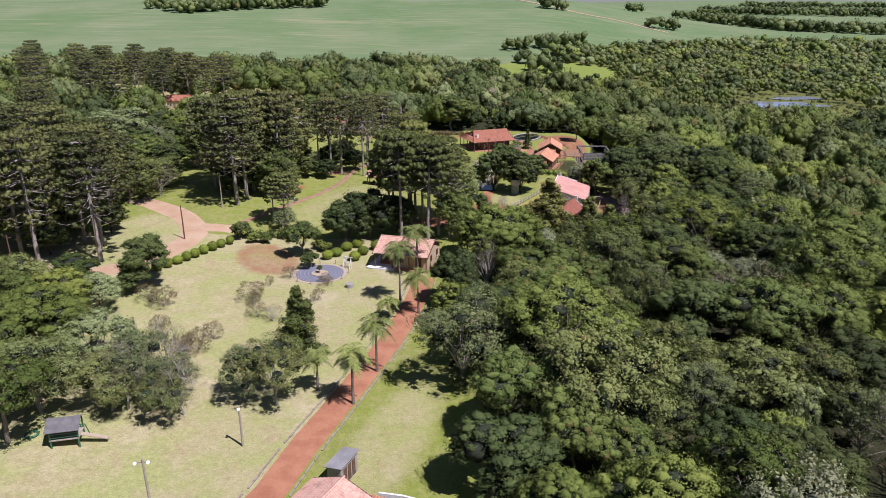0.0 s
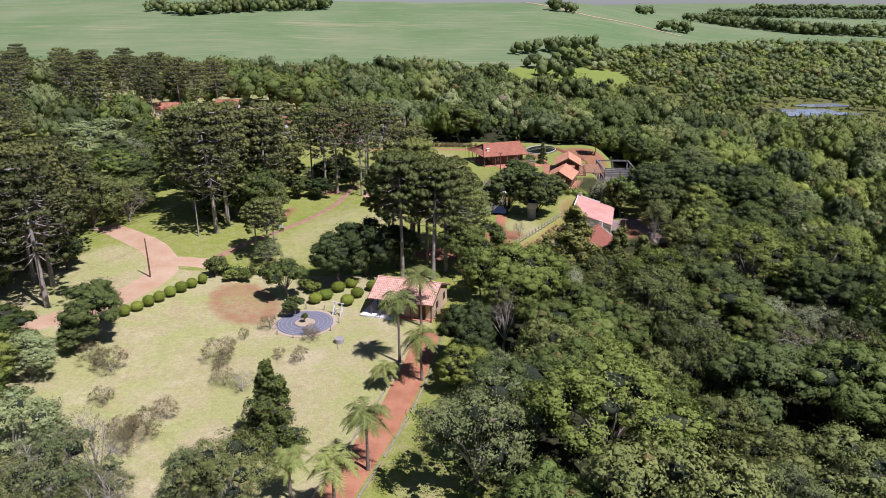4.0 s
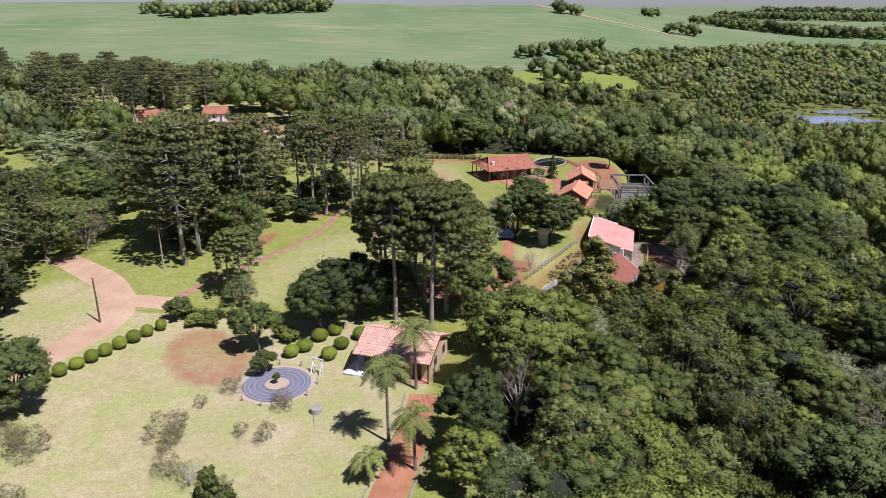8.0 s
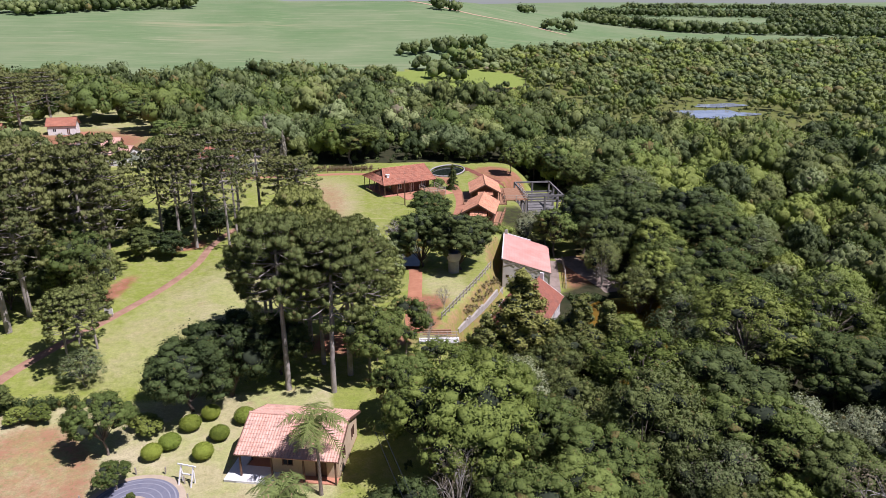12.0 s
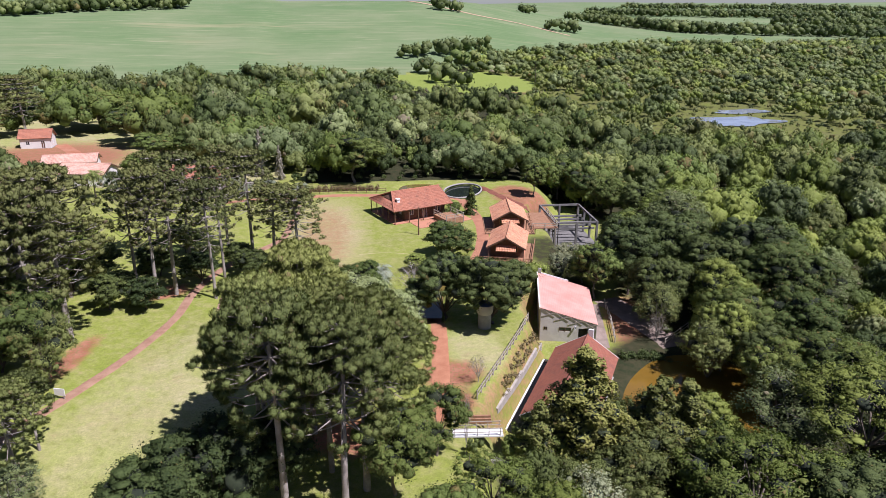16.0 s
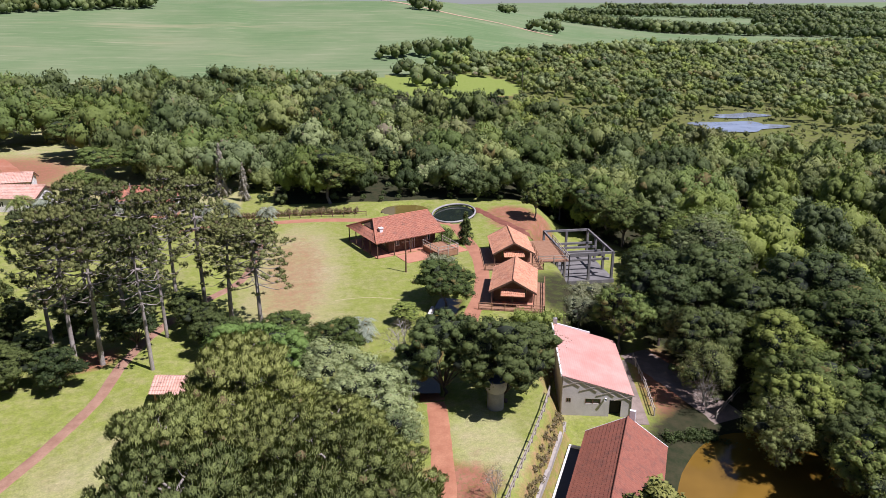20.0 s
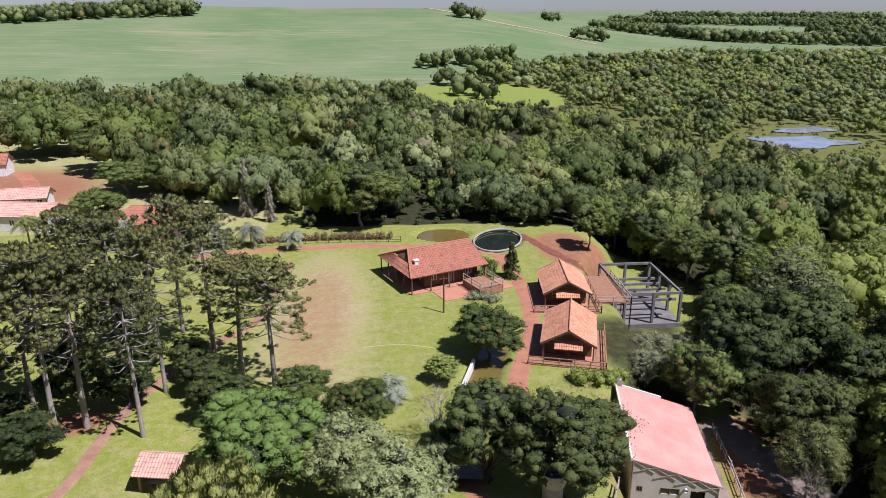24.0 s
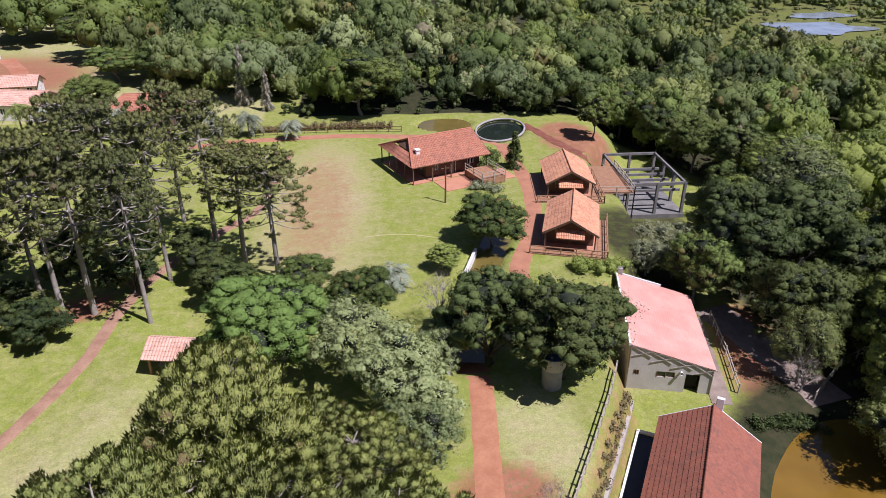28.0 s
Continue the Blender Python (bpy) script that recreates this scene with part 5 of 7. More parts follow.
mass("woodland_middle", scatter(-300, 330, 20, 430, 7.2, 6, band(165, 225)), mid_t, MASS_MATS, "rolling canopy of mixed green trees", HIGH)
mass("woodland_beyond", scatter(-300, 330, 20, 430, 7.2, 16, band(225, 330)), back_t, MASS_MATS, "wide canopy of mixed trees towards the fields", HIGH)
mass("woodland_far", scatter(-430, 760, 100, 980, 7.4, 7, band(330, 900)), far_t, MASS_MATS, "far dark woods up to the fields", lambda x, y: (2.5, 5) if oval(x, y, 76, 374, 40, 48) < 1 else (5, 8) if 10 < x < 150 and y < 480 else (4.5, 9) if x > 110 and y < 600 else (8, 13), 0.2, 1.3)


def grove(x0, x1, y0, y1, turn, gap, seed):
    return scatter(x0, x1, y0, y1, gap, seed, lambda x, y: oval(x, y, (x0 + x1) / 2, (y0 + y1) / 2, (x1 - x0) / 2, (y1 - y0) / 2, turn) < 1)


def belt(ax, ay, bx, by, half, gap, seed):
    """Trees that stand close together along a line."""
    lo, hi = (min(ax, bx) - half, max(ax, bx) + half), (min(ay, by) - half, max(ay, by) + half)
    return scatter(*lo, *hi, gap, seed, lambda x, y: near_line(x, y, ((ax, ay), (bx, by))) < half)


def far_spots():
    out = belt(-218, 680, -128, 716, 17, 8, 31) + [(-265, 690), (-258, 694), (-240, 676), (-110, 720)]
    out += [(66, 528), (74, 534), (83, 530), (92, 538), (102, 541), (112, 545), (58, 522), (60, 470), (66, 440), (72, 428), (115, 732), (130, 728), (252, 929), (257, 926), (262, 932), (218, 709), (239, 711), (234, 714)]
    for row in ((345, 965, 425, 835, 20, 10, 33), (425, 835, 620, 765, 26, 11, 34), (500, 1250, 775, 1140, 42, 13, 35), (620, 765, 950, 700, 34, 13, 36), (775, 1140, 1200, 960, 46, 15, 37), (640, 950, 900, 880, 24, 13, 40), (980, 1400, 1600, 1250, 50, 17, 38), (700, 1560, 1100, 1480, 40, 17, 39)):
        out += belt(*row)
    return out


mass("woodland_hills", far_spots(), far_t, (LEAF_DARK, LEAF_WOOD), "dark groves on the distant farmed hills", lambda x, y: (11, 18) if x > 300 else (10, 16), 0.24, 1.2)
mass("marsh_scrub", scatter(120, 260, 255, 420, 4.5, 9, lambda x, y: ((oval(x, y, 163, 304, 35, 46, 0) < 1) | (oval(x, y, 183, 350, 30, 16, 0) < 1)) & (oval(x, y, 165, 322, 20, 15, 0.1) > 1) & (oval(x, y, 183, 350, 17, 9, 0.05) > 1)), far_t, (LEAF_MARSH, LEAF_WOOD), "low yellow-green scrub round the lake", lambda x, y: (1.2, 2.6))
mass("undergrowth", scatter(-60, 70, 40, 258, 3.3, 10, lambda x, y: wooded(x, y) & (oval(x, y, 26, 138, 9, 12, radians(-32)) > 1)), back_t, (LEAF_DARK, LEAF_WOOD), "dark undergrowth below the wood's edge", lambda x, y: (1.0, 2.6))


# ---- buildings ----
def tile_slope(b, e0, e1, r1, r0, slot=0, column=0.26, course=0.42, relief=0.05, thick=0.1):
    """A roof slope from its eave (e0, e1) to its ridge (r0, r1): columns of rounded tiles in lapping courses."""
    e0, e1, r1, r0 = (Vector(p) for p in (e0, e1, r1, r0))
    nor = ((e1 - e0).cross(r0 - e0)).normalized()
    if nor.z < 0:
        nor = -nor
    width = max((e1 - e0).length, (r1 - r0).length)
    cols, rows = max(4, int(width / column)) * 4, max(2, int((((r0 + r1) - (e0 + e1)) / 2).length / course))
    wave = np.array([0.0, 0.72, 1.0, 0.72])
    vs, top = [], []
    for j in range(rows):
        for end in (0, 1):
            t = (j + end) / rows
            for i in range(cols + 1):
                u = i / cols
                p = (e0.lerp(e1, u)).lerp(r0.lerp(r1, u), t)
                vs.append(tuple(p + nor * (relief * wave[i % 4] + (0.035 if end == 0 else 0.0))))
    n = cols + 1
    f = [[k * n + i, k * n + i + 1, (k + 1) * n + i + 1, (k + 1) * n + i] for k in range(2 * rows - 1) for i in range(cols)]
    b.add(vs, f, slot)
    low = [tuple(p - nor * thick) for p in (e0, e1, r1, r0)]
    high = [tuple(p - nor * 0.005) for p in (e0, e1, r1, r0)]
    b.add(low + high, BOX_F, slot)


def opening_wall(b, length, height, thick, holes, slot=0):
    """An upright wall along x from 0 to length, with holes (x0, x1, z0, z1) that go right through it, in one skin."""
    xs = sorted({0.0, length, *(h[0] for h in holes), *(h[1] for h in holes)})
    zs = sorted({0.0, height, *(h[2] for h in holes), *(h[3] for h in holes)})
    nx, nz = len(xs), len(zs)
    solid = {(i, k) for i in range(nx - 1) for k in range(nz - 1) if not any(h[0] < (xs[i] + xs[i + 1]) / 2 < h[1] and h[2] < (zs[k] + zs[k + 1]) / 2 < h[3] for h in holes)}
    v = [(x, s * thick / 2, z) for s in (-1, 1) for z in zs for x in xs]
    n, f = nx * nz, []
    for i, k in solid:
        a, c, d, e = k * nx + i, k * nx + i + 1, (k + 1) * nx + i + 1, (k + 1) * nx + i
        f += [[a, c, d, e], [n + e, n + d, n + c, n + a]]
        for di, dk, p, q in ((0, -1, a, c), (1, 0, c, d), (0, 1, d, e), (-1, 0, e, a)):
            if (i + di, k + dk) not in solid:
                f.append([q, p, n + p, n + q])
    b.add(v, f, slot)


def window_part(parent, at, x0, x1, z0, z1, thick, frame_mat=WHITE_PAINT, door=False):
    b = Build()
    w = 0.07
    for p, q in (((x0 + w / 2, 0, z0), (x0 + w / 2, 0, z1)), ((x1 - w / 2, 0, z0), (x1 - w / 2, 0, z1)), ((x0, 0, z1 - w / 2), (x1, 0, z1 - w / 2)), ((x0, 0, z0 + w / 2), (x1, 0, z0 + w / 2)), (((x0 + x1) / 2, 0, z0), ((x0 + x1) / 2, 0, z1))):
        beam(b, p, q, w, thick + 0.06 if p[0] == q[0] else w)
    fr = part("door" if door else "window", b.mesh("window", frame_mat), parent, at=at)
    g = Build()
    box(g, x0 + w, -0.012, z0 + w, x1 - w, 0.012, z1 - w)
    part("panel" if door else "pane", g.mesh("pane", WOOD_DARK if door else GLASS), fr)


def house(name, x, y, turn, length, depth, z0, wall_h, ridge_h, label, tiles, wall_mat, eave=0.7, inset=(0, 0), porch=(0, 0, 0, 0), holes=True, ridge_mat=None, posts=WOOD_DARK, category="house", trim=None, frame_mat=WHITE_PAINT):
    """A tiled house: its ridge along x. inset: how far the ridge ends stand in (a hip). porch: the depth of open verandas at front, back, left, right, inside the roof."""
    top = thing(name, pose(x, y, z0, 0, 0, turn), label, category)
    hx, hy = length / 2, depth / 2
    front, back, left, right = porch
    wx0, wx1, wy0, wy1 = -hx + eave + left, hx - eave - right, -hy + eave + front, hy - eave - back
    th = 0.2
    sides = ((wx0, wy0, 0, wx1 - wx0), (wx1, wy0, 90, wy1 - wy0), (wx1, wy1, 180, wx1 - wx0), (wx0, wy1, 270, wy1 - wy0))
    slope = (ridge_h - wall_h) / hy
    for px, py, rz, ln in sides:
        n = int(ln // 2.6) if holes else 0
        cut = []
        for k in range(n):
            c = ln * (k + 0.5) / n
            is_door = k == n // 2 and rz == 0
            cut.append((c - 0.5, c + 0.5, 0.0 if is_door else 0.95, 2.05))
        b = Build()
        tall = wall_h + slope * eave - 0.12
        opening_wall(b, ln, tall, th, cut)
        m = pose(px, py, 0, 0, 0, rz)
        wall = part("wall", b.mesh("wall", wall_mat), top, at=m)
        for c0, c1, za, zb in cut:
            window_part(wall, None, c0, c1, za, zb, th, frame_mat, za == 0.0)
    ez, rz_ = wall_h, ridge_h
    li, ri = inset
    a0, a1, a2, a3 = (-hx, -hy, ez), (hx, -hy, ez), (hx, hy, ez), (-hx, hy, ez)
    rl, rr = (-hx + li, 0, rz_), (hx - ri, 0, rz_)
    sl = Build()
    tile_slope(sl, a0, a1, rr, rl)
    part("roof", sl.mesh("roof", tiles), top)
    sl = Build()
    tile_slope(sl, a2, a3, rl, rr)
    part("roof", sl.mesh("roof", tiles), top)
    for side, i, e0, e1 in ((-1, li, a3, a0), (1, ri, a1, a2)):
        if i > 0:
            t = 0.5
            peak = (-hx + i, 0, rz_) if side < 0 else (hx - i, 0, rz_)
            r1 = tuple(Vector(e1).lerp(Vector(peak), t))
            r0 = tuple(Vector(e0).lerp(Vector(peak), t))
            sl = Build()
            tile_slope(sl, e0, e1, r1, r0)
            part("roof", sl.mesh("roof", tiles), top)
            g = Build()
            back_off = Vector((0.25 * -side, 0, 0))
            g.add([tuple(Vector(p) + back_off) for p in (r0, r1, peak)], [[0, 1, 2]])
            part("gable", g.mesh("gable", WOOD_DARK), top, "dark timber gable")
        else:
            g = Build()
            gx = (wx0 if side < 0 else wx1)
            zt = wall_h + slope * eave - 0.15
            g.add([(gx - 0.1, wy0, zt), (gx - 0.1, wy1, zt), (gx - 0.1, 0, ridge_h - 0.16), (gx + 0.1, wy0, zt), (gx + 0.1, wy1, zt), (gx + 0.1, 0, ridge_h - 0.16)], [[0, 2, 1], [3, 4, 5]])
            g.add([(gx - 0.1, wy0, zt), (gx + 0.1, wy0, zt), (gx + 0.1, 0, ridge_h - 0.16), (gx - 0.1, 0, ridge_h - 0.16), (gx - 0.1, wy1, zt), (gx + 0.1, wy1, zt)], [[0, 1, 2, 3], [3, 2, 5, 4]])
            part("gable", g.mesh("gable", wall_mat), top)
            v = Build()
            for a, q in ((Vector((side * hx, -hy, ez)), Vector((side * hx, 0, rz_))), (Vector((side * hx, hy, ez)), Vector((side * hx, 0, rz_)))):
                beam(v, a + Vector((0, 0, -0.08)), q + Vector((0, 0, -0.08)), 0.08, 0.24)
            part("bargeboard", v.mesh("bargeboard", trim or WOOD_DARK), top)
    cap = Build()
    n = max(2, int((Vector(rr) - Vector(rl)).length / 0.4))
    for k in range(n):
        p, q = Vector(rl).lerp(Vector(rr), k / n), Vector(rl).lerp(Vector(rr), (k + 1.12) / n)
        tube(cap, [tuple(p + Vector((0, 0, 0.03))), tuple(q + Vector((0, 0, 0.06)))], [0.13, 0.11], 6)
    part("ridge_cap", cap.mesh("ridge_cap", ridge_mat or tiles, shade=True), top)
    for i_ in (0, 1):
        i = inset[i_]
        if i > 0:
            s = -1 if i_ == 0 else 1
            for yy in (-hy, hy):
                c = Build()
                tube(c, [(s * hx, yy, ez + 0.06), (s * (hx - i), 0, rz_ + 0.06)], [0.11, 0.11], 6)
                part("hip_cap", c.mesh("hip_cap", ridge_mat or tiles, shade=True), top)
    fl = Build()
    box(fl, -hx + 0.3, -hy + 0.3, -0.7, hx - 0.3, hy - 0.3, 0.04, 0, 0.05)
    part("floor_slab", fl.mesh("floor_slab", TERRACOTTA if any(porch) else CONCRETE), top)
    if any(porch):
        pb = Build()
        box(pb, -0.075, -0.075, 0, 0.075, 0.075, wall_h - 0.05, 0, 0.015)
        pm = pb.mesh("post", posts)
        spots = set()
        nx_, ny_ = max(2, int(length / 2.6)), max(2, int(depth / 2.6))
        for k in range(nx_ + 1):
            px = -hx + 0.35 + (length - 0.7) * k / nx_
            if front: spots.add((round(px, 2), round(-hy + 0.35, 2)))
            if back: spots.add((round(px, 2), round(hy - 0.35, 2)))
        for k in range(ny_ + 1):
            py = -hy + 0.35 + (depth - 0.7) * k / ny_
            if left: spots.add((round(-hx + 0.35, 2), round(py, 2)))
            if right: spots.add((round(hx - 0.35, 2), round(py, 2)))
        for px, py in sorted(spots):
            part("post", pm, top, at=pose(px, py, 0))
    return top


main = house("farmhouse", 15.7, 202.1, 20, 12.9, 11.4, 0.05, 2.6, 4.95, "long farmhouse with a weathered red tile roof and a veranda", TILE_RED, WOOD_DARK, 0.5, (2.3, 0), (1.4, 0.3, 2.6, 0.4))
ch = Build()
box(ch, -0.28, -0.28, 0, 0.28, 0.28, 0.95, 0, 0.04)
box(ch, -0.38, -0.38, 0.95, 0.38, 0.38, 1.08, 0, 0.04)
part("chimney", ch.mesh("chimney", WHITE_PAINT), main, "small white chimney", pose(-4.3, -3.1, 3.25))
pt = Build()
box(pt, -3, -4.0, 0.03, 8.5, 0, 0.1, 0, 0.1)
terrace = tagged(new("terrace", pt.mesh("terrace", TERRACOTTA)), "terracotta paved terrace in front of the farmhouse", "terrace", kind="structure")
terrace.matrix_basis = pose(15.7, 202.1, -0.02, 0, 0, 20) @ pose(0, -5.7, 0)


def cabin(x, y, turn, length, width, z0, label):
    """A timber cabin on posts; its ridge points at the lane, with a small porch roof on the gable."""
    top = house("cabin", x, y, turn, length, width, z0, 2.1, 3.9, label, TILE_ORANGE, WOOD_DARK, 0.6, (0, 0), (0, 0, 1.2, 0.2), category="cabin", frame_mat=WOOD_WARM)
    p = Build()
    hx = length / 2
    tile_slope(p, (-hx - 0.5, 1.6, 1.75), (-hx - 0.5, -1.6, 1.75), (-hx + 0.75, -1.6, 2.35), (-hx + 0.75, 1.6, 2.35))
    part("porch_roof", p.mesh("porch_roof", TILE_ORANGE), top, "small tiled porch roof")
    wide = (width + 2.4) / 16
    d = Build()
    box(d, -hx - 1.3, 0, -0.06, hx, wide - 0.02, 0.03)
    board = d.mesh("deck_board", WOOD_WARM)
    for k in range(16):
        part("deck_board", board, top, at=pose(0, -width / 2 - 1.1 + k * wide, 0))
    yr, xl = -width / 2 - 1.1, -hx - 1.25
    rails = (((xl, yr, 0.95), (xl, width / 2 + 1.2, 0.95)), ((xl, yr, 0.5), (xl, width / 2 + 1.2, 0.5)), ((xl, yr, 0.95), (hx, yr, 0.95)), ((xl, yr, 0.5), (hx, yr, 0.5)))
    for a, q in rails:
        r_ = Build()
        beam(r_, a, q, 0.09)
        part("rail", r_.mesh("rail", WOOD_WARM), top)
    post = Build()
    box(post, -0.06, -0.06, -3.0, 0.06, 0.06, 1.0, 0, 0.01)
    pm = post.mesh("rail_post", WOOD_WARM)
    for k in range(6):
        part("rail_post", pm, top, at=pose(xl, yr + (width + 2.3) * k / 5, 0))
        part("rail_post", pm, top, at=pose(xl + (hx - xl) * k / 5, yr, 0))
    return top


cabin(28.8, 176.6, 70, 9.3, 6.4, 0.1, "timber cabin with an orange tile roof beside the red walkway")
cabin(32.8, 191.2, 80, 8.9, 6.6, 0.1, "timber cabin with an orange tile roof next to the concrete frame")

# barn by the pond
barn = house("barn", 26.1, 137.6, 58, 17.0, 8.0, -5.2, 2.6, 5.15, "long low barn with a dark red tile roof beside the pond", TILE_DARK, PLASTER_GREY, 0.5, category="barn", trim=WHITE_PAINT)
bch = Build()
box(bch, -0.16, -0.3, 0, 0.16, 0.3, 1.2, 0, 0.03)
part("chimney", bch.mesh("chimney", WHITE_PAINT), barn, "thin white chimney slab", pose(8.62, -0.4, 4.7))
lin = Build()
box(lin, -8.4, 4.0, -0.1, 8.4, 5.4, 0.3)
long_pool = tagged(new("long_pool", lin.mesh("long_pool", BLACK_LINER)), "long narrow dark pool lined in black beside the barn", "pool", kind="structure")
long_pool.matrix_basis = pose(26.1, 137.6, -5.2, 0, 0, 58)
edge = Build()
box(edge, -8.5, 5.4, -0.1, 8.5, 5.6, 0.5, 0, 0.04)
box(edge, 8.4, 3.9, -0.1, 8.7, 5.6, 0.5, 0, 0.04)
pool_wall = tagged(new("pool_wall", edge.mesh("pool_wall", PLASTER)), "pale rim wall of the long dark pool", "wall", kind="structure")
pool_wall.matrix_basis = pose(26.1, 137.6, -5.2, 0, 0, 58)


def pink_hall():
    top = thing("hall", pose(32.95, 159.4, -5.2, 0, 0, -16), "plain hall with a faded pink sheet roof and timber cross bracing", "hall")
    hx, hy = 3.85, 6.6
    zw, ze = 5.05, 2.9
    roof = Build()
    n = 60
    xs = np.linspace(-hx - 0.15, hx + 0.2, n)
    ys = np.linspace(-hy - 0.2, hy, 12)
    v = [(x, y, zw + (ze - zw) * (x + hx) / (2 * hx) + (0.012 if i % 2 else 0.0)) for y in ys for i, x in enumerate(xs)]
    roof.add(v, [[j * n + i, j * n + i + 1, (j + 1) * n + i + 1, (j + 1) * n + i] for j in range(11) for i in range(n - 1)])
    roof.add([(x, y, z - 0.06) for x, y, z in v], [[j * n + i, (j + 1) * n + i, (j + 1) * n + i + 1, j * n + i + 1] for j in range(11) for i in range(n - 1)])
    part("roof", roof.mesh("roof", SHEET_PINK), top)
    for nm, (xa, ya, xb, yb) in (("west", (-hx, -hy, -hx, hy)), ("east", (hx, -hy, hx, hy)), ("north", (-hx, hy, hx, hy))):
        w = Build()
        if xa == xb:
            box(w, xa - 0.1, ya, 0, xa + 0.1, yb, (zw if xa < 0 else ze) - 0.08)
        else:
            w.add([(xa, ya - 0.1, 0), (xb, ya - 0.1, 0), (xb, ya - 0.1, ze - 0.1), (xa, ya - 0.1, zw - 0.1), (xa, ya + 0.1, 0), (xb, ya + 0.1, 0), (xb, ya + 0.1, ze - 0.1), (xa, ya + 0.1, zw - 0.1)], [[0, 1, 2, 3], [7, 6, 5, 4], [3, 2, 6, 7], [0, 4, 5, 1], [1, 5, 6, 2], [0, 3, 7, 4]])
        part("wall", w.mesh("wall", PLASTER_GREY), top)
    w = Build()
    opening_wall(w, 2 * hx, ze - 0.35, 0.2, [(0.5, 1.0, 1.7, 2.2), (2.6, 4.3, 1.6, 2.2), (5.3, 6.6, 0, 2.1)])
    w.add([(0, -0.1, ze - 0.35), (2 * hx, -0.1, ze - 0.35), (2 * hx, -0.1, ze - 0.1), (0, -0.1, zw - 0.1), (0, 0.1, ze - 0.35), (2 * hx, 0.1, ze - 0.35), (2 * hx, 0.1, ze - 0.1), (0, 0.1, zw - 0.1)], [[0, 1, 2, 3], [7, 6, 5, 4], [3, 2, 6, 7]])
    front = part("wall", w.mesh("wall", PLASTER_GREY), top, at=pose(-hx, -hy, 0))
    window_part(front, None, 0.5, 1.0, 1.7, 2.2, 0.2, WOOD_DARK)
    window_part(front, None, 2.6, 4.3, 1.6, 2.2, 0.2, WOOD_DARK)
    # near-black sheet set back in the doorway: the unlit inside painted as colour
    d = Build()
    box(d, 5.5, 0.6, 0, 6.6, 0.66, 2.05)
    part("door", d.mesh("door", DARK_INSIDE), front)
    lp = Build()
    tube(lp, [(0, -0.5, 0), (0, -0.15, 0)], [0.16, 0.1], 10)
    part("wall_lamp", lp.mesh("wall_lamp", WHITE_PAINT), front, "round white wall lamp", pose(4.8, 0, 2.35))
    brace = []
    step = 2 * hx / 4
    for k in range(4):
        x0, x1 = -hx + k * step, -hx + (k + 1) * step
        z0_, z1_ = zw + (ze - zw) * k / 4 - 0.15, zw + (ze - zw) * (k + 1) / 4 - 0.15
        lo = z1_ - 0.62
        brace += [((x0, z0_), (x1, lo)), ((x0, lo), (x1, z1_))] if k % 2 == 0 else [((x0, z0_), (x1, lo - 0.05)), ((x0, lo), (x1, z1_))]
    brace += [((-hx, zw - 0.12), (hx + 0.3, ze - 0.16)), ((-hx, 0), (-hx, zw - 0.1)), ((hx, 0), (hx, ze - 0.1))]
    for (xa, za), (xb, zb) in brace:
        q = Build()
        beam(q, (xa, -hy - 0.16, za), (xb, -hy - 0.16, zb), 0.06, 0.085)
        part("timber_brace", q.mesh("timber_brace", WOOD_GREY), top)
    rim_ = Build()
    beam(rim_, (-hx - 0.2, -hy - 0.2, zw + 0.05), (-hx - 0.2, hy, zw + 0.05), 0.16, 0.3)
    part("parapet", rim_.mesh("parapet", WHITE_PAINT), top)
    rim_ = Build()
    beam(rim_, (-hx - 0.2, hy + 0.05, zw + 0.05), (0.8, hy + 0.05, zw + 0.05 + (ze - zw) * 0.6), 0.16, 0.3)
    part("parapet", rim_.mesh("parapet", WHITE_PAINT), top)
    c = Build()
    box(c, -hx - 0.1, hy - 0.1, zw - 0.3, -hx + 0.45, hy + 0.45, zw + 0.65, 0, 0.04)
    part("chimney", c.mesh("chimney", CONCRETE), top)
    pad = Build()
    box(pad, hx, -hy - 1.5, -0.3, hx + 1.9, hy, 0.05, 0, 0.1)
    part("yard_slab", pad.mesh("yard_slab", EARTH), top)
    return top


pink_hall()


def rail_fence(name, line, label, mat=WOOD_GREY, gap=1.8, high=1.1, rails=(0.45, 0.95), sag=0.0):
    """Posts and rails along a line, each a part."""
    top = thing(name, pose(*line[0], land_z(*line[0])), label, "fence")
    inv = top.matrix_basis.inverted()
    pb = Build()
    box(pb, -0.06, -0.06, -0.5, 0.06, 0.06, high, 0, 0.015)
    pm = pb.mesh("post", mat)
    last = None
    for p, q in zip(line[:-1], line[1:]):
        ln = math.hypot(q[0] - p[0], q[1] - p[1])
        n = max(1, int(ln / gap))
        for k in range(n + 1):
            x, y = p[0] + (q[0] - p[0]) * k / n, p[1] + (q[1] - p[1]) * k / n
            z = land_z(x, y)
            if last is None or math.hypot(last[0] - x, last[1] - y) > 0.3:
                part("post", pm, top, at=inv @ pose(x, y, z, rng.uniform(-2, 2), rng.uniform(-2, 2), rng.uniform(0, 20)))
                if last is not None:
                    for r_ in rails:
                        b = Build()
                        beam(b, inv @ Vector((*last[:2], last[2] + r_)), inv @ Vector((x, y, z + r_)), 0.08)
                        part("rail", b.mesh("rail", mat), top)
                last = (x, y, z)
    return top


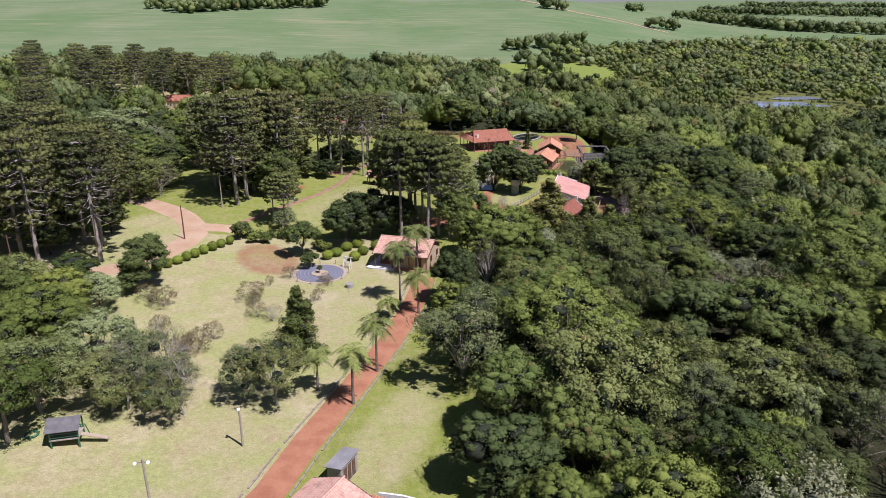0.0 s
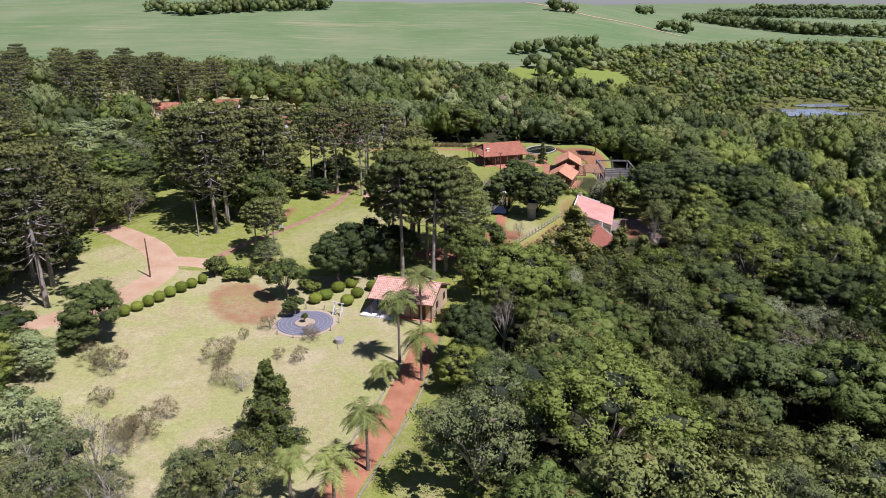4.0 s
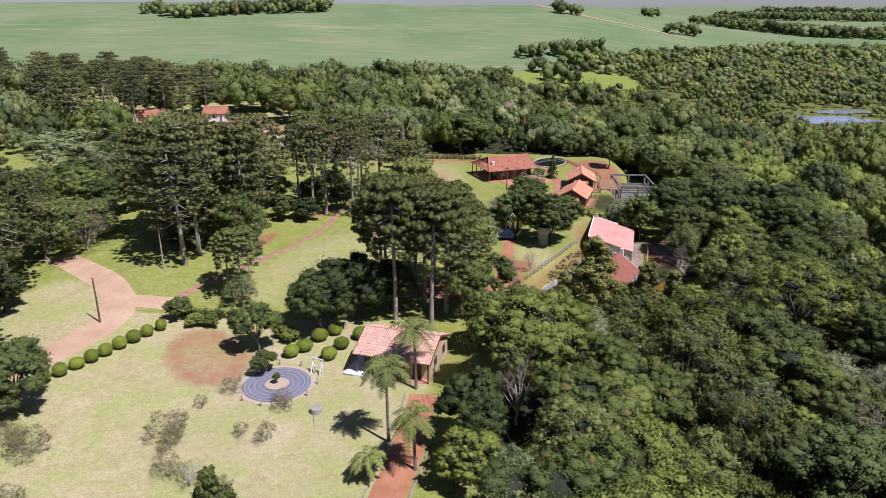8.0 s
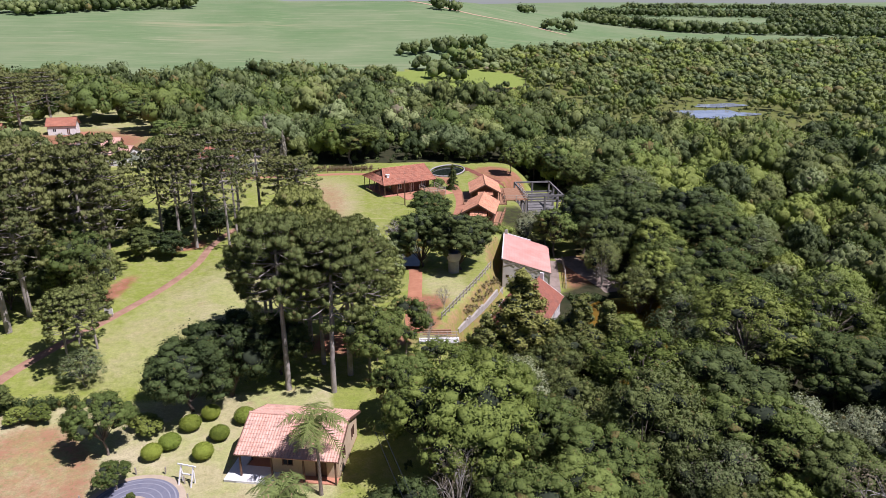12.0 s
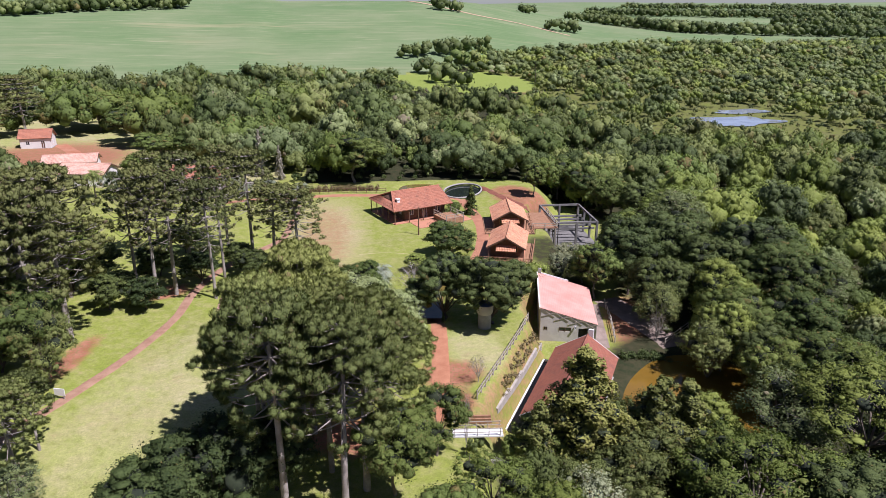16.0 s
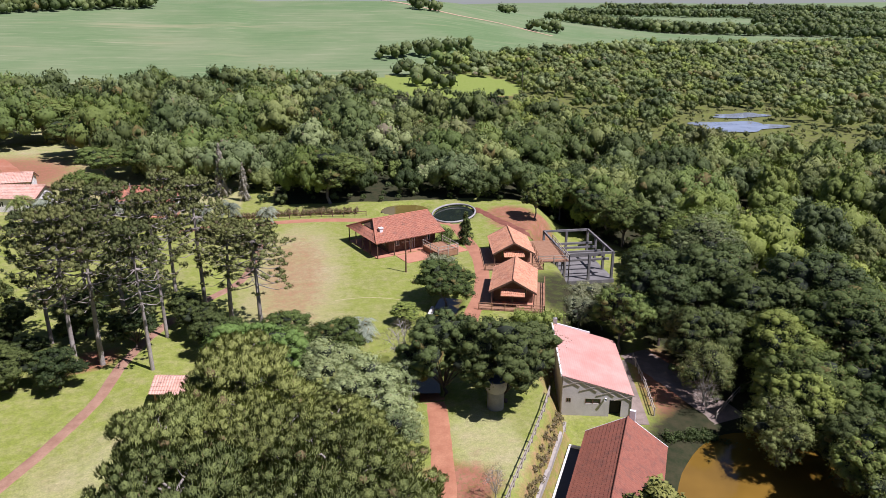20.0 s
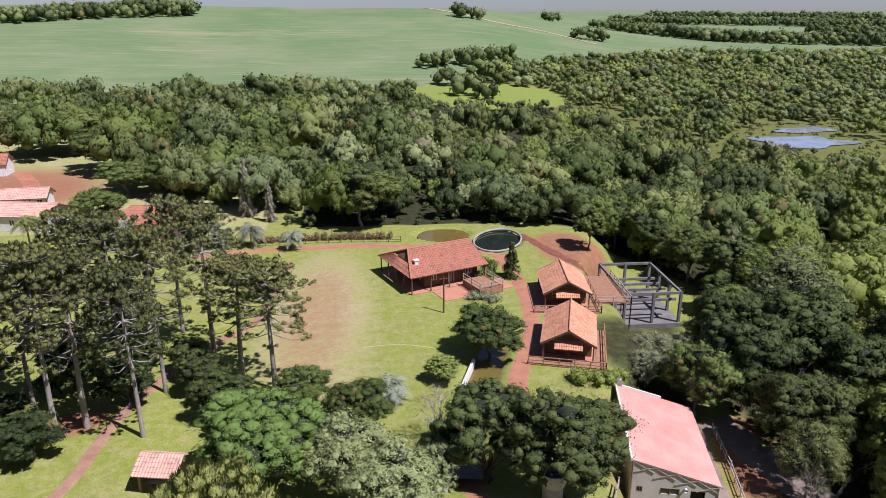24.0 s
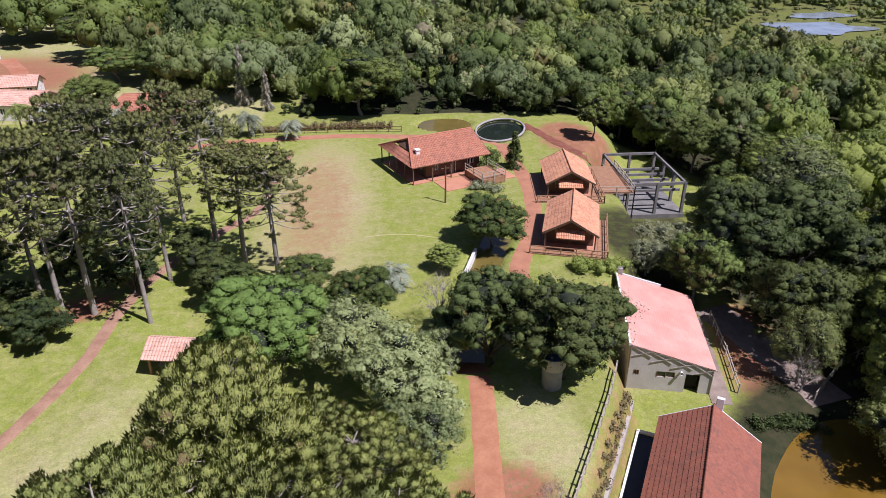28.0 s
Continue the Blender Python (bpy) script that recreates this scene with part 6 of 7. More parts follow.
rail_fence("fence", ((13.4, 132.4), (16.3, 137.0), (19.1, 141.4), (22.8, 147.4), (24.4, 150.4)), "weathered timber rail fence above the planted bank", WOOD_GREY, 1.3)
rail_fence("fence", ((37.6, 151.6), (39.5, 157.5), (41.2, 164.0)), "timber rail fence along the hall's yard", WOOD_GREY, 1.6)
rail_fence("fence", ((-13, 220.6), (-4, 221.0), (4, 220.6), (12.5, 219.4)), "low timber fence behind the lawn", WOOD_DARK, 2.0)
rail_fence("fence", ((44, 149.5), (50, 154), (57, 156.5), (63, 156)), "rustic rail fence under the trees", WOOD_GREY, 2.2)
wall_strip("wall_bank", ((15.8, 133.3), (18.3, 137.2), (21.1, 141.6), (24.8, 147.6), (26.4, 150.4)), 0.3, 0.5, -0.6, STONE, "low stone wall of the planted bank")


def planted(name, line, seed, width, high, mat, label, category="hedge", density=26, size=0.22):
    """A run of low plants along a line."""
    r, b = np.random.RandomState(seed), Build()
    for p, q in zip(line[:-1], line[1:]):
        n = int(math.hypot(q[0] - p[0], q[1] - p[1]) / 0.28)
        for k in range(n):
            t = (k + r.uniform(0, 1)) / n
            x, y = p[0] + (q[0] - p[0]) * t + r.uniform(-width / 3, width / 3), p[1] + (q[1] - p[1]) * t + r.uniform(-width / 3, width / 3)
            h_ = high * r.uniform(0.6, 1.15)
            c = np.array([x, y, land_z(x, y) + h_ * 0.45])
            lump(b, c, (width * 0.2, width * 0.2, h_ * 0.35), ICO1, 0.3, r)
            d = unit(r.normal(size=(density * 3, 3)) + np.array([0, 0, 0.4]))
            cards(b, c + d * np.array([width * 0.42, width * 0.42, h_ * 0.6]) * r.uniform(0.5, 1.1, (density * 3, 1)), unit(d + 0.5 * r.normal(size=(density * 3, 3))), size, 0.5, r)
    tagged(new(name, b.mesh(name, mat)), label, category, kind="stuff")


planted("hedge", ((-13, 222.4), (-4, 222.8), (4, 222.4), (11, 221.6)), 3, 1.3, 1.5, LEAF_SHRUB, "grey-green clipped hedge along the top of the lawn")
planted("hedge", ((-40, 217.5), (-33, 219.2), (-26, 219.6), (-20, 219.4)), 4, 1.2, 1.3, LEAF, "green hedge in front of the red-roofed farmhouse")
planted("bank_plants", ((17.0, 136), (20.1, 141), (23.5, 146.5), (26.0, 150.4)), 5, 1.0, 0.32, LEAF_SHRUB, "mixed plants on the terraced bank", "flower bed", 12, 0.2)
planted("garden_plants", ((22.8, 198.2), (24.5, 202.5), (25.3, 206)), 6, 2.6, 1.2, LEAF, "garden shrubs between the farmhouse and the walkway", "flower bed")
planted("garden_plants", ((19.8, 193.2), (21.6, 192.4), (22.8, 190.4)), 8, 2.6, 1.0, LEAF_PALE, "pale garden plants beside the deck", "flower bed")
planted("cabin_plants", ((26.2, 168.4), (30.5, 166.8), (34.5, 168.8)), 7, 2.8, 1.6, LEAF_BRIGHT, "bright leafy plants below the cabin's deck", "flower bed")
planted("pond_reeds", ((36.8, 147.2), (41.5, 146.8), (46, 143.5), (49.5, 138)), 9, 1.6, 0.9, LEAF_DARK, "dark plants along the pond's stony bank", "water plants")
planted("hedge_low", ((-34.4, 117.0), (-30, 117.8), (-26.5, 117.6)), 11, 1.3, 1.5, LEAF_DARK, "dark low hedge behind the bare red bed")


planted("red_shrub", ((11.2, 130.4), (12.2, 130.8)), 12, 0.6, 0.6, LEAF_BROWN, "small reddish-brown shrubs on bare soil", "shrub", 16, 0.22)


def footbridge():
    top = thing("footbridge", pose(12.0, 126.3, 0.05, 0, 0, -8), "white concrete footbridge with thin rails over the bank", "footbridge")
    b = Build()
    box(b, -2.4, -0.65, 0.0, 2.5, 0.65, 0.16, 0, 0.02)
    part("deck", b.mesh("deck", WHITE_PAINT), top)
    pb = Build()
    box(pb, -0.03, -0.03, 0.1, 0.03, 0.03, 0.95)
    pm = pb.mesh("post", WOOD_GREY)
    for y in (-0.6, 0.6):
        for k in range(5):
            part("post", pm, top, at=pose(-2.2 + k * 1.1, y, 0.05))
        for z in (0.55, 0.95):
            q = Build()
            beam(q, (-2.3, y, z), (2.4, y, z), 0.06)
            part("rail", q.mesh("rail", WOOD_GREY), top)
    st = thing("garden_steps", pose(12.0, 128.2, 0.0, 0, 0, -8), "timber-edged garden steps in bare soil", "steps")
    for k in range(3):
        q = Build()
        box(q, -1.7, -0.09, -0.05, 1.9, 0.09, 0.12 + 0.05 * k, 0, 0.02)
        part("step_edge", q.mesh("step_edge", WOOD_WARM), st, at=pose(0, 0.5 * k, 0))
    slab = thing("stone_slab", pose(13.0, 124.2, land_z(13.0, 124.2), 0, 0, -5), "flat white slab step on the grass", "paving slab")
    q = Build()
    box(q, -0.9, -0.3, -0.25, 0.9, 0.3, 0.12, 0, 0.03)
    part("slab", q.mesh("slab", CONCRETE), slab)


footbridge()


def concrete_frame():
    top = thing("concrete_frame", pose(46.4, 196.4, -4.7, 0, 0, -4), "unfinished open concrete frame of pillars and beams", "structure")
    pb = Build()
    box(pb, -0.2, -0.2, 0, 0.2, 0.2, 4.9, 0, 0.03)
    pm = pb.mesh("pillar", CONCRETE_SHADED)
    for x in (-4.0, 0.2, 4.2):
        for y in (-6.2, -2, 2, 6.2):
            if not (x == 0.2 and abs(y) < 3):
                part("pillar", pm, top, at=pose(x, y, 0))
    for a, q in [((-4.1, y, 4.75), (4.3, y, 4.75)) for y in (-6.2, 6.2)] + [((x, -6.3, 4.75), (x, 6.3, 4.75)) for x in (-4.0, 4.2)] + [((-4.1, y, 3.0), (4.3, y, 3.0)) for y in (-4.4, -2.4, -0.4, 1.8, 4.0)] + [((x, -6.3, 3.0), (x, 6.3, 3.0)) for x in (-4.0,)]:
        b = Build()
        beam(b, a, q, 0.3, 0.36)
        part("beam", b.mesh("beam", CONCRETE_SHADED), top)
    fl = Build()
    box(fl, -4.4, -6.6, -1.5, 4.6, 6.6, 0.15, 0, 0.05)
    part("slab", fl.mesh("slab", CONCRETE_SHADED), top)


concrete_frame()


def deck_platform():
    top = thing("deck", pose(39.6, 192.8, 0.12, 0, 0, -6), "raised timber deck with railings between cabin and frame", "deck")
    for k in range(26):
        b = Build()
        box(b, -2.6, -5.2 + k * 0.4, -0.06, 2.4, -5.2 + k * 0.4 + 0.37, 0.0)
        part("deck_board", b.mesh("deck_board", WOOD_WARM), top)
    pb = Build()
    box(pb, -0.07, -0.07, -4.5, 0.07, 0.07, 1.0, 0, 0.015)
    pm = pb.mesh("deck_post", WOOD_GREY)
    for k in range(6):
        part("deck_post", pm, top, at=pose(2.4, -5.2 + k * 2.08, 0))
    for k in range(3):
        part("deck_post", pm, top, at=pose(-2.6 + k * 2.5, -5.2, 0))
    for z in (0.5, 0.95):
        for a, q in (((2.4, -5.2, z), (2.4, 5.2, z)), ((-2.6, -5.2, z), (2.4, -5.2, z))):
            b = Build()
            beam(b, a, q, 0.09)
            part("rail", b.mesh("rail", WOOD_GREY), top)


deck_platform()


def ramp_rails():
    top = thing("garden_stair", pose(21.6, 195.6, 0.1, 0, 0, 20), "white and timber railed deck beside the farmhouse", "deck")
    d = Build()
    box(d, -1.2, -2.4, 0.0, 2.6, 2.4, 0.9, 0, 0.05)
    part("platform", d.mesh("platform", WOOD_WARM), top)
    pb = Build()
    box(pb, -0.06, -0.06, 0, 0.06, 0.06, 1.9, 0, 0.01)
    pm = pb.mesh("post", WOOD_GREY)
    for x, y in ((-1.2, -2.4), (0.7, -2.4), (2.6, -2.4), (-1.2, 0), (2.6, 0), (2.6, 2.4), (-1.2, 2.4)):
        part("post", pm, top, at=pose(x, y, 0))
    for z in (1.35, 1.85):
        for a, q in (((-1.2, -2.4, z), (2.6, -2.4, z)), ((2.6, -2.4, z), (2.6, 2.4, z)), ((-1.2, -2.4, z), (-1.2, 2.4, z))):
            b = Build()
            beam(b, a, q, 0.08)
            part("rail", b.mesh("rail", WOOD_GREY), top)


ramp_rails()

# pavilion near the clock-like track
pav = house("pavilion", -4.2, 105.9, -17, 9.2, 8.0, 0.05, 2.55, 4.2, "tiled pavilion with a faded salmon roof and a white porch floor", TILE_PINK, PLASTER_WARM, 0.4, (0, 0), (0.9, 0, 2.4, 0), category="pavilion", frame_mat=WOOD_DARK)
sl_ = Build()
box(sl_, -5.6, -4.4, -0.2, -1.0, -2.2, 0.16, 0, 0.05)
part("porch_slab", sl_.mesh("porch_slab", WHITE_PAINT), pav, "white concrete porch floor")
box_ = Build()
box(box_, -5.6, -4.4, -0.2, -4.4, 3.2, 0.13, 0, 0.05)
part("porch_slab", box_.mesh("porch_slab", WHITE_PAINT), pav, "white concrete porch floor")


# ring-shaped track
def ring_track():
    top = thing("ring_track", pose(-17.9, 101.2, 0), "round blue-grey paved ring with a sandy centre and low posts", "track")

    def disc(name, r0, r1, z, mat, label=""):
        b, n = Build(), 56
        a = np.linspace(0, 2 * math.pi, n, endpoint=False)
        inner, outer = [(r0 * math.cos(t), r0 * math.sin(t), z) for t in a], [(r1 * math.cos(t), r1 * math.sin(t), z) for t in a]
        skirt = [(r1 * math.cos(t), r1 * math.sin(t), -0.2) for t in a]
        b.add(inner + outer + skirt, [[k, n + k, n + (k + 1) % n, (k + 1) % n] for k in range(n)] + [[n + k, 2 * n + k, 2 * n + (k + 1) % n, n + (k + 1) % n] for k in range(n)])
        part(name, b.mesh(name, mat), top, label)

    disc("border", 0.0, 4.25, 0.03, SAND, "sandy border")
    disc("paving", 1.35, 3.7, 0.07, ASPHALT_BLUE, "blue-grey paving")
    for r0 in (1.75, 2.35, 2.95, 3.4):
        disc("lane_line", r0, r0 + 0.11, 0.085, ASPHALT_LIGHT, "paler worn ring")
    disc("centre", 0.0, 1.3, 0.12, SAND, "sandy centre")
    pb = Build()
    box(pb, -0.06, -0.06, -0.2, 0.06, 0.06, 0.75, 0, 0.015)
    pm = pb.mesh("post", WOOD_GREY)
    for k in range(11):
        t = k * 2 * math.pi / 11
        part("post", pm, top, at=pose(4.5 * math.cos(t), 4.5 * math.sin(t), 0, rng.uniform(-6, 6), rng.uniform(-6, 6), 0))


ring_track()
plant("leaf", -17.9, 101.2, 1.3, 0.45, "small upright bush in the sandy centre of the ring", sink=-0.1)
plant("shrub", -16.6, 97.6, 1.5, 1.1)

fr = thing("swing_frame", pose(-13.8, 103.8, 0, 0, 0, -25), "small white timber frame beside the paved ring", "frame")
for a, q in (((-0.6, 0, 0), (-0.6, 0, 1.7)), ((0.6, 0, 0), (0.6, 0, 1.7)), ((-0.9, 0, 1.75), (0.9, 0, 1.75)), ((-0.6, 0, 0.8), (0.6, 0, 0.8)), ((-0.6, -0.6, 0), (-0.6, 0, 1.5)), ((0.6, -0.6, 0), (0.6, 0, 1.5))):
    b_ = Build()
    beam(b_, a, q, 0.1)
    part("bar", b_.mesh("bar", WHITE_PAINT), fr)
st = thing("well_cap", pose(-12.6, 95.6, 0), "round grey concrete lid on the dry lawn", "well")
b_ = Build()
tube(b_, [(0, 0, -0.1), (0, 0, 0.55), (0, 0, 0.6)], [0.62, 0.6, 0.54], 20)
part("ring", b_.mesh("ring", CONCRETE), st)
b_ = Build()
beam(b_, (0.1, -1.9, 0.06), (-0.1, -0.5, 0.06), 0.1)
part("plank", b_.mesh("plank", WOOD_GREY), st)


# open shelter beside the brick path
def shelter():
    z = land_z(-13.4, 155.2)
    top = thing("shelter", pose(-13.4, 155.2, z, 0, 0, -14), "small open shelter with a salmon tile roof beside the path", "shelter")
    s = Build()
    tile_slope(s, (-1.9, -1.3, 2.15), (1.9, -1.3, 2.15), (1.9, 0.55, 3.2), (-1.9, 0.55, 3.2))
    part("roof", s.mesh("roof", TILE_PINK), top)
    s = Build()
    tile_slope(s, (1.9, 1.3, 2.75), (-1.9, 1.3, 2.75), (-1.9, 0.55, 3.2), (1.9, 0.55, 3.2))
    part("roof", s.mesh("roof", TILE_PINK), top)
    pb = Build()
    box(pb, -0.09, -0.09, -0.3, 0.09, 0.09, 2.6, 0, 0.02)
    pm = pb.mesh("post", WOOD_WARM)
    for x, y in ((-1.6, 0.9), (1.6, 0.9), (1.6, -0.6), (-1.6, -0.6)):
        part("post", pm, top, at=pose(x, y, -0.25))
    for x in (-1.6, 1.6):
        b = Build()
        beam(b, (x, 0.9, 1.2), (x, -0.6, 2.2), 0.12)
        part("brace", b.mesh("brace", WOOD_WARM), top)
    fl = Build()
    box(fl, -1.8, -1.2, -0.3, 2.2, 1.3, 0.06, 0, 0.05)
    part("floor_slab", fl.mesh("floor_slab", SAND), top)
    bn = Build()
    box(bn, -1.4, 0.2, 0.4, 1.4, 0.6, 0.48)
    box(bn, -1.3, 0.25, 0, -1.1, 0.55, 0.4)
    box(bn, 1.1, 0.25, 0, 1.3, 0.55, 0.4)
    part("bench", bn.mesh("bench", WOOD_GREY), top)


shelter()


# water tank under the shade tree
def tank():
    top = thing("water_tank", pose(18.2, 149.2, land_z(18.2, 149.2)), "pale round water tank on a concrete drum with a blue lid", "water tank")
    b = Build()
    tube(b, [(0, 0, -0.4), (0, 0, 2.0)], [0.85, 0.85], 20)
    part("drum", b.mesh("drum", CONCRETE, shade=True), top)
    b = Build()
    tube(b, [(0, 0, 2.0), (0, 0, 2.2), (0, 0, 3.2), (0, 0, 3.3)], [0.95, 1.05, 1.15, 1.1], 24)
    part("tank", b.mesh("tank", PLASTER_GREY, shade=True), top)
    b = Build()
    tube(b, [(0, 0, 3.3), (0, 0, 3.36), (0, 0, 3.5)], [1.18, 1.18, 0.5], 24)
    part("lid", b.mesh("lid", BLUE_PLASTIC), top, "blue lid")


tank()


# poles
def pole(x, y, height, label, arms=1, lamp=False, mat=WOOD_GREY):
    top = thing("utility_pole", pose(x, y, land_z(x, y), 0, 0, rng.uniform(-15, 15)), label, "pole")
    b = Build()
    tube(b, [(0, 0, -0.6), (0.04, 0, height * 0.5), (0, 0, height)], [0.13, 0.11, 0.08], 9)
    part("shaft", b.mesh("shaft", mat, shade=True), top)
    if arms:
        b = Build()
        beam(b, (-0.55, 0.09, height - 0.35), (0.55, 0.09, height - 0.35), 0.09)
        part("crossarm", b.mesh("crossarm", mat), top)
    if lamp:
        for s in (-1, 1) if arms else (0,):
            b = Build()
            tube(b, [(s * 0.5, -0.05, height - 0.3), (s * 0.5, -0.28, height - 0.16), (s * 0.5, -0.34, height - 0.12)], [0.08, 0.15, 0.14], 12)
            part("floodlight", b.mesh("floodlight", WHITE_PAINT), top, "white floodlight head")
    return top


pole(-18.4, 56.3, 4.4, "slim pole with a white floodlight on the dry lawn", 0, True)
pole(-23.1, 46.1, 6.1, "tall pole with a cross arm and white floodlights", 1, True)
pole(-43.3, 114.3, 6.1, "plain timber pole on the grass island of the dirt road", 0, False, WOOD_DARK)
pole(-41.6, 131.5, 7.0, "grey pole with a lamp under the pines", 0, True)
pole(15.3, 188.3, 5.2, "dark timber pole on the lawn before the farmhouse", 1, False, WOOD_DARK)
pole(-112, 258, 9.0, "far power pole among the pines", 1)
pole(-31.0, 227.0, 6.5, "thin pole behind the hedge", 0)
pole(102, 396, 17.0, "tall dark dead trunk standing at the edge of the bright field", 0, False, BARK_DARK)
pole(-60.5, 93.5, 7.5, "leaning power pole beside the dirt road", 1, False, WOOD_DARK)

sg = thing("sign_board", pose(-29.1, 138.3, land_z(-29.1, 138.3), 0, 0, -20), "blank white board on two short posts by the path", "sign")
b_ = Build()
box(b_, -0.6, -0.04, 0.35, 0.6, 0.04, 1.15, 0, 0.01)
part("board", b_.mesh("board", WHITE_PAINT), sg)
for x in (-0.45, 0.45):
    b_ = Build()
    box(b_, x - 0.05, -0.05, -0.3, x + 0.05, 0.05, 0.4)
    part("post", b_.mesh("post", WOOD_GREY), sg)


# playground house
def play_house():
    top = thing("play_house", pose(-34.8, 56.2, land_z(-34.8, 56.2), 0, 0, 12), "green playground hut with a grey sheet roof and a slide", "playground")
    r_ = Build()
    for s in (-1, 1):
        r_.add([(-1.5, s * 1.35, 1.95), (1.5, s * 1.35, 1.95), (1.5, 0, 2.75), (-1.5, 0, 2.75), (-1.5, s * 1.35, 2.0), (1.5, s * 1.35, 2.0), (1.5, 0, 2.8), (-1.5, 0, 2.8)], BOX_F)
    part("roof", r_.mesh("roof", SHEET_DARK), top)
    pb = Build()
    box(pb, -0.07, -0.07, -0.3, 0.07, 0.07, 2.15, 0, 0.015)
    pm = pb.mesh("post", GREEN_PAINT)
    for x, y in ((-1.2, -0.9), (1.2, -0.9), (-1.2, 0.9), (1.2, 0.9)):
        part("post", pm, top, at=pose(x, y, 0))
    fl = Build()
    box(fl, -1.3, -1.0, 0.85, 1.3, 1.0, 0.95)
    part("floor", fl.mesh("floor", WOOD_GREY), top)
    for y in (-0.95, 0.95):
        for z in (1.2, 1.55):
            b = Build()
            beam(b, (-1.2, y, z), (1.2, y, z), 0.07)
            part("rail", b.mesh("rail", GREEN_PAINT), top)
    s = Build()
    s.add([(1.3, -0.55, 0.9), (3.6, -0.55, 0.1), (3.6, -0.05, 0.1), (1.3, -0.05, 0.9), (1.3, -0.55, 1.0), (3.6, -0.55, 0.2), (3.6, -0.05, 0.2), (1.3, -0.05, 1.0)], BOX_F)
    part("slide", s.mesh("slide", SAND), top, "pale slide")
    lad = Build()
    for x in (1.35, 1.75):
        beam(lad, (x, 0.8, 0), (x - 0.35, 0.8, 1.3), 0.07)
    part("ladder", lad.mesh("ladder", GREEN_PAINT), top)


play_house()
ty = thing("tyre_ring", pose(-38.6, 56.9, land_z(-38.6, 56.9) + 0.05), "old half-buried green tyre ring on the grass", "tyre")
b_ = Build()
tube(b_, [(0.55 * math.cos(a), 0.55 * math.sin(a), 0) for a in np.linspace(0, 2 * math.pi, 25)], [0.12] * 25, 8)
part("ring", b_.mesh("ring", GREEN_PAINT, shade=True), ty)

# small shed and the house at the start of the lane
sh = thing("shed", pose(-8.2, 51.5, 0, 0, 0, -25), "narrow shed with a grey sheet roof on the bright lawn", "shed")
b_ = Build()
box(b_, -0.7, -1.4, -0.2, 0.7, 1.4, 1.95, 0, 0.02)
part("wall", b_.mesh("wall", CONCRETE), sh)
b_ = Build()
b_.add([(-0.9, -1.6, 1.9), (0.9, -1.6, 2.15), (0.9, 1.6, 2.15), (-0.9, 1.6, 1.9), (-0.9, -1.6, 1.97), (0.9, -1.6, 2.22), (0.9, 1.6, 2.22), (-0.9, 1.6, 1.97)], BOX_F)
part("roof", b_.mesh("roof", SHEET_GREY), sh)
for k in (-0.7, 0.0, 0.7):
    b_ = Build()
    box(b_, 0.68, k - 0.25, 0.1, 0.74, k + 0.25, 1.7)
    part("door", b_.mesh("door", WOOD_DARK), sh)
house("gate_house", -9.6, 42.5, 62, 9.5, 6.4, 0.05, 2.5, 3.7, "low house with a faded salmon tile roof at the lane", TILE_PINK, PLASTER, 0.4)
house("annex", -3.4, 41.6, -18, 6.4, 7.0, 0.05, 2.6, 3.3, "low annex with an orange roof and a white wall", TILE_ORANGE, PLASTER, 0.35)
wall_strip("wall_yard", ((-4.6, 46.6), (-2.6, 46.2), (0.0, 45.2)), 0.18, 2.3, -0.3, PLASTER, "white yard wall beside the orange annex")

# farmhouses to the north-west
house("farmhouse", -30.0, 230.2, -2, 14.5, 9.0, 0.35, 2.9, 5.2, "red-roofed farmhouse with white walls among palms", TILE_RED, PLASTER, 0.6, (2.6, 2.6), (1.2, 0, 0, 0), trim=WHITE_PAINT)
house("farm_shed", -60.0, 246.4, 4, 12.4, 5.8, land_z(-60.0, 246.4) + 0.05, 2.6, 4.1, "long white farm shed with a salmon tile roof", TILE_PINK, PLASTER, 0.5, (0, 0), (1.2, 0, 0, 0))
house("farmhouse", -52.9, 234.0, -14, 11.5, 7.6, land_z(-52.9, 234.0), 2.7, 4.4, "small white farmhouse with a salmon tile roof", TILE_PINK, PLASTER, 0.5)
house("farmhouse", -78.8, 279.5, 4, 8.6, 6.0, land_z(-78.8, 279.5), 2.8, 4.9, "far white farmhouse with a red tile roof", TILE_RED, PLASTER, 0.5)
house("farmhouse", -96, 268, 5, 10, 6.5, land_z(-96, 268), 2.8, 4.7, "far red-roofed house under the pines", TILE_RED, PLASTER_WARM, 0.5)


# wires between the poles
def wire(a, q, sag, name="power_line"):
    pts = [Vector(a).lerp(Vector(q), t) - Vector((0, 0, sag * 4 * t * (1 - t))) for t in np.linspace(0, 1, 15)]
    b = Build()
    tube(b, pts, [0.02] * 15, 4)
    tagged(new(name, b.mesh("wire", BLACK_LINER)), "thin dark overhead wire between poles", "cable", "overhead wires")


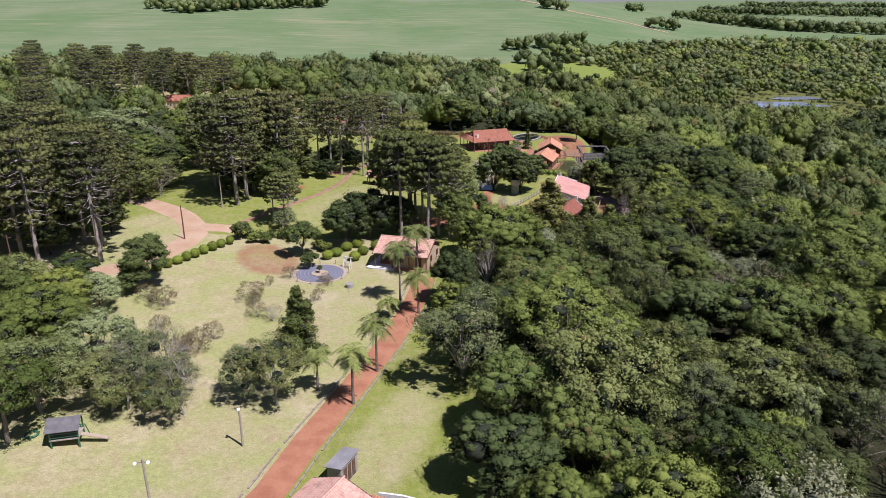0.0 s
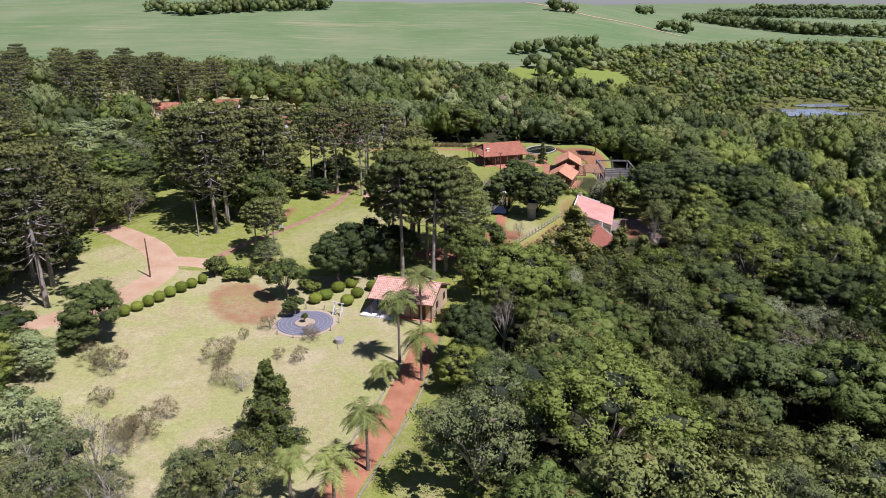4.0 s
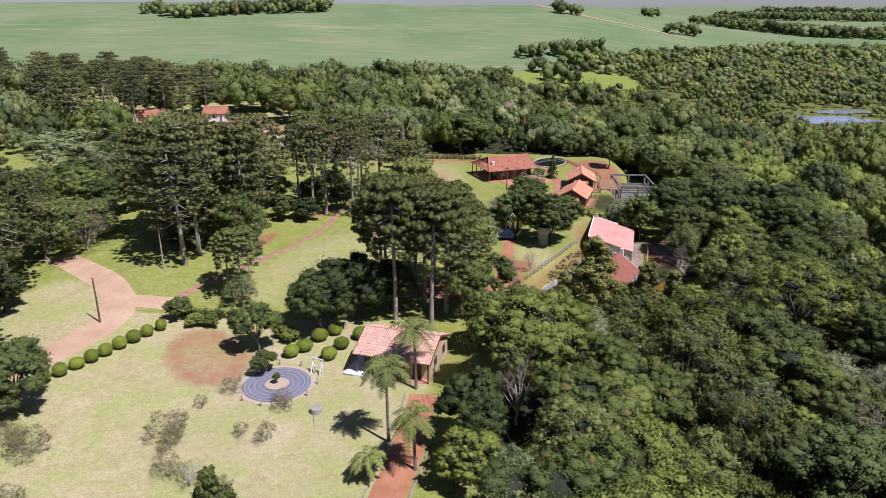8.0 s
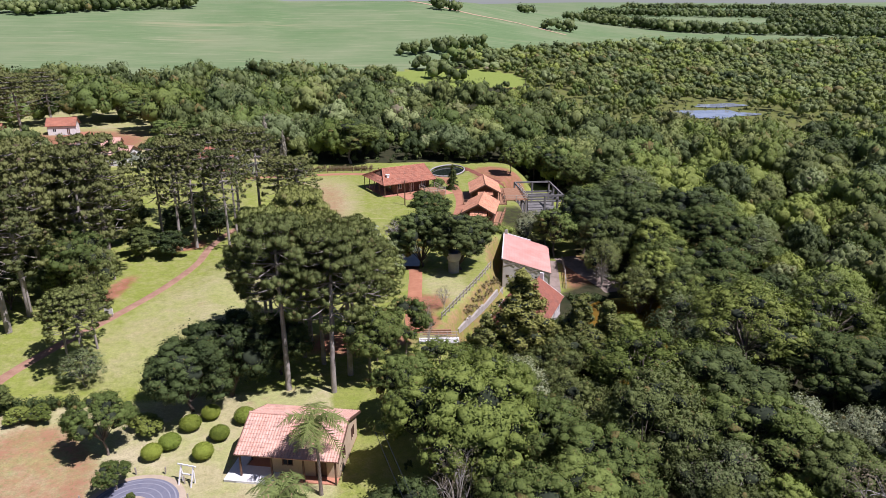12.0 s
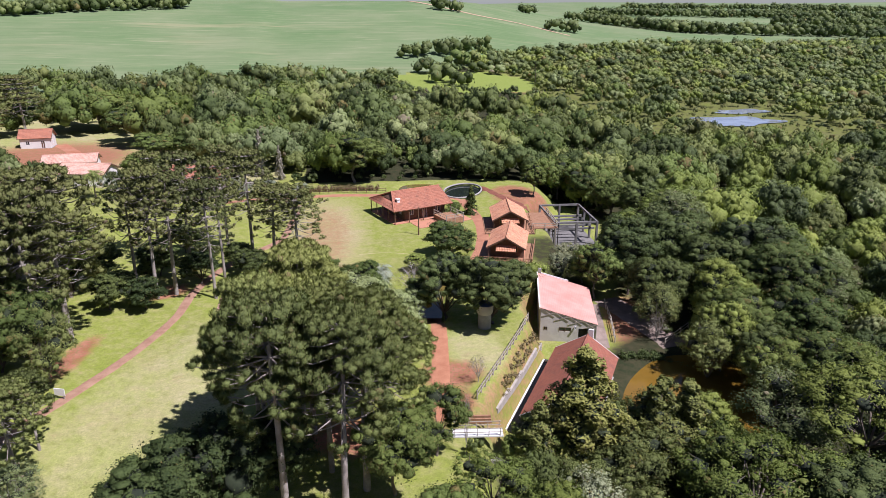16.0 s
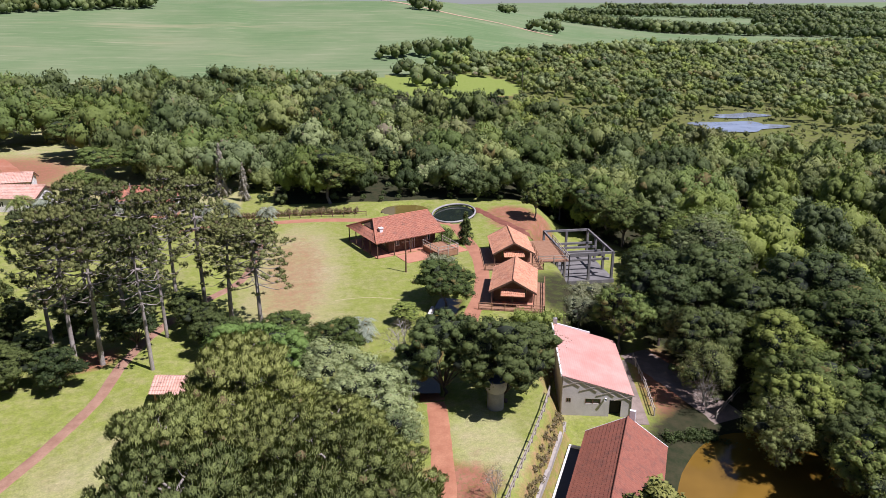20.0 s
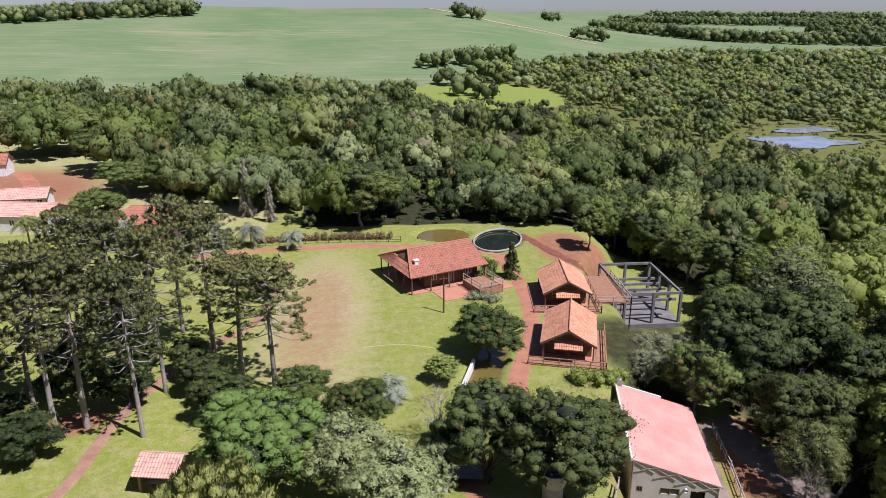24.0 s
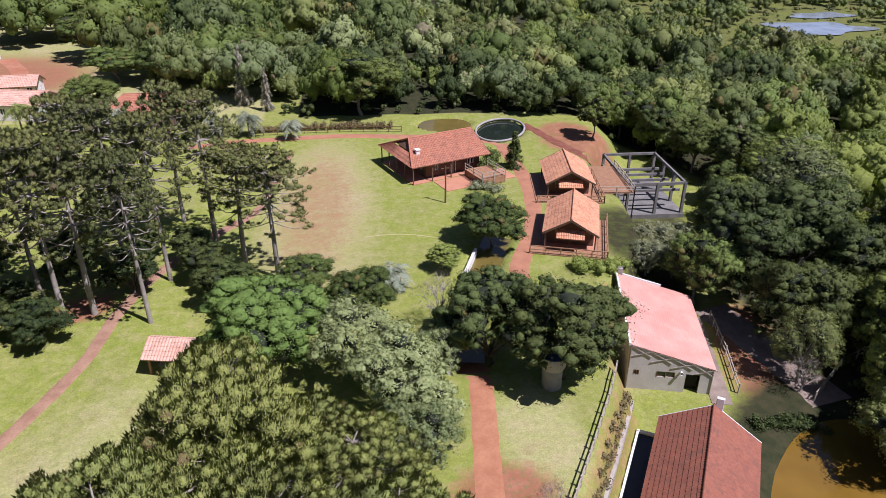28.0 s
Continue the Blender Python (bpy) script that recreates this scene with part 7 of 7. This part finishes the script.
for off in (-0.4, 0.4):
    wire((-60.5 + off, 93.5, land_z(-60.5, 93.5) + 7.2), (-43 + off, 131.5, 8.5), 0.8)
for off in (0, 0.6):
    wire((8 + off, 62, 9), (2 + off, 96, 8.5), 0.9)


# ---- grass that stands above the mown lawns ----
def tufts(name, spots, low, high, mat, label):
    """Single blades and tufts, each with its own lean."""
    r, b = np.random.RandomState(77), Build()
    p = np.array(spots)
    n = len(p)
    z = land(p[:, 0], p[:, 1])
    a, h_ = r.uniform(0, 6.3, n), r.uniform(low, high, n)
    w = h_ * r.uniform(0.5, 1.0, n)
    lean = r.normal(size=(n, 2)) * h_[:, None] * 0.5
    base = np.stack([p[:, 0], p[:, 1], z - 0.02], 1)
    side = np.stack([np.cos(a), np.sin(a), 0 * a], 1) * w[:, None]
    tip = base + np.stack([lean[:, 0], lean[:, 1], h_], 1)
    b.add(np.stack([base - side, base + side, tip], 1).reshape(-1, 3), np.arange(3 * n).reshape(-1, 3))
    tagged(new(name, b.mesh(name, mat)), label, "grass", kind="stuff")


def mown(x, y):
    clear = ~wooded(x, y) & (near_line(x, y, ROAD) > 2.2) & (near_line(x, y, TRACK) > 1.3) & (near_line(x, y, DIRT_ROAD) > 3) & (near_line(x, y, DRIVE) > 1.8) & (near_line(x, y, RED_WALK) > 1.6)
    clear &= (oval(x, y, -17.9, 101.2, 4.4, 4.4) > 1) & (oval(x, y, 20.6, 223.0, 5.6, 4.6) > 1) & (oval(x, y, 29.6, 218, 5, 7.5) > 1) & (oval(x, y, *POND) > 1.2)
    return clear & (x < np.interp(y, EDGE_Y, EDGE_X))


r_ = np.random.RandomState(78)
gx_, gy_ = r_.uniform(-52, 44, 60000), r_.uniform(42, 232, 60000)
patchy = np.array([noise.noise((x * 0.12, y * 0.12, 2.0)) for x, y in zip(gx_, gy_)])
keep = mown(gx_, gy_) & (patchy > r_.uniform(-0.5, 0.6, 60000))
tufts("grass_tufts", np.stack([gx_[keep], gy_[keep]], 1), 0.02, 0.08, GRASS, "ragged tufts and dry blades on the mown lawns")
